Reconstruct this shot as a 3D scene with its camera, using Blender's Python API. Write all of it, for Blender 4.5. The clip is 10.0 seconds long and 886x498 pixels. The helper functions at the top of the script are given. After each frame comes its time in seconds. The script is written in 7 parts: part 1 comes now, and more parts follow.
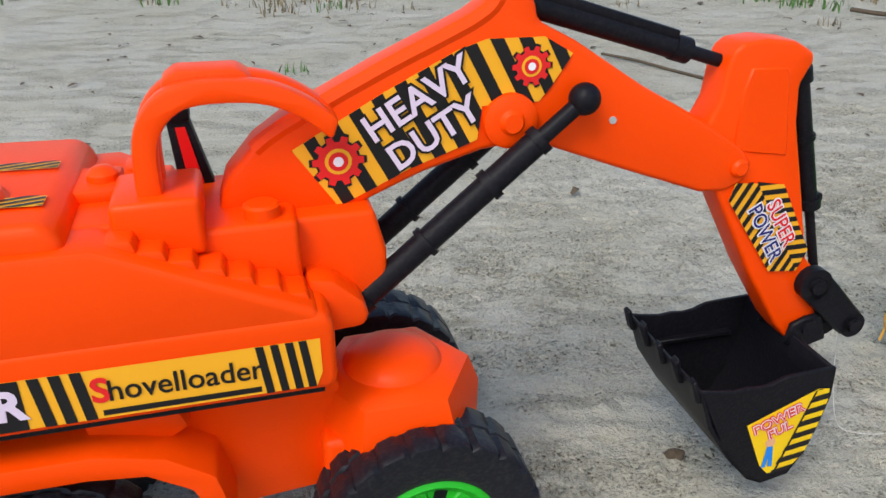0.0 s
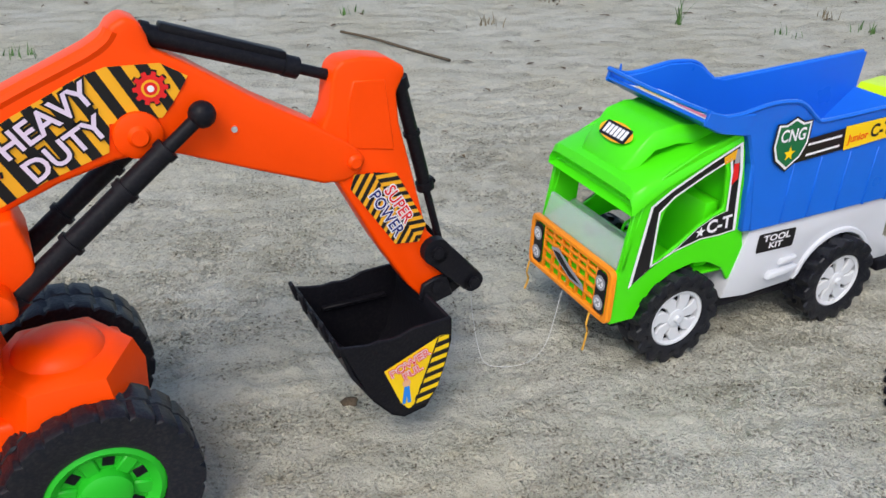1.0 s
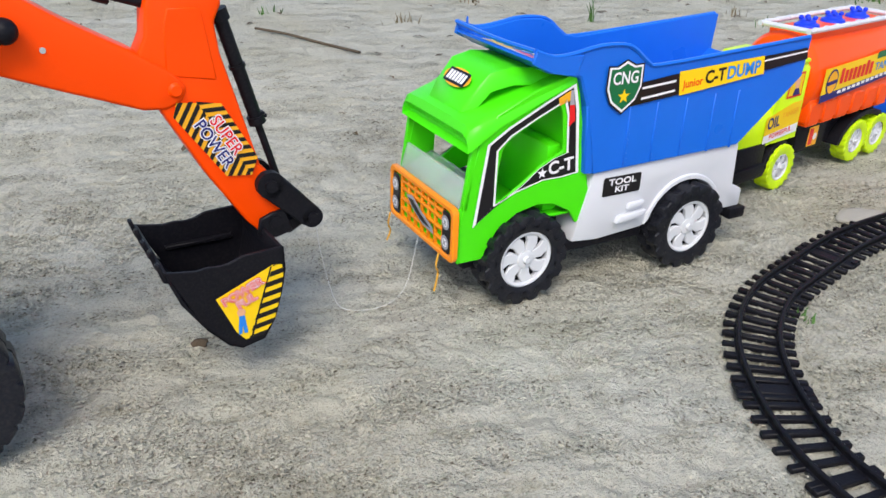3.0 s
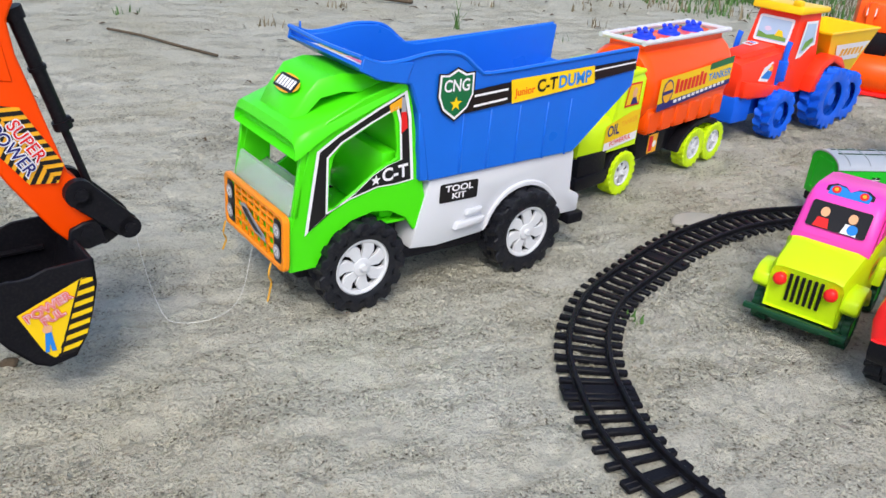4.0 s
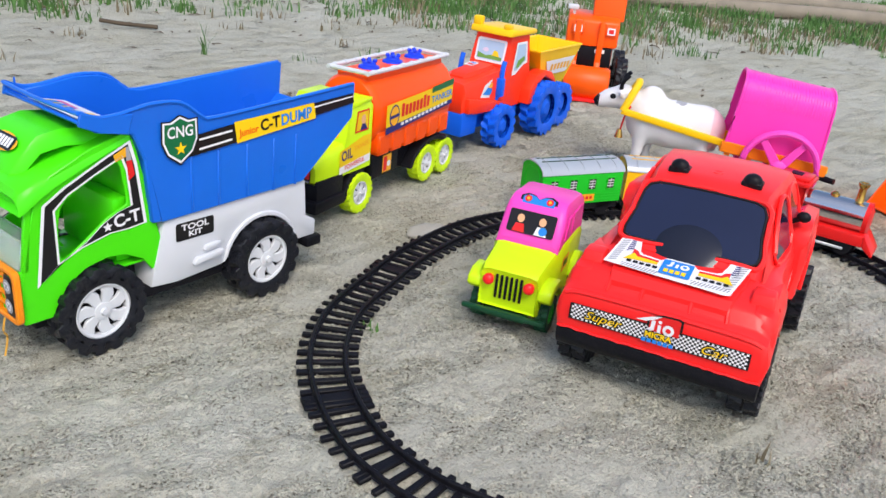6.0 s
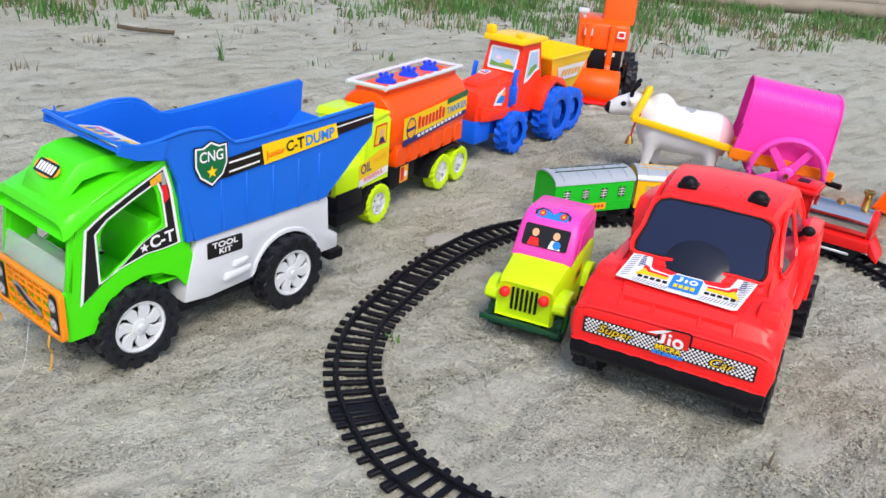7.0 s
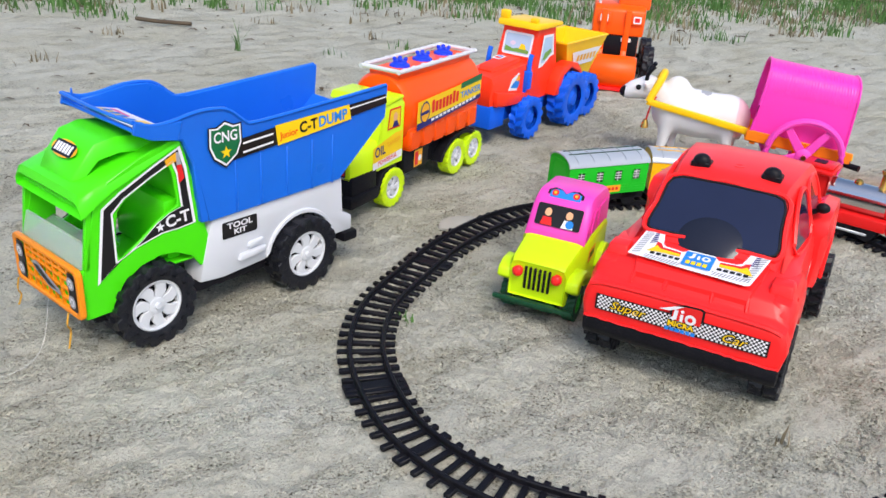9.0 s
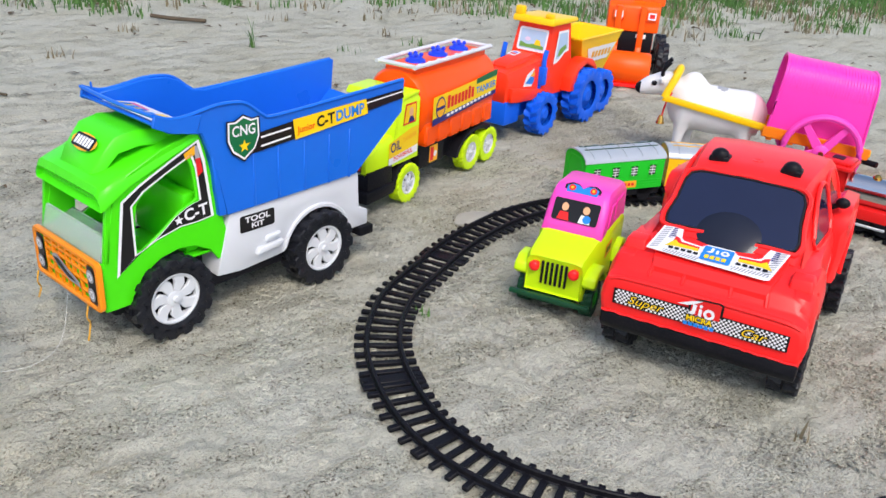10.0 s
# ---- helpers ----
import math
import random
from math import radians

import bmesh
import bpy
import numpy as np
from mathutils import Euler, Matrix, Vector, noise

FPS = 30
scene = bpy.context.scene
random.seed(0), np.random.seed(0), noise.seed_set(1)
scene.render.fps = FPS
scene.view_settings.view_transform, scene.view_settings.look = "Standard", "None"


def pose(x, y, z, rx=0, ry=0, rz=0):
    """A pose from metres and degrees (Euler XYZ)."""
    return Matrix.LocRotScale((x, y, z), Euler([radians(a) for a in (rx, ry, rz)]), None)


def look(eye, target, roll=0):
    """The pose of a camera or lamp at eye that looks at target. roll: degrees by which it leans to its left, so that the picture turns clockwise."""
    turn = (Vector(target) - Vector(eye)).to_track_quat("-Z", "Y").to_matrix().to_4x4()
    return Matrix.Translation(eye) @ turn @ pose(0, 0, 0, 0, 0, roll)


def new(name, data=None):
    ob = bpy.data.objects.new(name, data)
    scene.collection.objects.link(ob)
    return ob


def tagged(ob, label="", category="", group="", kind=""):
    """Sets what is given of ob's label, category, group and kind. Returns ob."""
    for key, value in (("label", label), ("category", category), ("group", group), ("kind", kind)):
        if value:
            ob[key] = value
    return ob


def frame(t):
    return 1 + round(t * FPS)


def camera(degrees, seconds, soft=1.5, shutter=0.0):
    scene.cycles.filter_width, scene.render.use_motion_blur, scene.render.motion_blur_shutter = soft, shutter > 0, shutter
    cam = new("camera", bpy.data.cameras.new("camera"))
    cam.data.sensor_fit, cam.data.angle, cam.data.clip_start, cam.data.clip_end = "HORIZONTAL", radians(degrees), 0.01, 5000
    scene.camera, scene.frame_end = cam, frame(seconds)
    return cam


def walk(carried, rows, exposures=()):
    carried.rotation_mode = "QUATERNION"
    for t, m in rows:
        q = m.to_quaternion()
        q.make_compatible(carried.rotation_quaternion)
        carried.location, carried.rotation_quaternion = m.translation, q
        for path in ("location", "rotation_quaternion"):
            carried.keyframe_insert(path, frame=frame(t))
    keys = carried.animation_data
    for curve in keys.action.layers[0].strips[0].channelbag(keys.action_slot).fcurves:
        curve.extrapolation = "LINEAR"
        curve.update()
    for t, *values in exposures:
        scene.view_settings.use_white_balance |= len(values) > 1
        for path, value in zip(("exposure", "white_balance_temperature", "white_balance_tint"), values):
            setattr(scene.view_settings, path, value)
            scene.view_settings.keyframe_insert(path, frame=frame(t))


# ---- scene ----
cam = camera(56.6, 10.0)
PATH = [
    (0, (0.045, 0.026, 0.32), (-0.031, 1.825, -0.55), -0.8),
    (0.5, (0.084, 0.014, 0.345), (0.227, 1.803, -0.538), 0.7),
    (0.8, (0.106, -0.017, 0.355), (0.417, 1.736, -0.556), 1.4),
    (1, (0.12, -0.039, 0.362), (0.519, 1.68, -0.58), 2.2),
    (1.5, (0.132, -0.059, 0.36), (0.651, 1.618, -0.598), 3.5),
    (2, (0.175, -0.084, 0.354), (0.679, 1.597, -0.606), 3.0),
    (2.2, (0.185, -0.101, 0.346), (0.672, 1.599, -0.589), 2.5),
    (3.3, (0.198, -0.098, 0.318), (0.688, 1.626, -0.569), 2.2),
    (3.5, (0.207, -0.101, 0.325), (0.73, 1.613, -0.563), 2.5),
    (4, (0.232, -0.106, 0.322), (0.976, 1.539, -0.539), 5.1),
    (4.5, (0.251, -0.115, 0.34), (1.236, 1.4, -0.517), 7.1),
    (5, (0.264, -0.125, 0.353), (1.407, 1.292, -0.477), 7.3),
    (5.2, (0.273, -0.134, 0.353), (1.44, 1.27, -0.464), 6.8),
    (6.3, (0.233, -0.184, 0.379), (1.415, 1.216, -0.422), 6.0),
    (6.5, (0.231, -0.188, 0.39), (1.396, 1.218, -0.426), 5.6),
    (7, (0.222, -0.182, 0.397), (1.381, 1.224, -0.427), 5.4),
    (7.5, (0.222, -0.184, 0.398), (1.362, 1.232, -0.436), 4.9),
    (8, (0.221, -0.187, 0.398), (1.351, 1.233, -0.443), 4.7),
    (8.5, (0.223, -0.192, 0.392), (1.351, 1.229, -0.448), 4.6),
    (9, (0.222, -0.193, 0.387), (1.341, 1.235, -0.454), 4.5),
    (9.5, (0.22, -0.194, 0.385), (1.328, 1.242, -0.459), 4.4),
    (10, (0.217, -0.191, 0.383), (1.314, 1.251, -0.463), 4.3),
]
walk(cam, [(t, look(eye, target, roll)) for t, eye, target, roll in PATH],
     [(0.0, 0.45), (1.0, 0.45), (2.0, 0.60), (3.5, 0.63), (5.0, 0.58), (6.5, 0.60), (10.0, 0.64)])

# ---- world and light ----
world = bpy.data.worlds.new("sky")
scene.world = world
world.use_nodes = True
wn = world.node_tree
sky = wn.nodes.new("ShaderNodeTexSky")
sky.sky_type = "NISHITA"
sky.sun_disc = False
sky.sun_elevation, sky.sun_rotation = radians(52), radians(200)
sky.air_density, sky.dust_density = 1.0, 2.0
wn.links.new(sky.outputs[0], wn.nodes["Background"].inputs[0])
wn.nodes["Background"].inputs[1].default_value = 0.15
sun_data = bpy.data.lights.new("sun", "SUN")
sun_data.energy, sun_data.angle, sun_data.color = 1.4, radians(25), (1.0, 0.95, 0.88)
sun_ob = new("sun", sun_data)
sun_ob.matrix_world = look((-1.0, -2.4, 3.6), (0.3, 0.2, 0))

# ---- materials ----
def material(name, color, rough=0.4, metal=0.0, vary=0.12, scale=60.0, bump=0.0, dust=0.0, spec=0.28, coat=0.0):
    """A surface with variation at two scales, fine relief and a film of dust."""
    m = bpy.data.materials.new(name)
    m.use_nodes = True
    t = m.node_tree
    b = t.nodes["Principled BSDF"]
    co = t.nodes.new("ShaderNodeTexCoord")
    big, fine = t.nodes.new("ShaderNodeTexNoise"), t.nodes.new("ShaderNodeTexNoise")
    big.inputs["Scale"].default_value, big.inputs["Detail"].default_value = scale * 0.4, 4
    fine.inputs["Scale"].default_value, fine.inputs["Detail"].default_value = scale * 9, 3
    for n in (big, fine):
        t.links.new(co.outputs["Object"], n.inputs["Vector"])
    mix = t.nodes.new("ShaderNodeMix")
    mix.data_type = "RGBA"
    mix.inputs["A"].default_value = (*[c * (1 - vary) for c in color], 1)
    mix.inputs["B"].default_value = (*[min(1, c * (1 + vary)) for c in color], 1)
    t.links.new(big.outputs["Fac"], mix.inputs["Factor"])
    out = mix.outputs["Result"]
    if dust:
        ramp = t.nodes.new("ShaderNodeMapRange")
        ramp.inputs["From Min"].default_value, ramp.inputs["From Max"].default_value = 0.45, 0.75
        ramp.inputs["To Max"].default_value = dust
        t.links.new(fine.outputs["Fac"], ramp.inputs["Value"])
        dm = t.nodes.new("ShaderNodeMix")
        dm.data_type = "RGBA"
        dm.inputs["B"].default_value = (0.42, 0.38, 0.31, 1)
        t.links.new(ramp.outputs["Result"], dm.inputs["Factor"])
        t.links.new(out, dm.inputs["A"])
        out = dm.outputs["Result"]
    t.links.new(out, b.inputs["Base Color"])
    rr = t.nodes.new("ShaderNodeMapRange")
    rr.inputs["To Min"].default_value, rr.inputs["To Max"].default_value = max(0.02, rough - 0.08), min(1, rough + 0.1)
    t.links.new(big.outputs["Fac"], rr.inputs["Value"])
    t.links.new(rr.outputs["Result"], b.inputs["Roughness"])
    b.inputs["Metallic"].default_value = metal
    b.inputs["Specular IOR Level"].default_value = spec
    b.inputs["Coat Weight"].default_value = coat
    if bump:
        bp = t.nodes.new("ShaderNodeBump")
        bp.inputs["Strength"].default_value, bp.inputs["Distance"].default_value = 0.5, bump
        t.links.new(fine.outputs["Fac"], bp.inputs["Height"])
        t.links.new(bp.outputs["Normal"], b.inputs["Normal"])
    return m


ORANGE = material("orange_plastic", (1.0, 0.066, 0.0002), 0.38, vary=0.07, bump=0.0002, spec=0.16)
LOADER_ORANGE = material("loader_orange_plastic", (0.98, 0.10, 0.002), 0.36, vary=0.08, bump=0.0002)
BLACK = material("black_plastic", (0.007, 0.007, 0.010), 0.42, vary=0.3, bump=0.0004, dust=0.015, spec=0.13)
TYRE = material("black_tyre_plastic", (0.008, 0.009, 0.014), 0.40, vary=0.3, bump=0.0005, dust=0.035, spec=0.28)
GREEN_HUB = material("green_hub_plastic", (0.02, 0.45, 0.02), 0.35)
GREEN = material("lime_green_plastic", (0.070, 0.72, 0.006), 0.3, vary=0.06)
BLUE = material("blue_plastic", (0.010, 0.140, 0.66), 0.3, vary=0.08, bump=0.0001)
WHITE = material("white_plastic", (0.63, 0.64, 0.67), 0.35, vary=0.04)
GREY_LIGHT = material("light_grey_plastic", (0.62, 0.63, 0.65), 0.4, vary=0.06)
GRILLE_ORANGE = material("amber_plastic", (0.90, 0.27, 0.01), 0.35)
RED = material("red_plastic", (0.97, 0.022, 0.022), 0.3, vary=0.06, bump=0.0001)
TRACTOR_RED = material("tractor_red_plastic", (0.97, 0.040, 0.010), 0.35, vary=0.07)
LOCO_RED = material("loco_red_plastic", (0.72, 0.012, 0.012), 0.3, vary=0.1)
PINK = material("pink_plastic", (0.93, 0.07, 0.48), 0.33, vary=0.07)
MAGENTA = material("magenta_plastic", (0.93, 0.05, 0.45), 0.35, vary=0.07)
YELLOW = material("yellow_plastic", (0.95, 0.56, 0.006), 0.35, vary=0.06)
NEON = material("neon_yellow_plastic", (0.60, 0.86, 0.008), 0.33, vary=0.06)
WAGON_YELLOW = material("wagon_yellow_plastic", (0.88, 0.47, 0.01), 0.3, vary=0.06)
WAGON_GREEN = material("wagon_green_plastic", (0.012, 0.50, 0.02), 0.3, vary=0.08)
SILVER = material("silver_paint", (0.50, 0.53, 0.56), 0.3, metal=0.35, vary=0.08)
CHROME = material("chrome_plating", (0.62, 0.60, 0.60), 0.15, metal=1.0, vary=0.1)
GOLD = material("brass_plating", (0.55, 0.33, 0.08), 0.25, metal=1.0, vary=0.1)
TANK_ORANGE = material("tank_orange_plastic", (1.0, 0.085, 0.002), 0.3, vary=0.06)
ROYAL = material("royal_blue_plastic", (0.012, 0.05, 0.70), 0.35, vary=0.08)
TRACTOR_BLUE = material("tractor_blue_plastic", (0.005, 0.115, 0.75), 0.4, vary=0.08)
DOME = material("smoked_dome_plastic", (0.012, 0.014, 0.026), 0.16, vary=0.3, spec=0.4)
DARK_GLASS = material("tinted_window_plastic", (0.010, 0.015, 0.045), 0.09, vary=0.15, spec=0.5)
DARK_GREEN = material("dark_green_plastic", (0.008, 0.06, 0.025), 0.4)
ST_YELLOW = material("sticker_yellow", (0.92, 0.60, 0.01), 0.3, vary=0.04)
ST_AMBER = material("sticker_amber", (0.90, 0.42, 0.02), 0.3, vary=0.04)
ST_BLACK = material("sticker_black", (0.012, 0.011, 0.012), 0.3, vary=0.2)
ST_ORANGE = material("sticker_orange", (0.85, 0.09, 0.01), 0.3, vary=0.04)
ST_PINK = material("sticker_pink", (0.80, 0.14, 0.22), 0.3, vary=0.04)
ST_WHITE = material("sticker_white", (0.82, 0.80, 0.82), 0.3, vary=0.04)
ST_LILAC = material("sticker_pale_lilac", (0.72, 0.60, 0.74), 0.3, vary=0.04)
ST_RED = material("sticker_red", (0.75, 0.02, 0.02), 0.3, vary=0.06)
ST_GREEN = material("sticker_dark_green", (0.008, 0.14, 0.05), 0.3, vary=0.06)
ST_BLUE = material("sticker_blue", (0.02, 0.22, 0.68), 0.3, vary=0.06)
ST_NAVY = material("sticker_navy", (0.02, 0.02, 0.16), 0.3, vary=0.06)
ST_SKIN = material("sticker_tan", (0.80, 0.42, 0.22), 0.3, vary=0.06)
ST_SKY = material("sticker_pale_sky", (0.42, 0.56, 0.74), 0.3, vary=0.15)
ST_LEAF = material("sticker_leaf_green", (0.16, 0.34, 0.06), 0.3, vary=0.2)
ST_GREY = material("sticker_grey", (0.35, 0.35, 0.37), 0.3, vary=0.06)
COAL = material("dark_coal_plastic", (0.03, 0.025, 0.035), 0.5, vary=0.5, scale=400, bump=0.002)
THREAD = material("white_thread", (0.72, 0.72, 0.70), 0.7)
GOLD_THREAD = material("golden_thread", (0.62, 0.33, 0.04), 0.7)
STONE = material("pale_stone", (0.40, 0.38, 0.33), 0.9, vary=0.2, scale=80, bump=0.003)
WOOD = material("weathered_wood", (0.26, 0.22, 0.17), 0.85, vary=0.35, scale=30, bump=0.004)
STICK = material("dry_stick", (0.10, 0.075, 0.05), 0.9, vary=0.4, scale=60, bump=0.003)
LEAF_LITTER = material("dead_leaf", (0.11, 0.08, 0.05), 0.85, vary=0.4, scale=80, bump=0.002)


def clear_plastic():
    m = bpy.data.materials.new("clear_window_plastic")
    m.use_nodes = True
    b = m.node_tree.nodes["Principled BSDF"]
    b.inputs["Base Color"].default_value = (0.86, 0.95, 0.90, 1)
    b.inputs["Transmission Weight"].default_value = 0.75
    b.inputs["Roughness"].default_value = 0.18
    b.inputs["IOR"].default_value = 1.2
    return m


CLEAR = clear_plastic()


def ground_material():
    m = bpy.data.materials.new("sandy_earth")
    m.use_nodes = True
    t = m.node_tree
    b = t.nodes["Principled BSDF"]
    co = t.nodes.new("ShaderNodeTexCoord")

    def noise_node(scale, detail, rough=0.55, stretch=None, turn=0.0):
        n = t.nodes.new("ShaderNodeTexNoise")
        n.inputs["Scale"].default_value, n.inputs["Detail"].default_value, n.inputs["Roughness"].default_value = scale, detail, rough
        if stretch:
            mp = t.nodes.new("ShaderNodeMapping")
            mp.inputs["Scale"].default_value = stretch
            mp.inputs["Rotation"].default_value = (0, 0, radians(turn))
            t.links.new(co.outputs["Object"], mp.inputs["Vector"])
            t.links.new(mp.outputs[0], n.inputs["Vector"])
        else:
            t.links.new(co.outputs["Object"], n.inputs["Vector"])
        return n

    def ramp(src, stops):
        r = t.nodes.new("ShaderNodeValToRGB")
        els = r.color_ramp.elements
        els[0].position, els[0].color = stops[0][0], (*stops[0][1], 1)
        els[1].position, els[1].color = stops[-1][0], (*stops[-1][1], 1)
        for p, c in stops[1:-1]:
            e = els.new(p)
            e.color = (*c, 1)
        t.links.new(src.outputs["Fac"], r.inputs["Fac"])
        return r

    def mixed(a, bb, fac, mode="MIX"):
        n = t.nodes.new("ShaderNodeMix")
        n.data_type, n.blend_type = "RGBA", mode
        t.links.new(a, n.inputs["A"])
        t.links.new(bb, n.inputs["B"])
        if isinstance(fac, float):
            n.inputs["Factor"].default_value = fac
        else:
            t.links.new(fac, n.inputs["Factor"])
        return n.outputs["Result"]

    patches = ramp(noise_node(5, 5), [(0.3, (0.438, 0.418, 0.328)), (0.50, (0.470, 0.456, 0.378)), (0.70, (0.508, 0.498, 0.428))])
    grain = ramp(noise_node(420, 4, 0.7), [(0.35, (0.64, 0.61, 0.57)), (0.43, (1.02, 1.02, 1.02)), (0.62, (1.16, 1.15, 1.13))])
    streak = ramp(noise_node(16, 7, 0.7, (1, 5, 1), -28), [(0.34, (0.86, 0.84, 0.80)), (0.46, (1, 1, 1)), (0.7, (1.07, 1.07, 1.07))])
    loose = ramp(noise_node(11, 5, 0.62, (1, 2.6, 1), -28), [(0.42, (0.16, 0.16, 0.16)), (0.58, (1, 1, 1))])
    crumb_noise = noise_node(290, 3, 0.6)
    # shade between crumbs painted into the colour where their relief is low
    pit_shade = ramp(crumb_noise, [(0.34, (0.30, 0.27, 0.23)), (0.40, (1.02, 1.02, 1.01)), (0.62, (1.17, 1.17, 1.15))])
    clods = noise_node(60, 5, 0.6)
    # painted shade in the hollows of the clod relief
    hollow_shade = ramp(clods, [(0.30, (0.45, 0.42, 0.38)), (0.38, (1, 1, 1)), (1.0, (1, 1, 1))])
    c = mixed(patches.outputs[0], grain.outputs[0], 0.45, "MULTIPLY")
    c = mixed(c, grain.outputs[0], loose.outputs[0], "MULTIPLY")
    c = mixed(c, streak.outputs[0], 1.0, "MULTIPLY")
    c = mixed(c, hollow_shade.outputs[0], 0.35, "MULTIPLY")
    c = mixed(c, pit_shade.outputs[0], loose.outputs[0], "MULTIPLY")
    # reddish tint on the sand beside the cart, fading outwards
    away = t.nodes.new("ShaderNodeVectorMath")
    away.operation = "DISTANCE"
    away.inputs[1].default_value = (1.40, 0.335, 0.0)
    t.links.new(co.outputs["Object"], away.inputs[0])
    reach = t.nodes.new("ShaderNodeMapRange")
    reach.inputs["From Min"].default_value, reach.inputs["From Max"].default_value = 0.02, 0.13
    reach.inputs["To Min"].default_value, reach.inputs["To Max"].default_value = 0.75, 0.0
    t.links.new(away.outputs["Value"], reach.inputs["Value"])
    red_tint = t.nodes.new("ShaderNodeRGB")
    red_tint.outputs[0].default_value = (1.05, 0.66, 0.50, 1)
    c = mixed(c, red_tint.outputs[0], reach.outputs["Result"], "MULTIPLY")
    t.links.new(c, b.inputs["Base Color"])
    b.inputs["Roughness"].default_value = 0.92
    b.inputs["Specular IOR Level"].default_value = 0.15
    b0, b1, b2 = (t.nodes.new("ShaderNodeBump") for _ in range(3))
    b0.inputs["Strength"].default_value, b0.inputs["Distance"].default_value = 0.55, 0.010
    b1.inputs["Distance"].default_value = 0.010
    b2.inputs["Strength"].default_value, b2.inputs["Distance"].default_value = 0.8, 0.004
    t.links.new(loose.outputs[0], b1.inputs["Strength"])
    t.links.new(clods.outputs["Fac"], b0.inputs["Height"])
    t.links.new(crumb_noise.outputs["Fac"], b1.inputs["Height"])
    t.links.new(noise_node(520, 3, 0.7).outputs["Fac"], b2.inputs["Height"])
    t.links.new(b0.outputs["Normal"], b1.inputs["Normal"])
    t.links.new(b1.outputs["Normal"], b2.inputs["Normal"])
    t.links.new(b2.outputs["Normal"], b.inputs["Normal"])
    return m


EARTH = ground_material()


def grass_material(name, color):
    m = material(name, color, 0.6, vary=0.35, scale=20)
    m.node_tree.nodes["Principled BSDF"].inputs["Specular IOR Level"].default_value = 0.2
    return m


GRASS = grass_material("grass_blades", (0.085, 0.185, 0.045))
DRY_GRASS = grass_material("dry_grass_blades", (0.22, 0.18, 0.11))


# ---- building helpers ----
def finish(bm, name, mat, smooth=True, angle=38):
    me = bpy.data.meshes.new(name)
    bmesh.ops.recalc_face_normals(bm, faces=bm.faces[:])
    bm.to_mesh(me)
    bm.free()
    for one in (mat if isinstance(mat, (list, tuple)) else [mat]):
        me.materials.append(one)
    if smooth:
        me.polygons.foreach_set("use_smooth", [True] * len(me.polygons))
        me.set_sharp_from_angle(angle=radians(angle))
    return me


def part(name, bm, mat, parent, label="", at=None):
    me = bm if isinstance(bm, bpy.types.Mesh) else finish(bm, name, mat)
    ob = new(name, me)
    ob.parent = parent
    if at is not None:
        ob.matrix_local = at
    return tagged(ob, label)


def thing(name, m, label, category, group="", kind=""):
    ob = new(name)
    ob.empty_display_size = 0.02
    ob.matrix_world = m
    return tagged(ob, label, category, group, kind)


def frame_at(x, y, dx, dy):
    """Origin on the ground at (x, y); local x runs along (dx, dy)."""
    return pose(x, y, 0, 0, 0, math.degrees(math.atan2(dy, dx)))


def bevelled(bm, size, segments=2):
    if size:
        sharp = [e for e in bm.edges if len(e.link_faces) == 2 and e.calc_face_angle(0) > 0.5]
        bmesh.ops.bevel(bm, geom=sharp, offset=size, segments=segments, profile=0.5, affect="EDGES", clamp_overlap=True)
    return bm


def merged(*bms):
    """All given bmeshes as one."""
    out = bmesh.new()
    for b in bms:
        me = bpy.data.meshes.new("piece")
        b.to_mesh(me)
        b.free()
        out.from_mesh(me)
        bpy.data.meshes.remove(me)
    return out


def prism(pts, y0, y1, bevel=0.0, segments=2):
    """A slab whose outline lies in the local xz plane, from y0 to y1."""
    bm = bmesh.new()
    vs = [bm.verts.new((x, y0, z)) for x, z in pts]
    f = bm.faces.new(vs)
    r = bmesh.ops.extrude_face_region(bm, geom=[f])
    for v in r["geom"]:
        if isinstance(v, bmesh.types.BMVert):
            v.co.y = y1
    bmesh.ops.recalc_face_normals(bm, faces=bm.faces[:])
    return bevelled(bm, bevel, segments)


def box(x0, x1, y0, y1, z0, z1, bevel=0.0, segments=2):
    return prism([(x0, z0), (x1, z0), (x1, z1), (x0, z1)], y0, y1, bevel, segments)


def moved(bm, m):
    bm.transform(m)
    return bm


def rod(p, q, r, r2=None, sides=16, cap=True):
    p, q = Vector(p), Vector(q)
    bm = bmesh.new()
    bmesh.ops.create_cone(bm, cap_ends=cap, segments=sides, radius1=r, radius2=r if r2 is None else r2, depth=(q - p).length)
    bm.transform(Matrix.Translation((p + q) / 2) @ (q - p).to_track_quat("Z", "Y").to_matrix().to_4x4())
    return bm


def ball(c, r, sx=1, sy=1, sz=1, u=18, v=12):
    bm = bmesh.new()
    bmesh.ops.create_uvsphere(bm, u_segments=u, v_segments=v, radius=r)
    bm.transform(Matrix.Translation(c) @ Matrix.Diagonal((sx, sy, sz, 1)))
    return bm


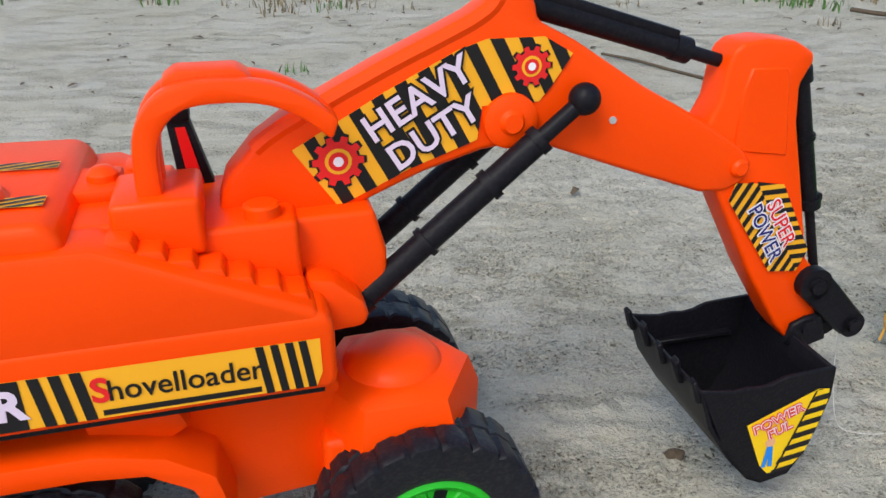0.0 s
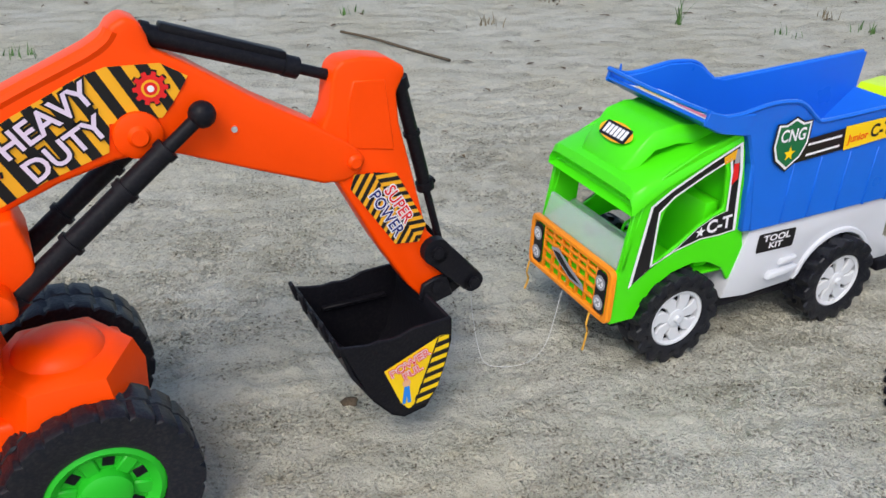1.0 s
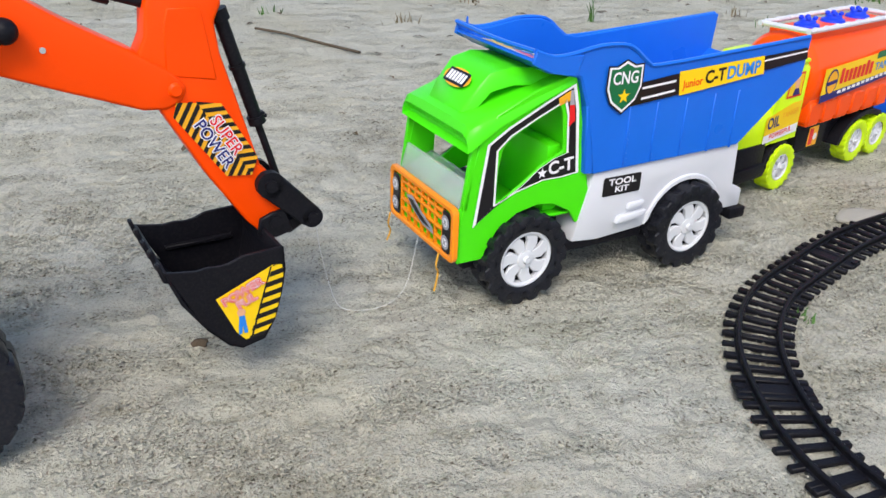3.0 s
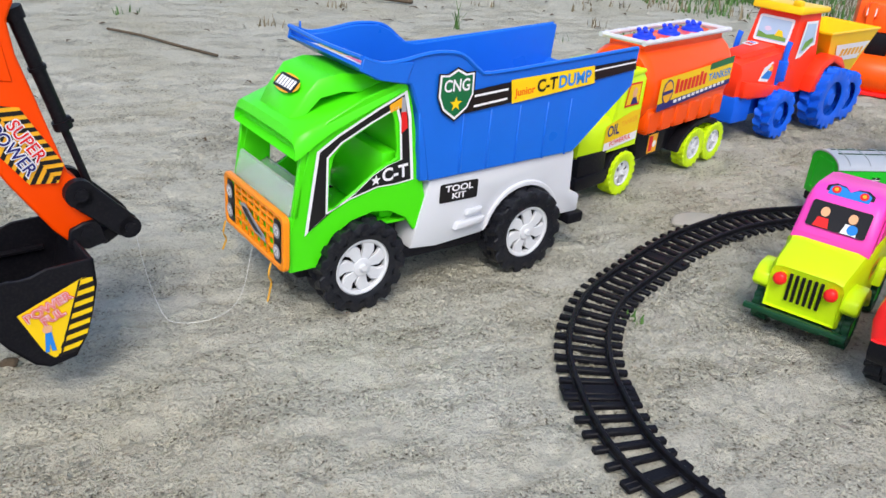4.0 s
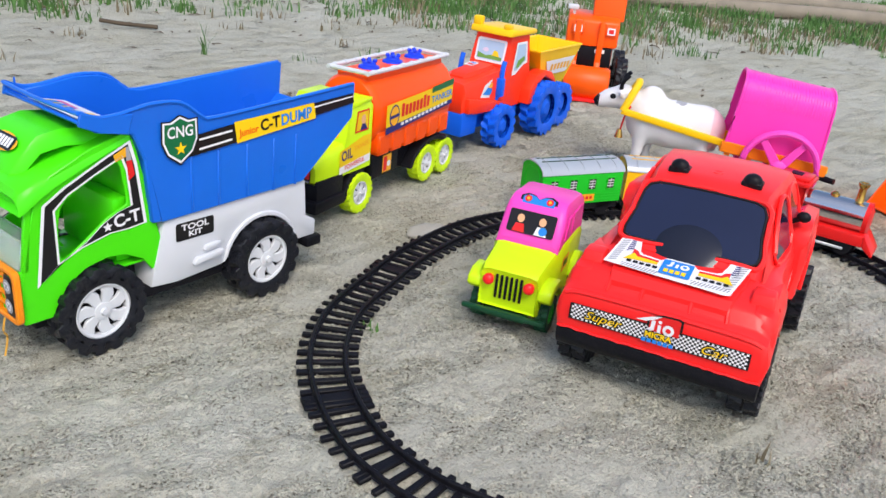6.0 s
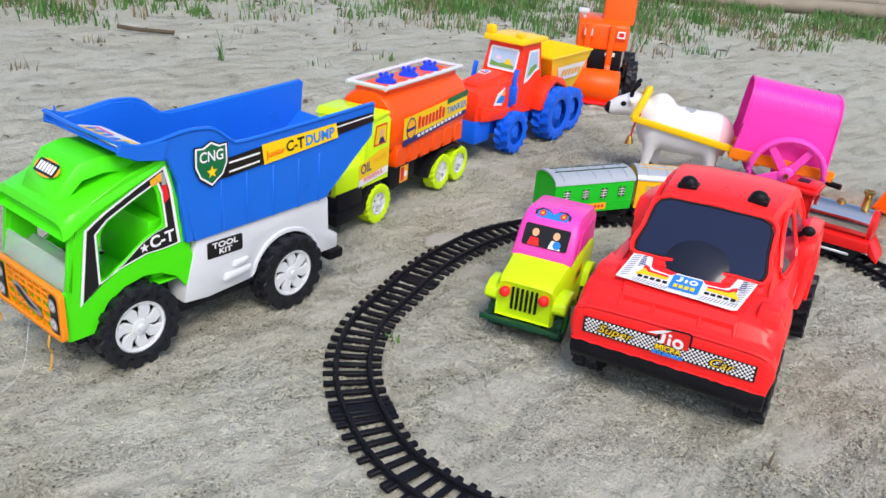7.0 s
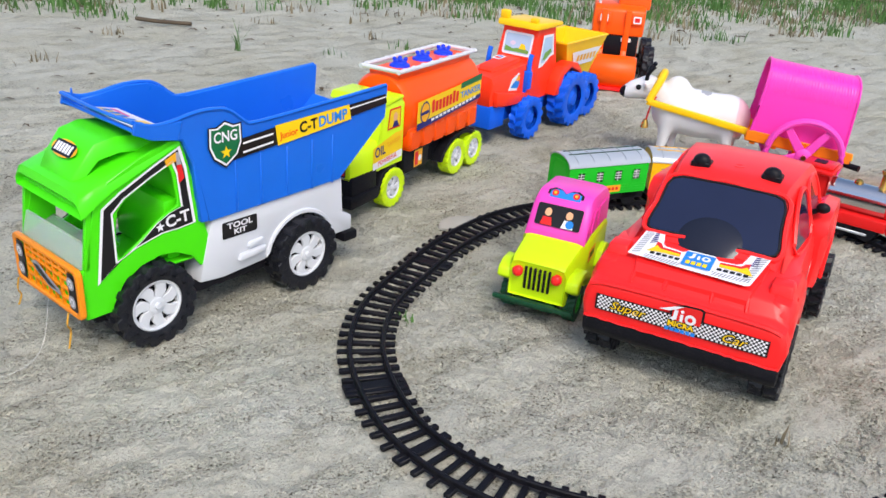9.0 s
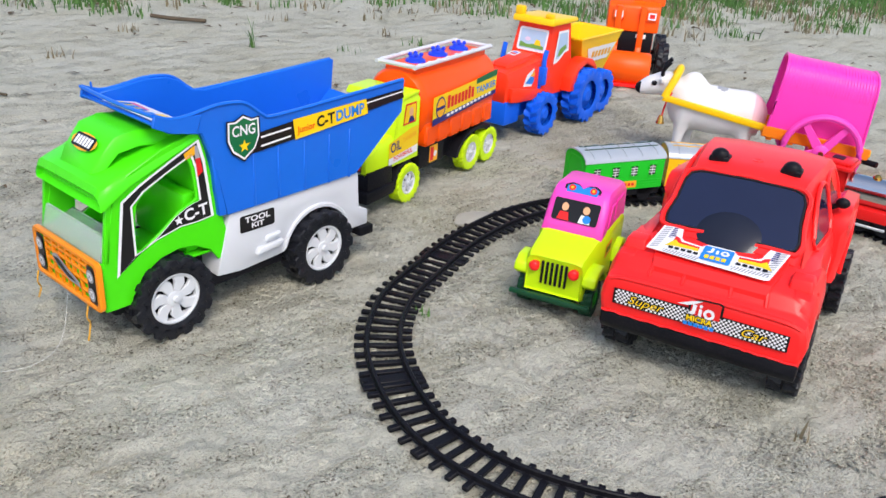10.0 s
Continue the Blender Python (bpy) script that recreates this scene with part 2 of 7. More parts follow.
def smooth_line(pts, per=6, closed=False):
    """A smooth curve through the points."""
    pts = [Vector(p) for p in pts]
    n, out = len(pts), []
    for i in range(n if closed else n - 1):
        if closed:
            a, b, c, d = (pts[(i + k - 1) % n] for k in range(4))
        else:
            b, c = pts[i], pts[i + 1]
            a, d = pts[max(i - 1, 0)], pts[min(i + 2, n - 1)]
        for k in range(per):
            s = k / per
            out.append(0.5 * (2 * b + (c - a) * s + (2 * a - 5 * b + 4 * c - d) * s * s + (3 * b - a - 3 * c + d) * s ** 3))
    return out if closed else out + [pts[-1]]


def tube(pts, r, sides=8, per=5, closed=False):
    line = smooth_line(pts, per, closed)
    bm, rings = bmesh.new(), []
    n = len(line)
    for i, p in enumerate(line):
        t = (line[(i + 1) % n] - line[i - 1]) if closed else (line[min(i + 1, n - 1)] - line[max(i - 1, 0)])
        m = t.to_track_quat("Z", "Y").to_matrix()
        rings.append([bm.verts.new(p + m @ Vector((r * math.cos(2 * math.pi * k / sides), r * math.sin(2 * math.pi * k / sides), 0))) for k in range(sides)])
    for i in range(n if closed else n - 1):
        a, b = rings[i], rings[(i + 1) % n]
        for k in range(sides):
            bm.faces.new((a[k], a[(k + 1) % sides], b[(k + 1) % sides], b[k]))
    if not closed:
        bm.faces.new(rings[0])
        bm.faces.new(rings[-1])
    return bm


def lathe(profile, sides=32, axis="Y"):
    """Turns (along, radius) pairs round the local y or z axis; closed at both ends if the radius is 0 there."""
    bm, rings = bmesh.new(), []
    for a, r in profile:
        ring = []
        for k in range(sides):
            c, s = r * math.cos(2 * math.pi * k / sides), r * math.sin(2 * math.pi * k / sides)
            ring.append(bm.verts.new((c, a, s) if axis == "Y" else (c, s, a)))
        rings.append(ring)
    for a, b in zip(rings, rings[1:]):
        for k in range(sides):
            bm.faces.new((a[k], a[(k + 1) % sides], b[(k + 1) % sides], b[k]))
    for ring, (a, r) in ((rings[0], profile[0]), (rings[-1], profile[-1])):
        if r > 1e-6:
            bm.faces.new(ring)
    bmesh.ops.remove_doubles(bm, verts=bm.verts[:], dist=1e-6)
    return bm


def loft(sections, close_ends=True):
    """A skin over rings of equally many points."""
    bm = bmesh.new()
    rings = [[bm.verts.new(p) for p in ring] for ring in sections]
    n = len(rings[0])
    for a, b in zip(rings, rings[1:]):
        for k in range(n):
            bm.faces.new((a[k], a[(k + 1) % n], b[(k + 1) % n], b[k]))
    if close_ends:
        bm.faces.new(rings[0])
        bm.faces.new(rings[-1])
    bmesh.ops.recalc_face_normals(bm, faces=bm.faces[:])
    return bm


def ring_slab(outer, inner, y0, y1, bevel=0.0):
    """A slab with a hole: outlines in the xz plane with equally many points."""
    bm = bmesh.new()
    loops = [[bm.verts.new((x, y, z)) for x, z in pts] for y in (y0, y1) for pts in (outer, inner)]
    n = len(outer)
    for a, b in ((0, 1), (3, 2), (2, 0), (1, 3)):
        for k in range(n):
            bm.faces.new((loops[a][k], loops[a][(k + 1) % n], loops[b][(k + 1) % n], loops[b][k]))
    bmesh.ops.recalc_face_normals(bm, faces=bm.faces[:])
    return bevelled(bm, bevel, 1)


def clip(poly, a, b, c):
    """The part of a polygon where a*x + b*y <= c."""
    out = []
    for (x0, y0), (x1, y1) in zip(poly, poly[1:] + poly[:1]):
        d0, d1 = a * x0 + b * y0 - c, a * x1 + b * y1 - c
        if d0 <= 0:
            out.append((x0, y0))
        if d0 * d1 < 0:
            s = d0 / (d0 - d1)
            out.append((x0 + s * (x1 - x0), y0 + s * (y1 - y0)))
    return out


def stripes(poly, angle, pitch, width, start=0.0, lo=None, hi=None):
    """Diagonal bars that fill an outline. angle: the direction of the bars, degrees."""
    nx, ny = -math.sin(radians(angle)), math.cos(radians(angle))
    ds = [nx * x + ny * y for x, y in poly]
    k = math.floor((min(ds) - start) / pitch)
    out = []
    while start + k * pitch < max(ds):
        a = start + k * pitch
        q = clip(clip(poly, nx, ny, a + width), -nx, -ny, -a)
        if len(q) > 2 and (lo is None or a >= lo) and (hi is None or a <= hi):
            out.append(q)
        k += 1
    return out


def flat(name, polys, mat, parent, m, lift=0.0003, label=""):
    """Thin printed film: outlines in the xy plane of m, lifted along its z."""
    bm = bmesh.new()
    for poly in polys:
        vs = [bm.verts.new((x, y, lift)) for x, y in poly]
        if len(vs) > 2:
            bm.faces.new(vs)
    for f in bm.faces:
        f.normal_update()
        if f.normal.z < 0:
            f.normal_flip()
    me = bpy.data.meshes.new(name)
    bm.to_mesh(me)
    bm.free()
    me.materials.append(mat)
    return part(name, me, mat, parent, label, m)


TEXTS = {}


def text_mesh(words, mat, bold=0.0, shear=0.0, spacing=1.0):
    key = (words, mat.name, bold, shear, spacing)
    if key not in TEXTS:
        cu = bpy.data.curves.new("lettering", "FONT")
        cu.body, cu.size, cu.align_x, cu.align_y = words, 1.0, "CENTER", "CENTER"
        cu.offset, cu.shear, cu.space_character, cu.resolution_u = bold, shear, spacing, 3
        ob = bpy.data.objects.new("lettering", cu)
        scene.collection.objects.link(ob)
        bpy.context.view_layer.update()
        me = bpy.data.meshes.new_from_object(ob.evaluated_get(bpy.context.evaluated_depsgraph_get()))
        bpy.data.objects.remove(ob)
        me.materials.clear()
        me.materials.append(mat)
        TEXTS[key] = me
    return TEXTS[key]


def lettering(words, mat, parent, m, x, y, height, turn=0.0, bold=0.015, stretch=1.0, lift=0.0006, shear=0.0, spacing=1.0):
    """Words in the xy plane of m, centred on (x, y); height: that of a capital."""
    size = height / 0.7
    return part("lettering", text_mesh(words, mat, bold, shear, spacing), mat, parent, "",
                m @ pose(x, y, lift, 0, 0, turn) @ Matrix.Diagonal((size * stretch, size, size, 1)))


def disc(cx, cy, rx, ry=None, n=20, a0=0.0):
    ry = rx if ry is None else ry
    return [(cx + rx * math.cos(a0 + 2 * math.pi * k / n), cy + ry * math.sin(a0 + 2 * math.pi * k / n)) for k in range(n)]


def rounded(x0, x1, y0, y1, r, n=4):
    out = []
    for cx, cy, a in ((x1 - r, y1 - r, 0), (x0 + r, y1 - r, 90), (x0 + r, y0 + r, 180), (x1 - r, y0 + r, 270)):
        out += [(cx + r * math.cos(radians(a + 90 * k / n)), cy + r * math.sin(radians(a + 90 * k / n))) for k in range(n + 1)]
    return out


def gear(cx, cy, r, teeth=10):
    out = []
    for k in range(teeth):
        for f, rr in ((-0.32, 0.78), (-0.2, 1.0), (0.2, 1.0), (0.32, 0.78)):
            a = 2 * math.pi * (k + f) / teeth
            out.append((cx + r * rr * math.cos(a), cy + r * rr * math.sin(a)))
    return out


def near_side(y):
    """The drawing plane on a thing's near side: x along it, y up, z outwards."""
    return pose(0, y, 0, 90, 0, 0)


def plane_from(o, right, up):
    """A drawing plane with its origin at o, its x along right and its y about up."""
    r = Vector(right).normalized()
    n = r.cross(Vector(up)).normalized()
    u = n.cross(r)
    return Matrix(((r.x, u.x, n.x, o[0]), (r.y, u.y, n.y, o[1]), (r.z, u.z, n.z, o[2]), (0, 0, 0, 1)))


# ---- wheels ----
def tyre_bm(r, w, lugs=20, depth=0.07, rim=0.62, skew=1, open_share=0.45, side_depth=0.06):
    """A ring along y from -w/2 to w/2, its tread cut into blocks, as one skin."""
    h, base, per = w / 2, r * (1 - depth), 6
    n = lugs * per
    rows = [(-0.9, rim, 0, 0), (-1.0, rim + 0.06, 0, 0), (-1.0, 0.84 * (1 - depth), 0, 0), (-1.04, 0.86, side_depth, -1), (-1.02, 0.985, depth + 0.02, -1), (-0.92, 1.0, depth, -1), (-0.5, 1.0, depth, -1),
            (-0.08, 1.0, depth, -1), (-0.02, 1.0 - depth, 0, 0), (0.02, 1.0 - depth, 0, 0), (0.08, 1.0, depth, 1), (0.5, 1.0, depth, 1), (0.92, 1.0, depth, 1), (1.02, 0.985, depth + 0.02, 1), (1.04, 0.86, side_depth, 1),
            (1.0, 0.84 * (1 - depth), 0, 0), (1.0, rim + 0.06, 0, 0), (0.9, rim, 0, 0)]
    bm, rings = bmesh.new(), []
    for y, rr, cut, side in rows:
        ring = []
        for k in range(n):
            turn = 0.0 if not side else skew * (abs(y) * 0.5 + (0.5 if side > 0 else 0.0))
            ph = (k / per + turn) % 1.0
            low = cut and ph < open_share
            a = 2 * math.pi * k / n
            q = r * (rr - (cut if low else 0))
            yy = h * y if not (low and abs(y) > 1.0) else h * math.copysign(1.0, y)
            ring.append(bm.verts.new((q * math.cos(a), yy, q * math.sin(a))))
        rings.append(ring)
    for p, q in zip(rings, rings[1:]):
        for k in range(n):
            bm.faces.new((p[k], p[(k + 1) % n], q[(k + 1) % n], q[k]))
    return bm


def spoked_rim_bm(r, y, blades=8, twist=0.35):
    """A dish with swept blades, seen from -y."""
    out = [lathe([(y + 0.006, r), (y, r), (y - 0.001, r * 0.93), (y, r * 0.84), (y + 0.004, r * 0.82), (y + 0.006, r * 0.86)], 32),
           lathe([(y + 0.006, 0.0), (y + 0.006, r * 0.3), (y - 0.0005, r * 0.3), (y - 0.001, r * 0.24), (y - 0.001, r * 0.14), (y - 0.003, r * 0.1), (y - 0.003, 0.0)], 20)]
    for k in range(blades):
        pts = [(r * 0.26, -r * 0.14), (r * 0.58, -r * 0.25), (r * 0.88, -r * 0.20 + r * twist * 0.2), (r * 0.88, r * 0.32 + r * twist * 0.2), (r * 0.60, r * 0.17), (r * 0.26, r * 0.14)]
        out.append(moved(prism(pts, y + 0.0005, y + 0.004, 0.0006, 1), Matrix.Rotation(2 * math.pi * k / blades, 4, "Y")))
    return merged(*out)


def lathe_disc(y0, y1, r, sides=28):
    return lathe([(y0, 0.0), (y0, r), (y1, r), (y1, 0.0)], sides)


def add_wheel(parent, meshes, x, y, z, flip=False, spin=0.0):
    """meshes: the tyre first, then what sits in it, as (name, mesh)."""
    m = pose(x, y, z, 0, spin, 0) if not flip else pose(x, y, z, 0, spin, 180)
    w = part("wheel", meshes[0][1], None, parent, "", m)
    for name, me in meshes[1:]:
        part(name, me, None, w)
    return w
# ---- ground ----
def ground_axis(lo, hi, step, far):
    mid = np.arange(lo, hi + step / 2, step)
    k = np.arange(1, 40)
    grow = step * (1.28 ** k - 1) / 0.28
    grow = grow[grow < far]
    return np.concatenate([lo - grow[::-1], mid, hi + grow])


def ground_height(x, y):
    """Low unevenness of trodden sand, a few millimetres."""
    h = 0.0006 * np.sin(7 * x + 3 * y + 1.3) + 0.0006 * np.sin(13 * y - 5 * x)
    return h


def build_ground():
    xs, ys = ground_axis(-0.2, 1.45, 0.0025, 90.0), ground_axis(-0.08, 1.15, 0.0025, 90.0)
    gx, gy = np.meshgrid(xs, ys)
    rng = np.random.default_rng(3)
    gz = ground_height(gx, gy)
    fade = np.exp(-np.maximum(0, np.hypot(gx - 0.7, gy - 0.5) - 1.5))
    for cell, amp in ((0.06, 0.0008), (0.022, 0.0008), (0.010, 0.0010), (0.0056, 0.0007)):
        size = 512
        grid = rng.standard_normal((size, size))
        u, v = gx / cell % size, gy / cell % size
        iu, iv = u.astype(int) % size, v.astype(int) % size
        fu, fv = u - np.floor(u), v - np.floor(v)
        fu, fv = fu * fu * (3 - 2 * fu), fv * fv * (3 - 2 * fv)
        ju, jv = (iu + 1) % size, (iv + 1) % size
        val = (grid[iv, iu] * (1 - fu) + grid[iv, ju] * fu) * (1 - fv) + (grid[jv, iu] * (1 - fu) + grid[jv, ju] * fu) * fv
        gz = gz + amp * val * fade
    gz = np.minimum(gz, 0.0024) - 0.0014
    ny, nx = gx.shape
    me = bpy.data.meshes.new("ground")
    me.vertices.add(nx * ny)
    me.vertices.foreach_set("co", np.stack([gx, gy, gz], -1).astype(np.float32).ravel())
    i = np.arange(nx * ny).reshape(ny, nx)
    quads = np.stack([i[:-1, :-1], i[:-1, 1:], i[1:, 1:], i[1:, :-1]], -1).reshape(-1, 4)
    me.loops.add(quads.size)
    me.loops.foreach_set("vertex_index", quads.ravel().astype(np.int32))
    me.polygons.add(len(quads))
    me.polygons.foreach_set("loop_start", np.arange(0, quads.size, 4, dtype=np.int32))
    me.polygons.foreach_set("loop_total", np.full(len(quads), 4, dtype=np.int32))
    me.update(calc_edges=True)
    me.validate()
    me.polygons.foreach_set("use_smooth", np.ones(len(quads), dtype=bool))
    me.materials.append(EARTH)
    return tagged(new("ground", me), "pale sandy trodden earth with crumbs and streaks", "ground", kind="structure")


build_ground()


# ---- the excavator ----
def hazard_sticker(name, outline, m, parent, angle, pitch, width, base=ST_AMBER, label="", lo=None, hi=None):
    st = flat(name, [outline], base, parent, m, 0.0004, label)
    flat("stripe", stripes(outline, angle, pitch, width, 0.0, lo, hi), ST_BLACK, st, Matrix.Identity(4), 0.0007)
    return st


def gear_print(st, cx, cy, r):
    flat("gear_print", [gear(cx, cy, r * 1.12)], ST_BLACK, st, Matrix.Identity(4), 0.0009)
    flat("gear_print", [gear(cx, cy, r)], ST_RED, st, Matrix.Identity(4), 0.0011)
    flat("gear_print", [disc(cx, cy, r * 0.52)], ST_AMBER, st, Matrix.Identity(4), 0.0013)
    flat("gear_print", [disc(cx, cy, r * 0.38)], ST_RED, st, Matrix.Identity(4), 0.0015)
    flat("gear_print", [disc(cx, cy, r * 0.2)], ST_WHITE, st, Matrix.Identity(4), 0.0017)


def piston(name, p, q, parts, parent):
    """A stepped cylinder: parts are (start share, end share, radius)."""
    p, q = Vector(p), Vector(q)
    d = (q - p).length
    prof = [(0.0, 0.0)]
    for a, b, r in parts:
        prof += [(max(a * d, prof[-1][0]), r), (b * d, r)]
    prof.append((d, 0.0))
    bm = lathe(prof, 18, "Z")
    bm.transform(Matrix.Translation(p) @ (q - p).to_track_quat("Z", "Y").to_matrix().to_4x4())
    return part(name, bm, BLACK, parent)


def build_excavator():
    ex = thing("toy_excavator", frame_at(0.0639, 0.3696, 0.960, 0.281), "bright orange plastic toy excavator with black bucket, on sandy ground", "toy excavator")
    boom_outline = [(-0.129, 0.190), (-0.124, 0.205), (-0.112, 0.2185), (-0.100, 0.2265), (-0.060, 0.2460), (-0.036, 0.2565), (-0.0235, 0.2622), (-0.0160, 0.2670),
                    (-0.0125, 0.2718), (-0.0065, 0.2750), (0.0000, 0.2720), (0.0025, 0.2650), (0.0036, 0.2590), (0.0201, 0.2502), (0.052, 0.2290), (0.0815, 0.2120), (0.104, 0.1975), (0.1115, 0.188),
                    (0.108, 0.179), (0.098, 0.1755), (0.0856, 0.1765), (0.045, 0.1920), (0.010, 0.2060), (-0.006, 0.2085), (-0.020, 0.2070), (-0.045, 0.2000),
                    (-0.081, 0.1855), (-0.100, 0.178), (-0.122, 0.178)]
    boom = part("boom", prism(boom_outline, -0.011, 0.011, 0.0028, 3), ORANGE, ex)
    part("boss", merged(moved(lathe([(-0.0035, 0.0), (-0.0035, 0.0085), (-0.002, 0.0115), (0.004, 0.0125)], 28), pose(-0.008, -0.0115, 0.2195)),
                        moved(lathe([(-0.0055, 0.0), (-0.0055, 0.004), (-0.003, 0.006)], 20), pose(-0.008, -0.0115, 0.2195))), ORANGE, boom)
    part("screw", moved(lathe([(-0.0008, 0.0), (-0.0008, 0.0016), (0.001, 0.0018)], 12), pose(0.0385, -0.011, 0.2155)), SILVER, boom)
    part("boom_rim", tube([(x, -0.0085, z - 0.0026) for x, z in boom_outline[2:9]], 0.0036, 8, 3), ORANGE, boom)
    side = near_side(-0.0111)
    st = hazard_sticker("sticker", [(-0.098, 0.2150), (-0.060, 0.2355), (-0.030, 0.2500), (-0.018, 0.2535), (0.006, 0.2530), (0.0185, 0.2455), (0.010, 0.2330), (0.0045, 0.2265),
                                    (-0.020, 0.2265), (-0.022, 0.2125), (-0.050, 0.2030), (-0.081, 0.1893)],
                        side, boom, 117, 0.0105, 0.0052, label="black and amber hazard-striped sticker with pale lettering")
    gear_print(st, -0.0800, 0.2090, 0.0105)
    gear_print(st, 0.0005, 0.2415, 0.0082)
    for words, x, y, h in (("HEAVY", -0.047, 0.2315, 0.0112), ("DUTY", -0.0405, 0.2170, 0.0112)):
        lettering(words, ST_BLACK, st, Matrix.Identity(4), x, y, h, 30, 0.085, 0.98, 0.0014)
        lettering(words, ST_LILAC, st, Matrix.Identity(4), x, y, h, 30, 0.02, 0.98, 0.0018)
    # stick
    stick_outline = [(0.0925, 0.2340), (0.0945, 0.2405), (0.0990, 0.2440), (0.110, 0.2450), (0.125, 0.2430), (0.1350, 0.2375), (0.1355, 0.2330), (0.1325, 0.2275), (0.1305, 0.2230), (0.1325, 0.205),
                     (0.1400, 0.178), (0.1520, 0.133), (0.1600, 0.124), (0.1625, 0.108), (0.1670, 0.088), (0.160, 0.083), (0.150, 0.0850), (0.1400, 0.0965), (0.1190, 0.1300),
                     (0.0955, 0.1740), (0.0860, 0.192), (0.0840, 0.2050), (0.0905, 0.2180)]
    stick = part("stick", prism(stick_outline, -0.0095, 0.0095, 0.0028, 3), ORANGE, ex)
    part("panel", prism([(0.1010, 0.222), (0.1040, 0.233), (0.123, 0.232), (0.1265, 0.208), (0.1290, 0.190), (0.100, 0.195)], -0.0104, -0.008, 0.0008, 1), ORANGE, stick)
    m = plane_from((0.1270, -0.0105, 0.1560), (0.50, 0, -0.866), (0.866, 0, 0.50))
    st = flat("sticker", [[(-0.032, -0.0085), (-0.016, 0.0125), (0.026, 0.0115), (0.0335, 0.002), (0.024, -0.0110), (-0.026, -0.0150)]], ST_AMBER, stick, m, 0.0004,
              "black and amber hazard-striped sticker with lettering")
    flat("stripe", stripes([(-0.026, 0.001), (-0.016, 0.0125), (0.026, 0.0115), (0.0335, 0.002)], 60, 0.0052, 0.0026), ST_BLACK, st, Matrix.Identity(4), 0.0007)
    flat("stripe", stripes([(-0.032, -0.0085), (-0.026, 0.001), (0.0335, 0.002), (0.024, -0.0110), (-0.026, -0.0150)], -60, 0.0052, 0.0026), ST_BLACK, st, Matrix.Identity(4), 0.0007)
    for words, y, mat in (("SUPER", 0.0035, ST_RED), ("POWER", -0.0055, ST_NAVY)):
        lettering(words, ST_WHITE, st, Matrix.Identity(4), 0.002, y, 0.0072, 0, 0.08, 0.98, 0.0011)
        lettering(words, mat, st, Matrix.Identity(4), 0.002, y, 0.0072, 0, 0.01, 0.98, 0.0014)
    part("pivot_pin", moved(lathe([(-0.0135, 0.0), (-0.0135, 0.003), (-0.012, 0.0045), (0.012, 0.0045), (0.0135, 0.003), (0.0135, 0.0)], 20), pose(0.104, 0, 0.187)), ORANGE, stick)
    # pistons
    for y in (-0.0185, 0.0185):
        piston("boom_piston", (-0.083, y, 0.1420), (0.0217, y, 0.2280), [(0, 0.10, 0.0068), (0.09, 0.34, 0.0056), (0.33, 0.36, 0.0070), (0.36, 0.60, 0.0056), (0.59, 0.63, 0.0070), (0.62, 0.80, 0.0056), (0.79, 0.83, 0.0064), (0.83, 1.0, 0.0036)], ex)
        part("ball_joint", merged(ball((0.0217, y, 0.2280), 0.0068), rod((0.0217, y, 0.228), (0.0217, 0, 0.228), 0.003)), BLACK, ex)
    piston("stick_piston", (0.000, 0, 0.2650), (0.096, 0, 0.2340), [(0, 0.04, 0.0062), (0.03, 0.72, 0.0052), (0.71, 0.80, 0.0058), (0.80, 1.0, 0.0030)], ex)
    bar = box(0.006, 0.070, -0.004, 0.004, 0.0035, 0.0078, 0.001)
    part("piston_rail", moved(bar, plane_from((0.002, 0, 0.2640), (0.951, 0, -0.307), (0, 1, 0)) @ Matrix.Rotation(radians(0), 4, "X")), BLACK, ex)
    piston("bucket_piston", (0.1350, 0, 0.2290), (0.1660, 0, 0.1180), [(0, 0.06, 0.0058), (0.05, 0.30, 0.0042), (0.29, 0.32, 0.0052), (0.32, 0.60, 0.0042), (0.60, 0.645, 0.0056), (0.64, 1.0, 0.0024)], ex)
    part("piston_clip", merged(box(0.1510, 0.1595, -0.003, 0.003, 0.159, 0.165, 0.0008), rod((0.153, 0, 0.162), (0.1610, 0, 0.1615), 0.0012)), BLACK, ex)
    for y in (-0.0125, 0.0125):
        link = merged(rod((0.156, y - 0.003, 0.120), (0.156, y + 0.003, 0.120), 0.0090, sides=24), rod((0.1835, y - 0.003, 0.0925), (0.1835, y + 0.003, 0.0925), 0.0072, sides=24),
                      prism([(0.1505, 0.1130), (0.1780, 0.0870), (0.1890, 0.0975), (0.1620, 0.1265)], y - 0.003, y + 0.003, 0.001, 1),
                      rod((0.156, y - 0.0055, 0.120), (0.156, y + 0.0055, 0.120), 0.0040), rod((0.1835, y - 0.0055, 0.0925), (0.1835, y + 0.0055, 0.0925), 0.0036))
        part("link", link, BLACK, ex)
    part("link_pin", rod((0.1835, -0.014, 0.0925), (0.1835, 0.014, 0.0925), 0.0030), BLACK, ex)
    # bucket
    y0, y1 = -0.046, 0.031

    def sunk(pts):
        return [(x - 0.002 + 0.005 * max(0.0, 1 - max(0.0, z - 0.0225) / 0.05), z - 0.0050 + 0.0085 * max(0.0, 1 - max(0.0, z - 0.0225) / 0.05)) for x, z in pts]

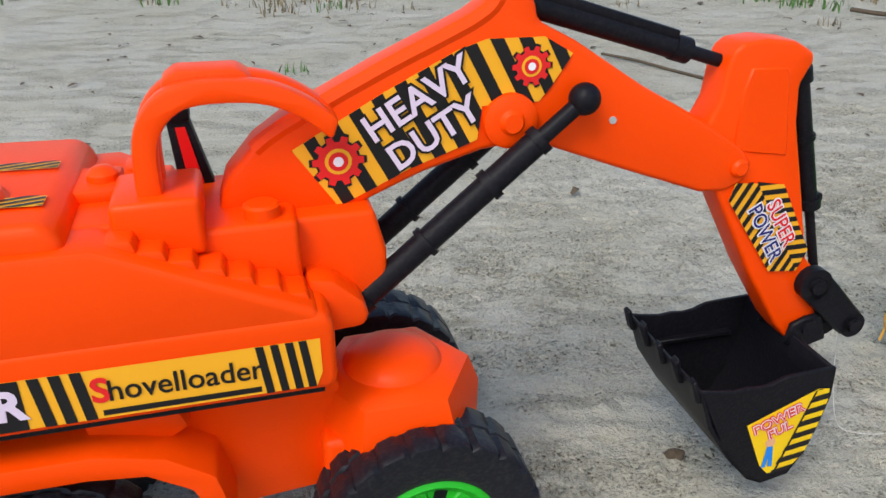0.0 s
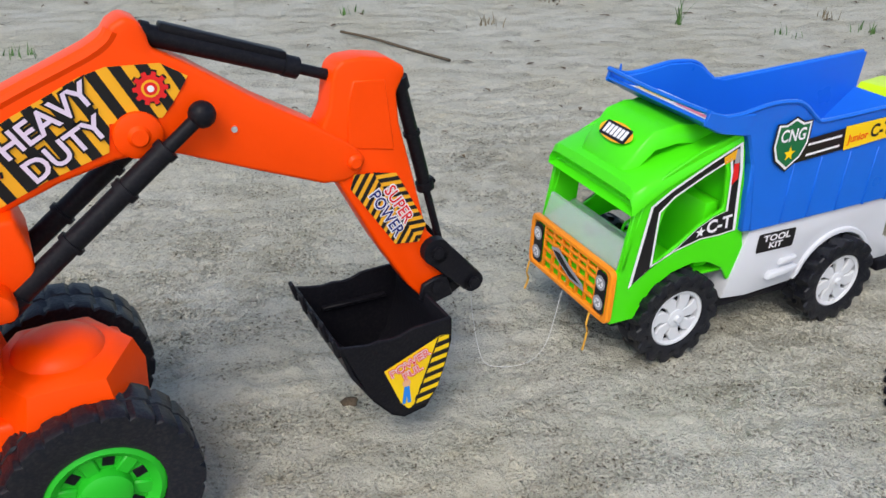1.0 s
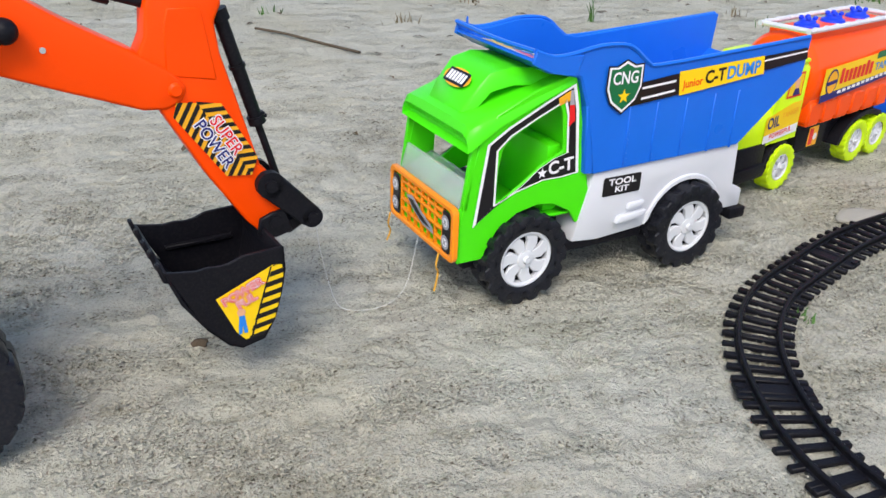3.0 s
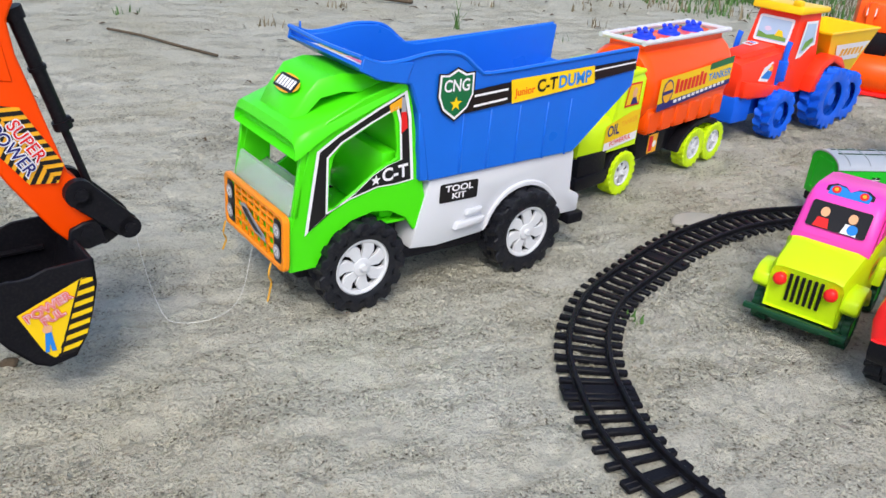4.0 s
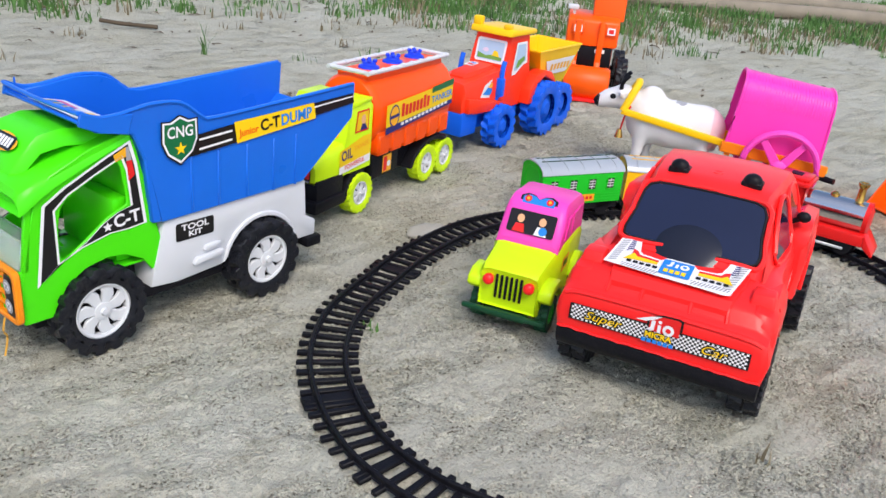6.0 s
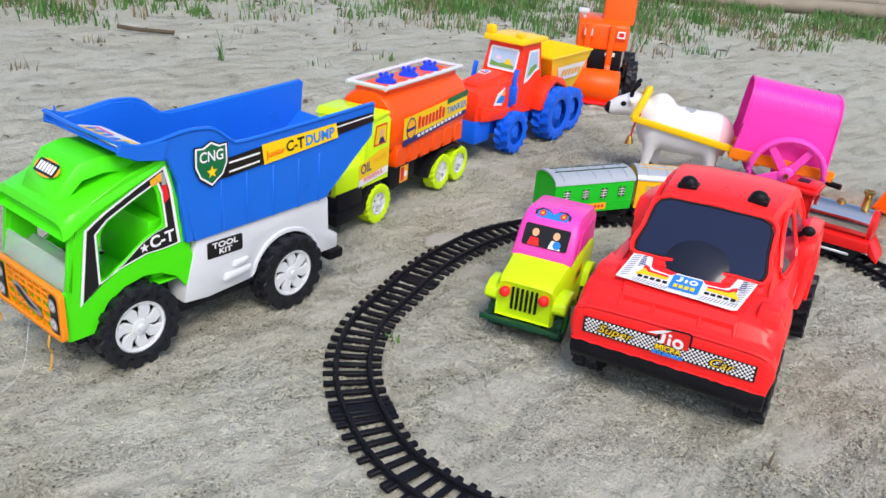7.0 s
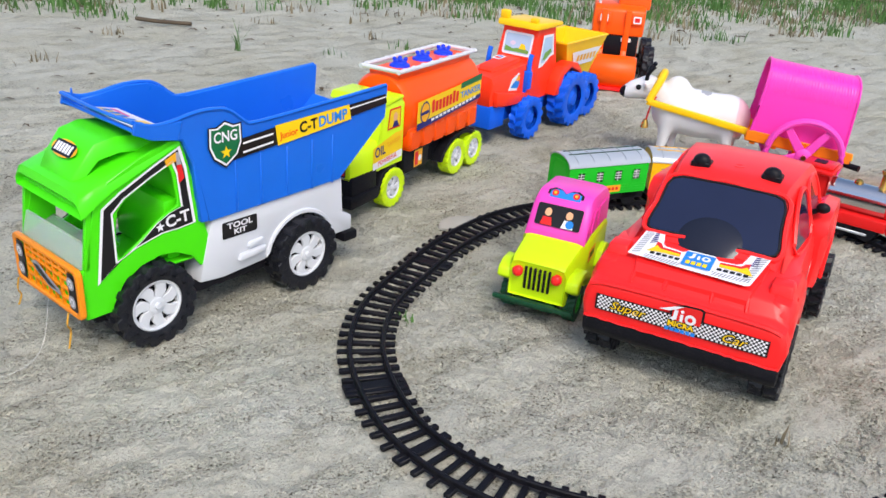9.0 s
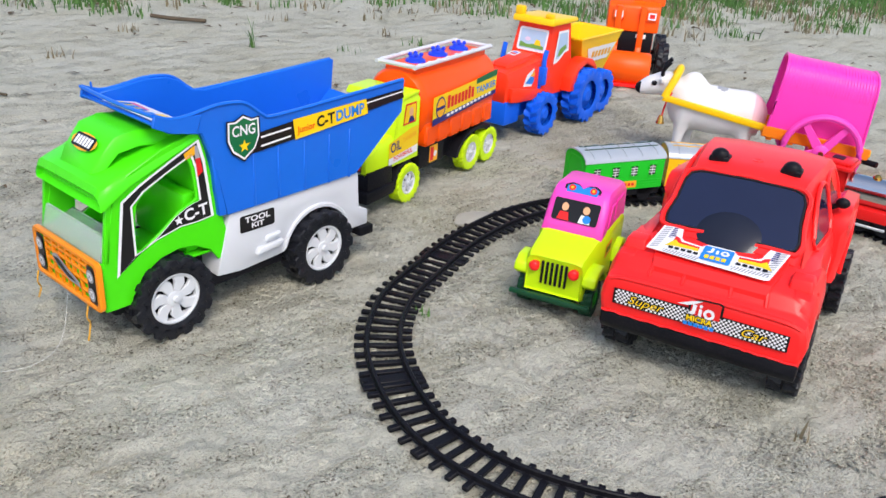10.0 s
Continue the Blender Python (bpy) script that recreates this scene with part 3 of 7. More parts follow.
    inner = [(0.0790, 0.0960), (0.0870, 0.0720), (0.0980, 0.0460), (0.1090, 0.0280), (0.1170, 0.0225), (0.1325, 0.0260), (0.1420, 0.0420), (0.1490, 0.0620), (0.1535, 0.0800), (0.1530, 0.0965)]
    inner = sunk(inner)
    th = 0.0024
    cx, cz = 0.120, 0.080
    wall = []
    for x, z in inner:
        v = Vector((x - cx, z - cz)).normalized() * th
        wall.append((x - v.x, z - v.y))
    rim_side = sunk([(0.0800, 0.0955), (0.088, 0.0938), (0.098, 0.0922), (0.1050, 0.0930), (0.112, 0.0921), (0.118, 0.0928), (0.126, 0.0958), (0.134, 0.0962), (0.1520, 0.0968)])
    shell = merged(prism(inner + wall[::-1], y0, y1, 0.0006, 1),
                   prism(rim_side + inner[:0:-1][0:8], y0, y0 + th, 0.0005, 1),
                   prism(rim_side + inner[:0:-1][0:8], y1 - th, y1, 0.0005, 1))
    bucket = part("bucket", shell, BLACK, ex, "black plastic bucket with worn grey edges")
    for k in range(5):
        yy = y0 + 0.004 + k * (y1 - y0 - 0.008) / 4
        part("tooth", prism(sunk([(0.0790, 0.0880), (0.0820, 0.0875), (0.0780, 0.1010 + 0.0015 * (k % 2)), (0.0755, 0.1000)]), yy - 0.0030, yy + 0.0030, 0.0007, 1), BLACK, bucket)
    part("inner_rib", prism([(0.095, 0.070), (0.140, 0.070), (0.140, 0.0725), (0.095, 0.0725)], y1 - 0.006, y1 - 0.002, 0.0004, 1), BLACK, bucket)
    part("bracket", merged(prism([(0.146, 0.086), (0.158, 0.082), (0.1700, 0.0850), (0.1650, 0.1010), (0.156, 0.100), (0.148, 0.097)], -0.0135, -0.0100, 0.0008, 1),
                           prism([(0.146, 0.086), (0.158, 0.082), (0.1700, 0.0850), (0.1650, 0.1010), (0.156, 0.100), (0.148, 0.097)], 0.0100, 0.0135, 0.0008, 1),
                           rod((0.158, -0.015, 0.094), (0.158, 0.015, 0.094), 0.0042), prism([(0.158, 0.086), (0.170, 0.080), (0.188, 0.090), (0.184, 0.097)], -0.0075, 0.0075, 0.001, 1)), BLACK, bucket)
    m = near_side(y0 - 0.0001)
    decal = [(0.1075, 0.0705), (0.145, 0.0860), (0.1510, 0.0850), (0.1515, 0.0780), (0.1475, 0.0610), (0.1410, 0.0420), (0.1320, 0.0305), (0.1200, 0.0305), (0.1155, 0.0380)]
    decal = sunk(decal)
    st = flat("sticker", [decal], ST_YELLOW, bucket, m, 0.0003, "yellow sticker with red lettering, a figure and black bars")
    edge = clip(decal, -0.93, 0.36, -0.93 * 0.1395 + 0.36 * 0.0720)
    flat("stripe", stripes(edge, 8, 0.0066, 0.0034), ST_BLACK, st, Matrix.Identity(4), 0.0006)
    flat("edge_line", [sunk([(0.1430, 0.0850), (0.1442, 0.0855), (0.1240, 0.0295), (0.1228, 0.0297)])], ST_BLACK, st, Matrix.Identity(4), 0.0007)
    for words, x, y in (("POWER", 0.1225, 0.0670), ("FUL", 0.1245, 0.0600)):
        lettering(words, ST_RED, st, Matrix.Identity(4), x, y, 0.0056, 22, 0.10, 1.0, 0.0008)
        lettering(words, ST_WHITE, st, Matrix.Identity(4), x, y, 0.0056, 22, 0.05, 1.0, 0.0010)
        lettering(words, ST_RED, st, Matrix.Identity(4), x, y, 0.0056, 22, 0.0, 1.0, 0.0013)
    flat("figure_print", [disc(0.1205, 0.0530, 0.0028)], ST_SKIN, st, Matrix.Identity(4), 0.0008)
    flat("figure_print", [[(0.1190, 0.0505), (0.1225, 0.0505), (0.1240, 0.0375), (0.1215, 0.0375), (0.1208, 0.0430), (0.1200, 0.0375), (0.1178, 0.0375)]], ST_BLUE, st, Matrix.Identity(4), 0.0008)
    # turret, deck and cab floor
    part("turret", prism([(-0.134, 0.150), (-0.064, 0.150), (-0.0635, 0.172), (-0.068, 0.1905), (-0.134, 0.1905)], -0.022, 0.022, 0.0025, 3), ORANGE, ex)
    deck = part("deck", prism([(-0.31, 0.1310), (-0.0928, 0.1310), (-0.0905, 0.136), (-0.0905, 0.160), (-0.094, 0.165), (-0.31, 0.165)], -0.055, 0.055, 0.003, 3), ORANGE, ex)
    for s in (-1, 1):
        ya, yb = sorted((s * 0.0545, s * 0.028))
        part("stair_flank", prism([(-0.31, 0.160), (-0.0945, 0.160), (-0.0965, 0.1665), (-0.170, 0.2005), (-0.31, 0.2005)], ya, yb, 0.0025, 2), ORANGE, deck)
        for k in range(7):
            x = -0.163 + k * 0.0098
            z = 0.1985 - k * 0.00475
            yc, yd = sorted((s * 0.047, s * 0.031))
            part("step", prism([(x - 0.006, z - 0.010), (x + 0.0070, z - 0.010), (x + 0.0062, z - 0.0030), (x + 0.0050, z + 0.0006), (x - 0.0040, z + 0.0010)], yc, yd, 0.0012, 2), ORANGE, deck)
        part("prong", prism([(-0.098, 0.1700), (-0.088, 0.1680), (-0.0765, 0.1575), (-0.0740, 0.1500), (-0.0765, 0.1455), (-0.098, 0.1440)], *sorted((s * 0.036, s * 0.014)), 0.0025, 2), ORANGE, ex)
    engine = part("engine_box", box(-0.175, -0.0990, -0.031, 0.031, 0.155, 0.1935, 0.0028, 3), ORANGE, ex)
    part("seat", box(-0.1655, -0.1335, -0.036, 0.0, 0.186, 0.2085, 0.0026, 3), ORANGE, ex)
    tray = part("rear_tray", box(-0.185, -0.1640, -0.034, 0.022, 0.186, 0.2010, 0.0022, 3), ORANGE, ex)
    part("tray_ridge", box(-0.183, -0.1650, -0.010, 0.020, 0.199, 0.2055, 0.0018, 2), ORANGE, tray)
    part("tray_knob", moved(lathe([(0.0, 0.0065), (0.003, 0.0062), (0.0055, 0.0035), (0.006, 0.0)], 18, "Z"), pose(-0.171, 0.004, 0.2050)), ORANGE, tray)
    part("filler_cap", moved(lathe([(-0.002, 0.0), (-0.002, 0.007), (0.004, 0.0072), (0.005, 0.006), (0.005, 0.0)], 20, "Z"), pose(-0.112, -0.022, 0.194)), ORANGE, engine)
    cab = part("cab_block", prism([(-0.31, 0.185), (-0.179, 0.185), (-0.1785, 0.203), (-0.184, 0.2100), (-0.31, 0.2140)], -0.050, 0.050, 0.005, 3), ORANGE, ex)
    part("roof_knob", moved(lathe([(0.0, 0.014), (0.0035, 0.012), (0.0045, 0.008), (0.003, 0.006), (0.003, 0.0)], 24, "Z"), pose(-0.213, -0.022, 0.2105)), ORANGE, cab)
    m = plane_from((-0.199, -0.024, 0.2110), (1, 0, -0.033), (0, 1, 0))
    for yy in (0.0, 0.038):
        hazard_sticker("sticker", [(-0.020, yy - 0.010), (0.013, yy - 0.010), (0.013, yy), (-0.020, yy)] if yy == 0 else [(-0.012, yy - 0.008), (0.012, yy - 0.008), (0.012, yy), (-0.012, yy)], m, cab, 18, 0.0036, 0.0018, label="amber sticker with thin black stripes")
    bar_out = smooth_line([(-0.1560, 0, 0.196), (-0.1555, 0, 0.216), (-0.1530, 0, 0.2330), (-0.1440, 0, 0.2445), (-0.1300, 0, 0.2485), (-0.1080, 0, 0.2470), (-0.0930, 0, 0.2410), (-0.0800, 0, 0.2310)], 4)
    bar_in = smooth_line([(-0.0830, 0, 0.2230), (-0.0950, 0, 0.2330), (-0.1090, 0, 0.2390), (-0.1290, 0, 0.2400), (-0.1390, 0, 0.2365), (-0.1450, 0, 0.2280), (-0.1465, 0, 0.2150), (-0.1460, 0, 0.196)], 4)
    for y in (-0.0290, -0.0130):
        part("roll_bar", prism([(p.x, p.z) for p in bar_out + bar_in], y, y + 0.0100, 0.0024, 2), ORANGE, ex)
    part("cross_bar", prism([(-0.1420, 0.2430), (-0.1420, 0.2475), (-0.1370, 0.2510), (-0.1150, 0.2505), (-0.1100, 0.2470), (-0.1100, 0.2430)], -0.0200, -0.0040, 0.0015, 2), ORANGE, ex)
    lever = part("lever", merged(prism([(-0.1440, 0.190), (-0.1290, 0.190), (-0.1370, 0.2230), (-0.1460, 0.2230)], 0.020, 0.028, 0.001), prism([(-0.1465, 0.2215), (-0.1360, 0.2215), (-0.1365, 0.2330), (-0.1450, 0.2330)], 0.018, 0.030, 0.0012)), BLACK, ex, "black plastic lever")
    part("lever_stripe", prism([(-0.1400, 0.194), (-0.1340, 0.194), (-0.1385, 0.2190), (-0.1425, 0.2190)], 0.0190, 0.0203), LOCO_RED, lever, "dark red stripe")
    m = near_side(-0.0551)
    band = [(-0.2130, 0.1340), (-0.0990, 0.1340), (-0.0965, 0.1400), (-0.0965, 0.1550), (-0.2130, 0.1550)]
    st = flat("sticker", [band], ST_AMBER, deck, m, 0.0003, "amber and black side band with lettering")
    flat("stripe", [q for lo in (-0.1195, -0.1140, -0.1085, -0.1035) for q in [clip(clip(band, 1, 0.12, lo + 0.0030 + 0.12 * 0.145), -1, -0.12, -lo - 0.12 * 0.145)] if len(q) > 2], ST_BLACK, st, Matrix.Identity(4), 0.0006)
    flat("stripe", [q for lo in (-0.1985, -0.1915, -0.1845) for q in [clip(clip(band, 1, 0.12, lo + 0.0040 + 0.12 * 0.145), -1, -0.12, -lo - 0.12 * 0.145)] if len(q) > 2], ST_BLACK, st, Matrix.Identity(4), 0.0006)
    flat("stripe", [clip(band, 1, 0, -0.2025)], ST_BLACK, st, Matrix.Identity(4), 0.0006)
    flat("stripe", [[(-0.1770, 0.1352), (-0.1200, 0.1352), (-0.1200, 0.1376), (-0.1770, 0.1376)]], ST_BLACK, st, Matrix.Identity(4), 0.0006)
    lettering("S", ST_RED, st, Matrix.Identity(4), -0.1765, 0.1458, 0.0100, 0, 0.03, 1.0, 0.0008)
    lettering("hovelloader", ST_BLACK, st, Matrix.Identity(4), -0.1465, 0.1452, 0.0088, 0, 0.01, 0.93, 0.0008)
    lettering("R", ST_LILAC, st, Matrix.Identity(4), -0.2075, 0.1445, 0.0120, 0, 0.04, 1.0, 0.0008)
    # chassis
    part("chassis", merged(prism([(-0.31, 0.118), (-0.31, 0.133), (-0.092, 0.133), (-0.088, 0.112), (-0.078, 0.060), (-0.140, 0.055), (-0.150, 0.092), (-0.163, 0.110), (-0.185, 0.117), (-0.225, 0.117)], -0.025, 0.025, 0.002, 2),
                           prism([(-0.190, 0.1215), (-0.155, 0.1215), (-0.150, 0.1100), (-0.160, 0.105), (-0.190, 0.108)], -0.037, 0.037, 0.003, 2),
                           prism([(-0.31, 0.103), (-0.31, 0.114), (-0.185, 0.114), (-0.160, 0.108), (-0.142, 0.095), (-0.136, 0.070), (-0.144, 0.070), (-0.152, 0.090), (-0.168, 0.1005), (-0.19, 0.103)], -0.052, 0.052, 0.0015, 2)), ORANGE, ex)
    # thin black strip added to stand for the shade beneath the deck
    part("deck_seam", box(-0.308, -0.0960, -0.0530, 0.0530, 0.1288, 0.1315, 0.0004, 1), BLACK, deck)
    part("axle_housing", merged(box(-0.098, -0.028, -0.036, 0.036, 0.050, 0.090, 0.004, 3),
                                moved(lathe([(0.068, 0.040), (0.094, 0.041), (0.108, 0.036), (0.111, 0.031), (0.112, 0.027)], 6, "Z"), pose(-0.062, -0.012, 0)),
                                moved(lathe([(0.108, 0.0235), (0.1125, 0.0225), (0.1165, 0.0190), (0.1190, 0.0110), (0.1195, 0.0)], 28, "Z"), pose(-0.062, -0.012, 0))), ORANGE, ex)
    tyre = finish(tyre_bm(0.050, 0.031, 22, 0.035, 0.60, 0.25, 0.2, 0.04), "wheel", TYRE)
    hub = merged(lathe([(-0.006, 0.030), (-0.013, 0.030), (-0.0145, 0.027), (-0.012, 0.024), (-0.010, 0.022), (-0.006, 0.022)], 32), lathe_disc(-0.009, -0.004, 0.028),
                 lathe([(-0.004, 0.015), (-0.014, 0.013), (-0.016, 0.010), (-0.016, 0.0)], 24))
    pieces = [hub] + [moved(box(0.013, 0.024, -0.011, -0.007, -0.004, 0.004, 0.001, 1), Matrix.Rotation(2 * math.pi * k / 6, 4, "Y")) for k in range(6)]
    hubm = finish(merged(*pieces), "hub", GREEN_HUB)
    holes = finish(merged(*[moved(box(0.0155, 0.0225, -0.0095, -0.0085, -0.0030, 0.0030, 0.0005, 1), Matrix.Rotation(2 * math.pi * (k + 0.5) / 6, 4, "Y")) for k in range(6)]), "hub_slots", BLACK)
    for x, r in ((-0.055, 1.0), (-0.215, 1.0)):
        for s in (-1, 1):
            add_wheel(ex, [("wheel", tyre), ("hub", hubm), ("hub_slots", holes)], x - (0.004 if s > 0 else 0), 0.066 if s > 0 else -0.0465, 0.0495, s > 0, 13)
    part("axle", rod((-0.055, -0.035, 0.0495), (-0.058, 0.055, 0.0495), 0.006), BLACK, ex)
    part("axle", rod((-0.215, -0.035, 0.0495), (-0.215, 0.035, 0.0495), 0.006), BLACK, ex)


build_excavator()


# ---- the dump truck ----
def build_dump_truck():
    o, d = Vector((0.408, 0.416)), Vector((0.152, 0.037)).normalized()
    c = o + 0.0625 * Vector((-d.y, d.x))
    tr = thing("toy_dump_truck", frame_at(c.x, c.y, d.x, d.y), "lime green toy dump truck with blue tipper bed, on sandy ground", "toy truck")
    yn = -0.051
    # chassis
    ch = [(0.045, 0.040), (0.070, 0.0375), (0.118, 0.0405), (0.1240, 0.052), (0.132, 0.065), (0.145, 0.073), (0.160, 0.0755), (0.176, 0.073), (0.190, 0.064), (0.198, 0.050),
          (0.200, 0.040), (0.229, 0.040), (0.229, 0.0560), (0.2165, 0.062), (0.2140, 0.1000), (0.060, 0.0960)]
    chassis = part("chassis", prism(ch, yn, -yn, 0.002, 2), WHITE, tr, "white plastic chassis with moulded steps")
    for s in (-1, 1):
        part("side_step", merged(prism([(0.085, 0.050), (0.113, 0.052), (0.116, 0.058), (0.088, 0.056)], *sorted((s * 0.050, s * 0.056)), 0.0015),
                                 prism([(0.096, 0.060), (0.112, 0.061), (0.114, 0.066), (0.098, 0.065)], *sorted((s * 0.050, s * 0.0545)), 0.0015)), WHITE, chassis)
        arch = [(0.160 + 0.040 * math.cos(radians(a)), 0.036 + 0.040 * math.sin(radians(a))) for a in range(8, 173, 12)]
        arch2 = [(0.160 + 0.0435 * math.cos(radians(a)), 0.036 + 0.0445 * math.sin(radians(a))) for a in range(172, 7, -12)]
        part("wheel_arch", prism(arch + arch2, *sorted((s * 0.0500, s * 0.0535)), 0.0008, 1), WHITE, chassis)
    for x0, x1, w, z1 in ((0.118, 0.206, 0.036, 0.074), (-0.038, 0.044, 0.032, 0.064)):
        part("wheel_well", box(x0, x1, -w, w, 0.040, z1, 0.002, 1), BLACK, tr)
    part("rear_bumper", box(0.214, 0.233, -0.056, 0.056, 0.030, 0.0405, 0.002), BLACK, tr)
    part("underframe", merged(box(-0.045, 0.215, -0.036, 0.036, 0.028, 0.041, 0.002), box(0.03, 0.12, -0.048, 0.048, 0.0305, 0.040, 0.002)), BLACK, tr)
    # cab
    yc = 0.0495
    outer = [(-0.0560, 0.0420), (-0.0575, 0.0600), (-0.0560, 0.0800), (-0.0480, 0.1150), (-0.0430, 0.1340), (-0.0300, 0.1520), (0.0, 0.1660), (0.0330, 0.1760), (0.0400, 0.1500),
             (0.0480, 0.1100), (0.0640, 0.0640), (0.0480, 0.0560), (0.0400, 0.0680), (0.0250, 0.0760), (0.0100, 0.0780), (-0.0080, 0.0740), (-0.0240, 0.0640), (-0.0340, 0.0480), (-0.0360, 0.0420)]
    inner = [(-0.0260, 0.0865), (-0.0270, 0.0890), (-0.0275, 0.0930), (-0.0265, 0.1130), (-0.0240, 0.1260), (-0.0180, 0.1330), (0.0000, 0.1430), (0.0230, 0.1535), (0.0255, 0.1480),
             (0.0290, 0.1240), (0.0290, 0.1180), (0.0250, 0.1160), (0.0180, 0.1130), (0.0120, 0.1105), (0.0060, 0.1060), (-0.0040, 0.0985), (-0.0140, 0.0920), (-0.0220, 0.0870), (-0.0240, 0.0865)]
    cab = part("cab", merged(ring_slab(outer, inner, -yc, -yc + 0.0028, 0.0006), ring_slab(outer, inner, yc - 0.0028, yc, 0.0006),
                             prism([(-0.0580, 0.0420), (-0.0595, 0.0600), (-0.0585, 0.0850), (-0.0550, 0.0850), (-0.0550, 0.0420)], -yc, yc, 0.001),
                             prism([(0.0400, 0.0800), (0.0600, 0.0720), (0.0400, 0.1600), (0.0350, 0.1740), (0.0320, 0.1740)], -yc + 0.001, yc - 0.001, 0.0006),
                             box(-0.055, 0.050, -yc + 0.003, yc - 0.003, 0.0640, 0.0660, 0.0005),
                             box(0.022, 0.036, -0.040, 0.040, 0.066, 0.120, 0.003)), GREEN, tr)
    # roof: a rounded cap with a visor and a raised back
    def roof_ring(x, z0, z1, w):
        return [(x, y * w, z0 + (z1 - z0) * k) for y, k in ((-1, 0), (-0.985, 0.5), (-0.93, 0.85), (-0.82, 1.0), (-0.4, 1.04), (0.4, 1.04), (0.82, 1.0), (0.93, 0.85), (0.985, 0.5), (1, 0))]
    roof = part("roof", loft([roof_ring(-0.0490, 0.1300, 0.1340, 0.0490), roof_ring(-0.0545, 0.1280, 0.1400, 0.0515), roof_ring(-0.0520, 0.1290, 0.1460, 0.0520), roof_ring(-0.0400, 0.1370, 0.1505, 0.0520),
                              roof_ring(-0.028, 0.1440, 0.1545, 0.0515), roof_ring(0.000, 0.1560, 0.1640, 0.0512), roof_ring(0.0340, 0.1690, 0.1750, 0.0505)]), GREEN, cab)
    part("roof_hump", loft([[(x, y * w, z) for y, z in ((-1, z1 - 0.012), (-0.97, z1 - 0.004), (-0.88, z1), (0.88, z1), (0.97, z1 - 0.004), (1, z1 - 0.012))] for x, w, z1 in ((-0.046, 0.025, 0.1500), (-0.040, 0.028, 0.1590), (-0.025, 0.031, 0.1755), (-0.008, 0.033, 0.1790), (0.030, 0.034, 0.1750))]), GREEN, roof)
    m = plane_from((-0.0340, 0.0, 0.1660), (0, -1, 0), (0.68, 0, 0.73))
    st = flat("badge", [disc(0, 0, 0.0180, 0.0075, 24)], ST_AMBER, roof, m, 0.0022, "dark oval badge with an amber edge")
    flat("badge_centre", [rounded(-0.0145, 0.0145, -0.0058, 0.0058, 0.0015)], ST_BLACK, st, Matrix.Identity(4), 0.0026)
    flat("bar", [rounded(-0.0118 + k * 0.0041, -0.0086 + k * 0.0041, -0.0038, 0.0038, 0.0004, 2) for k in range(6)], ST_WHITE, st, Matrix.Identity(4), 0.0029)
    # windscreen and dash
    part("windscreen", prism([(-0.0575, 0.0850), (-0.0555, 0.0850), (-0.0500, 0.1050), (-0.0520, 0.1050)], -yc + 0.003, yc - 0.003), CLEAR, cab, "clear plastic windscreen")
    part("dash", prism([(-0.0560, 0.0840), (-0.0300, 0.0960), (-0.0300, 0.0940), (-0.0560, 0.0820)], -yc + 0.003, yc - 0.003), CLEAR, cab, "pale translucent plastic sheet")
    part("steering_wheel", moved(merged(tube([(0.009 * math.cos(2 * math.pi * k / 10), 0.009 * math.sin(2 * math.pi * k / 10), 0) for k in range(10)], 0.0012, 6, 3, True), rod((0, 0, 0), (0, 0, -0.02), 0.0012)), pose(-0.022, -0.018, 0.098, 0, -40, 0)), GREEN, cab)
    for y in (-yc + 0.0012, yc - 0.0012):
        part("pillar", prism([(-0.0560, 0.0840), (-0.0510, 0.0840), (-0.0440, 0.1360), (-0.0490, 0.1360)], y - 0.0012, y + 0.0025, 0.0006, 1), GREEN, cab)
    # side sticker round the window
    for s in (-1, 1):
        m = near_side(-yc - 0.0002) if s < 0 else pose(0, yc + 0.0002, 0, 90, 0, 180) @ Matrix.Diagonal((-1, 1, 1, 1))
        a = [(-0.0440, 0.0720), (-0.0355, 0.1310), (-0.0200, 0.1410), (0.0100, 0.1560), (0.0320, 0.1660), (0.0365, 0.1480), (0.0420, 0.1000), (0.0280, 0.0985), (0.0120, 0.0985), (-0.0100, 0.0930), (-0.0280, 0.0850)]
        b = [(-0.0285, 0.0855), (-0.0285, 0.1260), (-0.0180, 0.1355), (0.0040, 0.1465), (0.0255, 0.1560), (0.0290, 0.1450), (0.0315, 0.1165), (0.0200, 0.1135), (0.0080, 0.1075), (-0.0060, 0.0965), (-0.0220, 0.0875)]

        def ring(p, q):
            return [[p[k], p[(k + 1) % len(p)], q[(k + 1) % len(q)], q[k]] for k in range(len(p))]

        cen = (0.0, 0.115)
        big = [(x + (x - cen[0]) * 0.065, z + (z - cen[1]) * 0.055) for x, z in a]
        hole = [(x + (x - cen[0]) * 0.06, z + (z - cen[1]) * 0.05) for x, z in b]
        st = flat("window_sticker", ring(big, a) + ring(hole, b), ST_WHITE, cab, m, 0.0007, "black window sticker with a white outline")
        flat("window_sticker_band", ring(a, hole), ST_BLACK, st, Matrix.Identity(4), 0.0005)
        flat("corner_print", [[(0.0195, 0.1590), (0.0300, 0.1640), (0.0300, 0.1565), (0.0210, 0.1535)]], ST_AMBER, st, Matrix.Identity(4), 0.0007)
        flat("corner_print", [[(0.0300, 0.1530), (0.0345, 0.1530), (0.0365, 0.1410), (0.0310, 0.1365)]], ST_RED, st, Matrix.Identity(4), 0.0007)
        flat("corner_print", [[(0.0300, 0.1640), (0.0325, 0.1640), (0.0345, 0.1530), (0.0300, 0.1530)]], ST_GREY, st, Matrix.Identity(4), 0.0007)
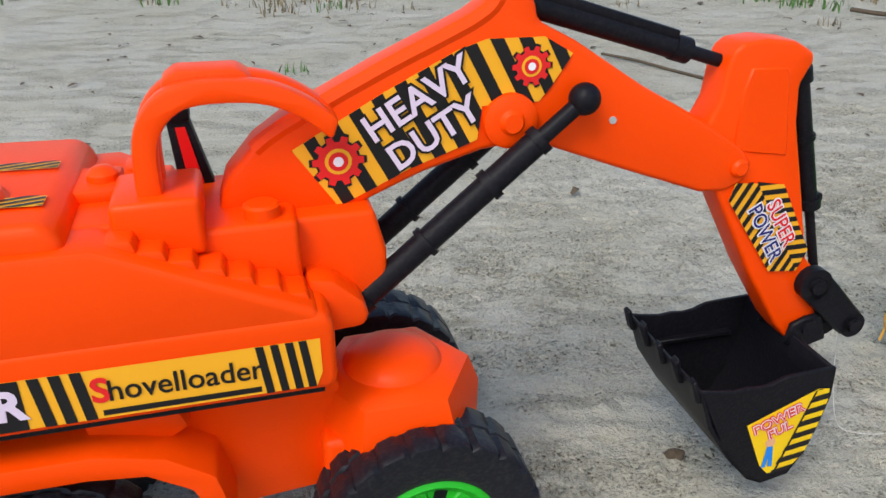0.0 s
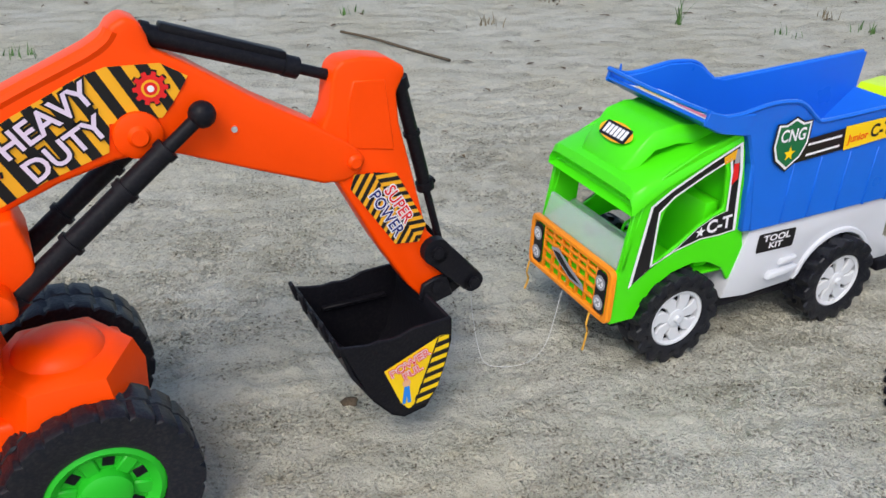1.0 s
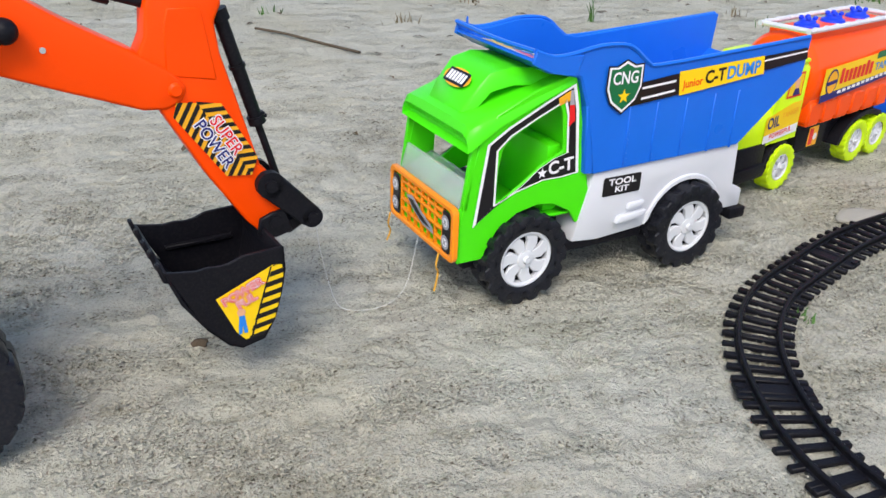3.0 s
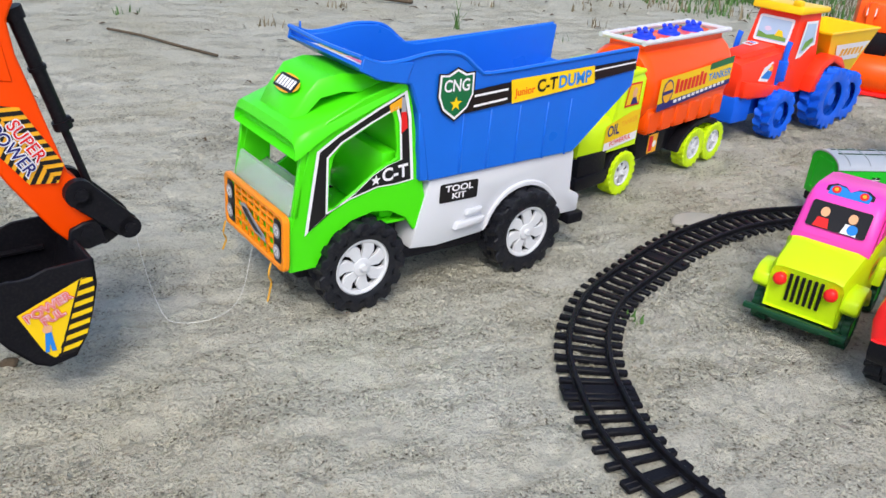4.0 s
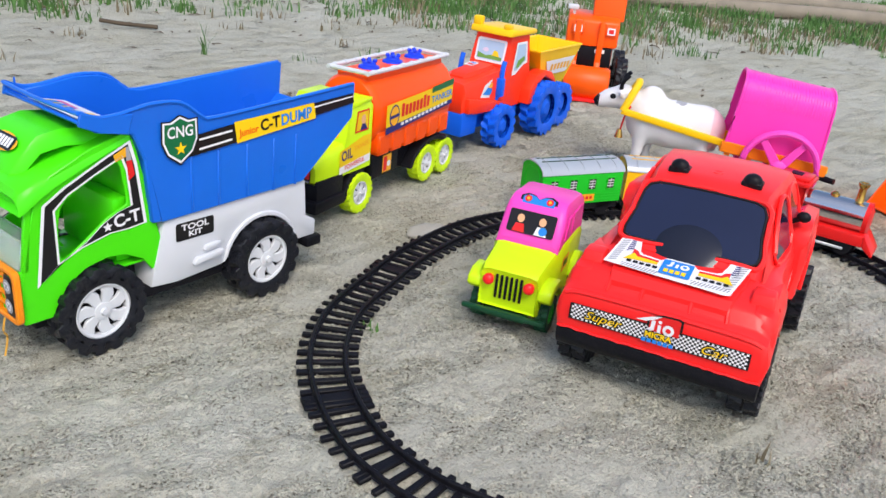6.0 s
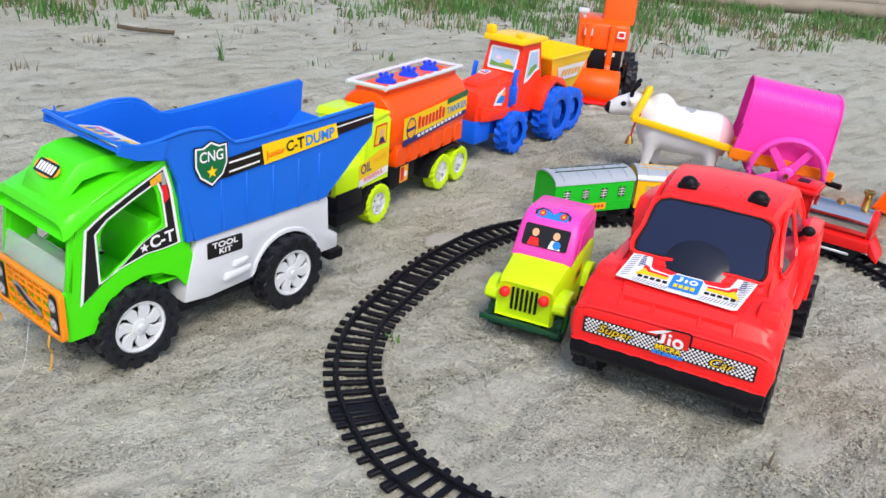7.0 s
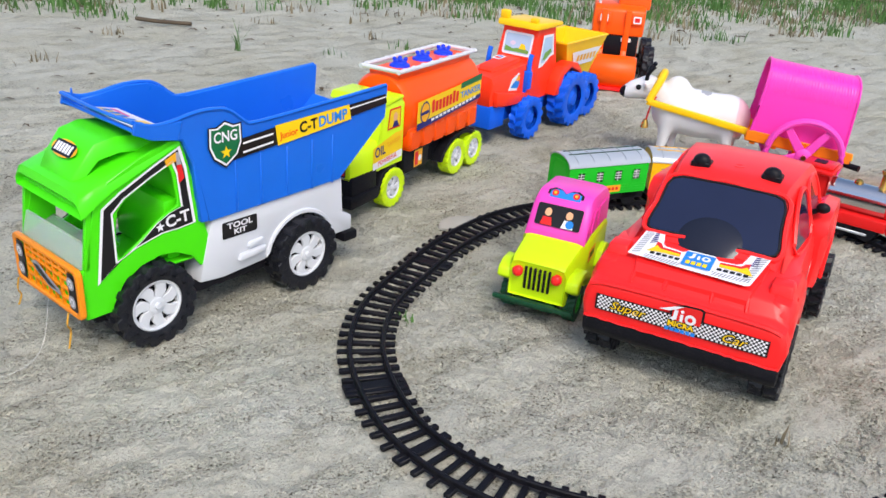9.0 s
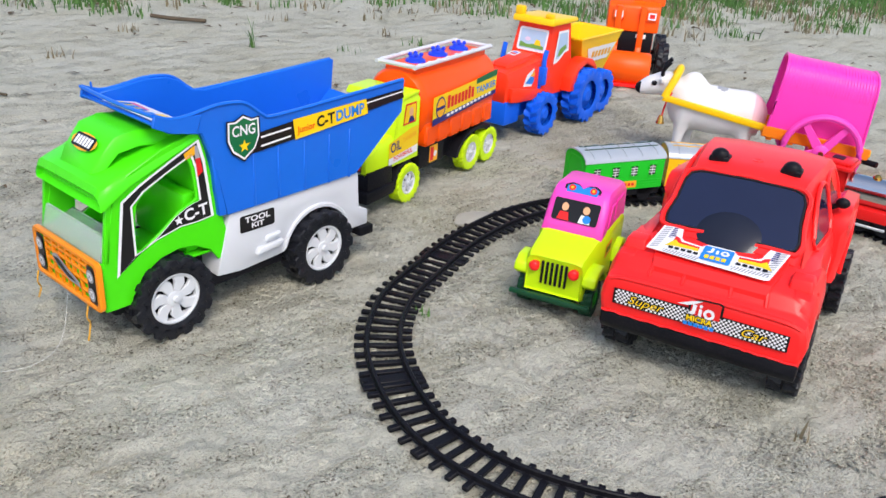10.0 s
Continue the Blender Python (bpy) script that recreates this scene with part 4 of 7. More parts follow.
        if s < 0:
            lettering("C-T", ST_WHITE, st, Matrix.Identity(4), 0.0275, 0.1065, 0.0098, 5, 0.03, 1.0, 0.0009)
            star = [(0.0110 + r * math.sin(math.pi * k / 5), 0.1035 + r * math.cos(math.pi * k / 5)) for k in range(10) for r in ((0.0045, 0.0019)[k % 2],)]
            flat("star_print", [star], ST_WHITE, st, Matrix.Identity(4), 0.0009)
    # grille
    gx = -0.0640
    go = rounded(-0.0530, 0.0530, 0.0440, 0.0880, 0.006)
    gi = rounded(-0.0480, 0.0480, 0.0485, 0.0835, 0.004)
    turn = Matrix.Rotation(radians(90), 4, "Z")
    bars = [ring_slab(go, gi, 0.0, 0.005, 0.001)]
    bars += [box(-0.034, 0.034, 0.001, 0.004, z - 0.0012, z + 0.0012, 0.0005, 1) for z in (0.0560, 0.0645, 0.0730, 0.0790)]
    bars += [box(x - 0.0010, x + 0.0010, 0.001, 0.004, 0.048, 0.084, 0.0005, 1) for x in (-0.034, -0.022, -0.011, 0.0, 0.011, 0.022, 0.034)]
    grille = part("grille", moved(merged(*bars), Matrix.Translation((gx, 0, 0)) @ Matrix.Rotation(radians(-90), 4, "Z")), GRILLE_ORANGE, tr, "amber plastic front grille")
    mf = plane_from((gx, 0, 0.066), (0, -1, 0), (0, 0, 1))
    for s in (-1, 1):
        st = flat("headlamp", [rounded(s * 0.0415 - 0.0060, s * 0.0415 + 0.0060, -0.0165, 0.0165, 0.003)], ST_BLACK, grille, mf, -0.0006, "printed twin round headlamps")
        for zz in (-0.008, 0.008):
            flat("lamp_print", [disc(s * 0.0415, zz, 0.0056)], ST_GREY, st, Matrix.Identity(4), 0.0004)
            flat("lamp_print", [disc(s * 0.0415, zz, 0.0036)], ST_WHITE, st, Matrix.Identity(4), 0.0006)
            flat("lamp_print", [[(s * 0.0415 + a * 0.0034, zz + b * 0.0034) for a, b in ((-0.7, -0.45), (-0.45, -0.7), (0.7, 0.45), (0.45, 0.7))], [(s * 0.0415 + a * 0.0034, zz + b * 0.0034) for a, b in ((-0.7, 0.45), (-0.45, 0.7), (0.7, -0.45), (0.45, -0.7))]], ST_GREY, st, Matrix.Identity(4), 0.0008)
    flat("emblem", [[(-0.022, 0.006), (-0.012, 0.009), (0.004, 0.002), (0.022, -0.004), (0.024, -0.009), (0.006, -0.008), (-0.012, -0.001)]], ST_GREY, grille, mf, 0.0004, "dark plain emblem plate")
    flat("emblem_centre", [[(-0.018, 0.005), (-0.010, 0.006), (0.004, -0.001), (0.020, -0.006), (0.006, -0.006), (-0.010, 0.000)]], ST_BLACK, grille, mf, 0.0008)
    part("grille_backing", box(-0.0600, -0.0585, -0.048, 0.048, 0.046, 0.083, 0.0004, 1), GREEN, grille)
    # tipper bed
    yb = 0.0540
    prof = [(0.0560, 0.0970), (0.2080, 0.1005), (0.2700, 0.1530), (0.2720, 0.1855), (0.2660, 0.1870), (0.1100, 0.1760), (0.0960, 0.1790), (0.0830, 0.1890), (0.0720, 0.1935), (0.0500, 0.1945), (0.0250, 0.1905), (0.0080, 0.1890), (0.0060, 0.1800), (0.0350, 0.1740), (0.0450, 0.1500)]
    pieces = [prism(prof, -yb, -yb + 0.003, 0.0008, 1), prism(prof, yb - 0.003, yb, 0.0008, 1),
              prism([(0.0560, 0.0970), (0.2080, 0.1005), (0.2690, 0.1530), (0.2670, 0.1550), (0.2060, 0.1035), (0.0600, 0.1000)], -yb + 0.001, yb - 0.001, 0.0006, 1),
              prism([(0.0560, 0.0970), (0.0600, 0.0970), (0.0480, 0.1500), (0.0380, 0.1760), (0.0080, 0.1820), (-0.0060, 0.1900), (-0.0080, 0.1880), (0.0060, 0.1790), (0.0350, 0.1730), (0.0440, 0.1500)], -yb + 0.001, yb - 0.001, 0.0006, 1),
              prism([(-0.0085, 0.1865), (0.0080, 0.1790), (0.0300, 0.1750), (0.0350, 0.1900), (0.0100, 0.1915), (-0.0060, 0.1960)], -yb - 0.0015, -yb + 0.0015, 0.0006, 1),
              prism([(-0.0085, 0.1865), (0.0080, 0.1790), (0.0300, 0.1750), (0.0350, 0.1900), (0.0100, 0.1915), (-0.0060, 0.1960)], yb - 0.0015, yb + 0.0015, 0.0006, 1)]
    rim_line = [(0.2690, 0.1860), (0.1900, 0.1810), (0.1100, 0.1765), (0.0960, 0.1795), (0.0830, 0.1895), (0.0720, 0.1940), (0.0500, 0.1950), (0.0250, 0.1910), (0.0080, 0.1905), (-0.0060, 0.1955)]
    for y in (-yb, yb):
        pieces.append(tube([(x, y, z) for x, z in rim_line], 0.0017, 6, 3))
    pieces.append(tube([(-0.0070, -yb, 0.1955), (-0.0075, -yb * 0.3, 0.1945), (-0.0075, yb * 0.3, 0.1945), (-0.0070, yb, 0.1955)], 0.0017, 6, 3))
    pieces.append(rod((-0.001, yb - 0.006, 0.193), (-0.001, yb - 0.006, 0.2000), 0.0012, 0.0006, 6))
    bed = part("tipper_bed", merged(*pieces), BLUE, tr, "bright blue plastic tipper bed with a raised crest")
    for s in (-1, 1):
        for x in (0.0850, 0.1120, 0.1420, 0.1720, 0.1980):
            part("side_rib", prism([(x - 0.0012, 0.0995), (x + 0.0012, 0.0995), (x + 0.0012, 0.1480), (x - 0.0012, 0.1480)], *sorted((s * (yb - 0.001), s * (yb + 0.0010))), 0.0006, 1), BLUE, bed)
        part("front_flange", prism([(0.0480, 0.0980), (0.0560, 0.0970), (0.0530, 0.1480), (0.0480, 0.1720), (0.0420, 0.1720)], *sorted((s * (yb - 0.008), s * (yb - 0.0005))), 0.001, 1), BLUE, bed)
    m = near_side(-yb - 0.0013)
    band = [(0.0800, 0.1640), (0.1200, 0.1680), (0.2675, 0.1775), (0.2700, 0.1680), (0.1200, 0.1510), (0.0800, 0.1475)]
    st = flat("side_band", [band], ST_BLACK, bed, m, 0.0003, "black side band with white lines and an amber panel")
    for q in ([(0.0920, 0.1615), (0.1250, 0.1640), (0.1250, 0.1622), (0.0920, 0.1597)], [(0.0920, 0.1535), (0.1250, 0.1565), (0.1250, 0.1547), (0.0920, 0.1517)], [(0.2180, 0.1712), (0.2680, 0.1752), (0.2680, 0.1738), (0.2180, 0.1698)]):
        flat("white_line", [q], ST_WHITE, st, Matrix.Identity(4), 0.0005)
    flat("panel_print", [[(0.1270, 0.1700), (0.2170, 0.1750), (0.2200, 0.1600), (0.1300, 0.1510)]], ST_YELLOW, st, Matrix.Identity(4), 0.0006)
    lettering("Junior", ST_ORANGE, st, Matrix.Identity(4), 0.1425, 0.1600, 0.0062, 4, 0.02, 0.95, 0.0009)
    lettering("C-T", ST_BLACK, st, Matrix.Identity(4), 0.1655, 0.1630, 0.0098, 4, 0.03, 0.95, 0.0009)
    lettering("DUMP", ST_BLUE, st, Matrix.Identity(4), 0.1960, 0.1650, 0.0098, 4, 0.03, 0.95, 0.0009)

    def shield(k):
        return [(0.0740 + k * x, 0.1650 + k * z) for x, z in ((-0.0150, 0.0135), (-0.0080, 0.0130), (0.0, 0.0170), (0.0080, 0.0130), (0.0150, 0.0135), (0.0155, -0.0020), (0.0110, -0.0120), (0.0, -0.0200), (-0.0110, -0.0120), (-0.0155, -0.0020))]

    sh = flat("shield_badge", [shield(1.12)], ST_BLACK, bed, m, 0.0007, "green shield badge with a yellow star")
    flat("shield_edge", [shield(1.04)], ST_WHITE, sh, Matrix.Identity(4), 0.0009)
    flat("shield_centre", [shield(0.93)], ST_GREEN, sh, Matrix.Identity(4), 0.0011)
    lettering("CNG", ST_WHITE, sh, Matrix.Identity(4), 0.0740, 0.1700, 0.0090, 0, 0.02, 0.85, 0.0014)
    star = [(0.0740 + r * math.sin(math.pi * k / 5), 0.1565 + r * math.cos(math.pi * k / 5)) for k in range(10) for r in ((0.0058, 0.0024)[k % 2],)]
    flat("star_print", [star], ST_YELLOW, sh, Matrix.Identity(4), 0.0014)
    mk = near_side(yn - 0.0002)
    tk = flat("tool_kit_plate", [rounded(0.0700, 0.1080, 0.0745, 0.0905, 0.002)], ST_BLACK, chassis, mk, 0.0004, "small black plate with white lettering")
    lettering("TOOL", ST_WHITE, tk, Matrix.Identity(4), 0.0890, 0.0857, 0.0052, 0, 0.03, 1.35, 0.0007)
    lettering("KIT", ST_WHITE, tk, Matrix.Identity(4), 0.0890, 0.0792, 0.0048, 0, 0.03, 1.35, 0.0007)
    # printed strip on the bed's front lip
    ml = plane_from((0.0190, 0, 0.1806), (0, -1, 0), (0.98, 0, -0.20))
    st = flat("lip_sticker", [[(-0.044, -0.0145), (0.044, -0.0145), (0.041, 0.0150), (-0.041, 0.0150)]], ST_WHITE, bed, ml, 0.0012, "white patterned sticker on the bed lip")
    flat("lip_print", [[(-0.040, -0.011), (-0.006, -0.009), (-0.002, 0.001), (-0.038, 0.004)], [(0.006, 0.002), (0.036, 0.004), (0.036, 0.012), (0.008, 0.011)]], ST_YELLOW, st, Matrix.Identity(4), 0.0015)
    flat("lip_print", [[(0.000, -0.008), (0.036, -0.011), (0.036, -0.003), (0.002, -0.001)], [(-0.038, 0.006), (-0.006, 0.004), (-0.008, 0.008), (-0.036, 0.010)]], ST_PINK, st, Matrix.Identity(4), 0.0015)
    flat("lip_print", [rounded(-0.034 + 0.012 * k, -0.027 + 0.012 * k, -0.004, 0.004, 0.002, 3) for k in range(6)], ST_BLUE, st, Matrix.Identity(4), 0.0018)
    # wheels
    tyre = finish(tyre_bm(0.0375, 0.024, 15, 0.085, 0.62, 1, 0.45, 0.13), "wheel", TYRE)
    rim = finish(spoked_rim_bm(0.0240, -0.0095, 7), "rim", GREY_LIGHT)
    back = finish(lathe_disc(-0.004, 0.003, 0.0232), "rim_well", BLACK)
    for x, z in ((0.0, 0.0365), (0.160, 0.0365)):
        for s in (-1, 1):
            add_wheel(tr, [("wheel", tyre), ("rim", rim), ("rim_well", back)], x, s * (0.0510 if x else 0.0450), z, s > 0, 10 if x else 33)
        part("axle", rod((x, -0.045, z), (x, 0.045, z), 0.004), BLACK, tr)
    # frayed string ends tied to the grille
    for k, (y, dz) in enumerate(((0.047, 0.024), (-0.036, 0.030))):
        part("string_end", tube([(-0.066, y, 0.047), (-0.069, y - 0.002, 0.038), (-0.0665, y - 0.001, 0.031), (-0.071, y - 0.004, 0.048 - dz)], 0.0008, 5, 4), GOLD_THREAD, tr)
    return tr


build_dump_truck()
# ---- the toy railway ----
TRACK_OUTER = [(0.503, 0.190), (0.511, 0.262), (0.541, 0.335), (0.592, 0.394), (0.660, 0.436), (0.745, 0.480), (0.846, 0.509), (0.945, 0.506), (1.035, 0.487), (1.125, 0.445), (1.200, 0.365),
               (1.242, 0.275), (1.236, 0.178), (1.188, 0.078), (1.090, -0.012), (0.960, -0.062), (0.820, -0.072), (0.690, -0.040), (0.590, 0.030), (0.526, 0.112)]
GAUGE = 0.0290


def track_centre(step):
    """Points at even steps along the middle of the track, each with the way it runs."""
    line = smooth_line([(x, y, 0) for x, y in TRACK_OUTER], 24, True)
    n = len(line)
    mid = []
    for i, p in enumerate(line):
        t = (line[(i + 1) % n] - line[i - 1]).normalized()
        mid.append(p + Vector((t.y, -t.x, 0)) * (GAUGE / 2))
    out, left = [], 0.0
    for i, p in enumerate(mid):
        q = mid[(i + 1) % n]
        d = (q - p).length
        while left < d:
            out.append((p.lerp(q, left / d), (q - p).normalized()))
            left += step
        left -= d
    return out


def build_track():
    track = thing("toy_railway_track", pose(0, 0, 0), "black plastic toy railway track laid in a loop on sand", "toy track")
    fine = track_centre(0.0030)
    for side in (-1, 1):
        bm, rings = bmesh.new(), []
        for i, (p, t) in enumerate(fine):
            nrm = Vector((t.y, -t.x, 0))
            c = p + nrm * side * GAUGE / 2
            rib = 0.0006 if i % 2 else 0.0
            rings.append([bm.verts.new(c + nrm * a + Vector((0, 0, z))) for a, z in ((-0.0026, 0.0025), (-0.0014, 0.0035), (-0.0014 - rib, 0.0074), (-0.0009, 0.0082), (0.0009, 0.0082), (0.0014 + rib, 0.0074), (0.0014, 0.0035), (0.0026, 0.0025))])
        for a, b in zip(rings, rings[1:] + rings[:1]):
            for k in range(8):
                bm.faces.new((a[k], a[(k + 1) % 8], b[(k + 1) % 8], b[k]))
        part("rail", bm, BLACK, track)
    tie = finish(box(-0.0026, 0.0026, -0.0255, 0.0255, 0.0, 0.0040, 0.0007, 1), "tie", BLACK)
    plate = finish(merged(box(-0.0085, 0.0085, -0.0265, 0.0265, 0.0, 0.0030, 0.001, 1), rod((0.002, -0.0225, 0.0), (0.002, -0.0225, 0.0045), 0.0028), rod((0.002, 0.0225, 0.0), (0.002, 0.0225, 0.0045), 0.0028)), "joint_plate", BLACK)
    for i, (p, t) in enumerate(track_centre(0.0136)):
        m = frame_at(p.x, p.y, t.x, t.y)
        part("tie", tie, BLACK, track, "", m @ pose(0, 0, -0.0004))
    for p, t in track_centre(0.0010)[83::250]:
        part("joint_plate", plate, BLACK, track, "", frame_at(p.x, p.y, t.x, t.y) @ pose(0, 0, -0.0003))


build_track()


BIG = Matrix.Diagonal((1.15, 1.22, 1.32, 1))
RAIL_LINE = [p for p, t in track_centre(0.002)]
TRAIN_TAIL = min(range(len(RAIL_LINE)), key=lambda k: (RAIL_LINE[k] - Vector((0.928, 0.492, 0))).length)


def rail_span(back, ahead):
    """A frame on the track between two distances ahead of the train's tail; its x runs against the train's way."""
    a, b = (RAIL_LINE[(TRAIN_TAIL + round(q / 0.002)) % len(RAIL_LINE)] for q in (ahead, back))
    c, d = (a + b) / 2, b - a
    return frame_at(c.x, c.y, d.x, d.y) @ pose(0, 0, -0.0012) @ BIG, d.length / 1.15


def rail_wheels(parent, xs, r=0.0085):
    me = finish(lathe([(-0.003, 0.0), (-0.003, r), (0.001, r), (0.0015, r * 1.15), (0.003, r * 1.15), (0.003, 0.0)], 20), "wheel", BLACK)
    for x in xs:
        for s in (-1, 1):
            part("wheel", me, BLACK, parent, "", pose(x, s * 0.0145, 0.0080 + r))


def roof_arch(x0, x1, w, z0, rise, lip=0.0):
    pts = [(w * math.cos(radians(a)), z0 + rise * math.sin(radians(a))) for a in range(0, 181, 15)]
    inner = [(p * 0.95, z0 + (z - z0) * 0.93 - 0.0006) for p, z in pts]
    return loft([[(x, y, z) for y, z in pts + inner[::-1]] for x in (x0, x1)])


def build_wagon(name, m, length, paint, label, windows, lines):
    wg = thing(name, m, label, "toy wagon", "toy train")
    h = length / 2 - 0.004
    w = 0.0195
    body = part("body", merged(loft([[(x, y, z) for y, z in [(-w, 0.0205), (-w, 0.0500)] + [(-w * math.cos(radians(a)), 0.0500 + 0.0075 * math.sin(radians(a))) for a in range(15, 166, 15)] + [(w, 0.0500), (w, 0.0205)]] for x in (-h, h)])), paint, wg)
    bevel_trim = [ring_slab([(-0.014, 0.024), (0.014, 0.024), (0.014, 0.046), (0.010, 0.0525), (-0.010, 0.0525), (-0.014, 0.046)], [(-0.012, 0.026), (0.012, 0.026), (0.012, 0.045), (0.009, 0.0505), (-0.009, 0.0505), (-0.012, 0.045)], 0.0, 0.0007)]
    trim = merged(*bevel_trim)
    me = finish(trim, "end_panel", paint)
    for s in (-1, 1):
        part("end_panel", me, paint, body, "", pose(s * (h - 0.0001), 0, 0, 0, 0, 90 if s > 0 else -90) @ pose(0, -0.0006, 0))
    part("roof", roof_arch(-h - 0.001, h + 0.001, w + 0.0010, 0.0497, 0.0092), SILVER, wg, "silver arched roof")
    for k in range(5):
        x = -h + (k + 0.5) * 2 * h / 5
        part("roof_seam", tube([(x, (w + 0.0012) * math.cos(radians(a)), 0.0499 + 0.0095 * math.sin(radians(a))) for a in range(20, 161, 20)], 0.0004, 5, 2), SILVER, wg)
    for y in (-0.0055, 0.0055):
        part("roof_stripe", box(-h + 0.002, h - 0.006, y - 0.0007, y + 0.0007, 0.0585, 0.05905), lines, wg)
    part("underframe", merged(box(-h, h, -0.0175, 0.0175, 0.0130, 0.0205, 0.001, 1), box(-h - 0.004, -h, -0.004, 0.004, 0.014, 0.018), box(h, h + 0.004, -0.004, 0.004, 0.014, 0.018)), BLACK, wg)
    for s in (-1, 1):
        m2 = near_side(-w) if s < 0 else pose(0, w, 0, 90, 0, 180)
        for x in windows:
            wd = part("window", moved(ring_slab([(x - 0.0052, 0.0330), (x + 0.0052, 0.0330), (x + 0.0052, 0.0450), (x - 0.0052, 0.0450)], [(x - 0.0042, 0.0340), (x + 0.0042, 0.0340), (x + 0.0042, 0.0440), (x - 0.0042, 0.0440)], -0.0007, 0.0005), pose(0, -w, 0) if s < 0 else pose(0, w, 0, 0, 0, 180)), paint, body)
            flat("pane", [[(x - 0.0042, 0.0340), (x + 0.0042, 0.0340), (x + 0.0042, 0.0440), (x - 0.0042, 0.0440)]], ST_GREY if paint == WAGON_YELLOW else ST_BLACK, wd, m2, 0.0001)
            flat("bars", [[(x - 0.0042, z), (x + 0.0042, z), (x + 0.0042, z + 0.0008), (x - 0.0042, z + 0.0008)] for z in (0.0362, 0.0388, 0.0414)] + [[(x - 0.0004, 0.034), (x + 0.0004, 0.034), (x + 0.0004, 0.044), (x - 0.0004, 0.044)]], ST_WHITE if paint == WAGON_GREEN else ST_AMBER, wd, m2, 0.0003)
        for z in (0.0235, 0.0260, 0.0285):
            part("moulding", box(-h + 0.001, h - 0.001, *sorted((s * (w - 0.0005), s * (w + 0.0004))), z, z + 0.0008), paint, body)
        if paint == WAGON_GREEN:
            pl = flat("name_plate", [rounded(-0.017, 0.017, 0.0225, 0.0295, 0.001)], ST_AMBER, body, m2, 0.0006, "amber name plate")
            flat("bar", [rounded(-0.014 + 0.0049 * k, -0.0105 + 0.0049 * k, 0.0245, 0.0275, 0.0004, 2) for k in range(6)], ST_RED, pl, Matrix.Identity(4), 0.0008)
    rail_wheels(wg, (-h * 0.62, h * 0.62))


def build_train():
    m, l = rail_span(0.0, 0.128)
    build_wagon("toy_passenger_wagon", m, l, WAGON_GREEN, "green toy railway carriage with silver roof, on black track", (-0.036, -0.012, 0.012, 0.036), DARK_GREEN)
    m, l = rail_span(0.134, 0.272)
    build_wagon("toy_goods_wagon", m, l, WAGON_YELLOW, "yellow toy railway wagon with silver roof, on black track", (-0.040, -0.012, 0.012, 0.040), WAGON_YELLOW)
    m, l = rail_span(0.305, 0.451)
    lo = thing("toy_steam_locomotive", m, "red toy steam locomotive with chrome boiler and brass chimney", "toy locomotive", "toy train")
    part("footplate", merged(box(-0.066, 0.062, -0.0185, 0.0185, 0.0180, 0.0290, 0.0015), prism([(-0.066, 0.018), (-0.078, 0.010), (-0.078, 0.014), (-0.066, 0.029)], -0.017, 0.017, 0.001)), LOCO_RED, lo)
    part("boiler", moved(merged(lathe([(-0.062, 0.0), (-0.062, 0.0125), (-0.060, 0.0142), (0.0, 0.0142), (0.0, 0.0)], 28)), Matrix.Translation((0, 0, 0.041)) @ Matrix.Rotation(radians(-90), 4, "Z")), CHROME, lo, "chrome-plated boiler")
    part("boiler_front", moved(lathe([(-0.0665, 0.0), (-0.0665, 0.009), (-0.0645, 0.0145), (-0.060, 0.0148), (-0.060, 0.0)], 28), Matrix.Translation((0, 0, 0.041)) @ Matrix.Rotation(radians(-90), 4, "Z")), LOCO_RED, lo)
    part("chimney", moved(lathe([(0.0, 0.0060), (0.003, 0.0040), (0.014, 0.0036), (0.0165, 0.0055), (0.019, 0.0058), (0.019, 0.0036), (0.016, 0.003), (0.016, 0.0)], 20, "Z"), pose(-0.050, 0, 0.053)), GOLD, lo, "brass-coloured chimney")
    part("dome", moved(lathe([(0.0, 0.005), (0.003, 0.0045), (0.005, 0.002), (0.0055, 0.0)], 16, "Z"), pose(-0.026, 0, 0.0535)), GOLD, lo)
    part("cab", merged(box(0.0, 0.028, -0.0165, -0.0140, 0.029, 0.060, 0.0006, 1), box(0.0, 0.028, 0.0140, 0.0165, 0.029, 0.060, 0.0006, 1), box(0.0, 0.003, -0.0165, 0.0165, 0.029, 0.060, 0.0006, 1), box(0.026, 0.028, -0.0165, 0.0165, 0.029, 0.060, 0.0006, 1)), LOCO_RED, lo)
    part("cab_roof", merged(prism([(-0.003, 0.0590), (0.034, 0.0590), (0.034, 0.0625), (-0.003, 0.0625)], -0.0215, 0.0215, 0.001), box(-0.001, 0.032, -0.015, 0.015, 0.0620, 0.0660, 0.0018)), LOCO_RED, lo)
    part("roof_hatch", box(0.010, 0.022, -0.006, 0.006, 0.0655, 0.0668, 0.0004, 1), BLACK, lo)
    part("tender", merged(box(0.034, 0.062, -0.0175, 0.0175, 0.029, 0.0490, 0.0012), box(0.033, 0.063, -0.0185, 0.0185, 0.0465, 0.0510, 0.0008, 1)), LOCO_RED, lo)
    part("coal", ball((0.048, 0, 0.0500), 0.012, 1.0, 1.15, 0.42, 28, 16), COAL, lo, "moulded black coal heap")
    m2 = near_side(-0.0186)
    st = flat("gilt_print", [disc(0.048, 0.0375, 0.0065, 0.0075)], GOLD, lo, m2, 0.0003, "gilt oval crest")
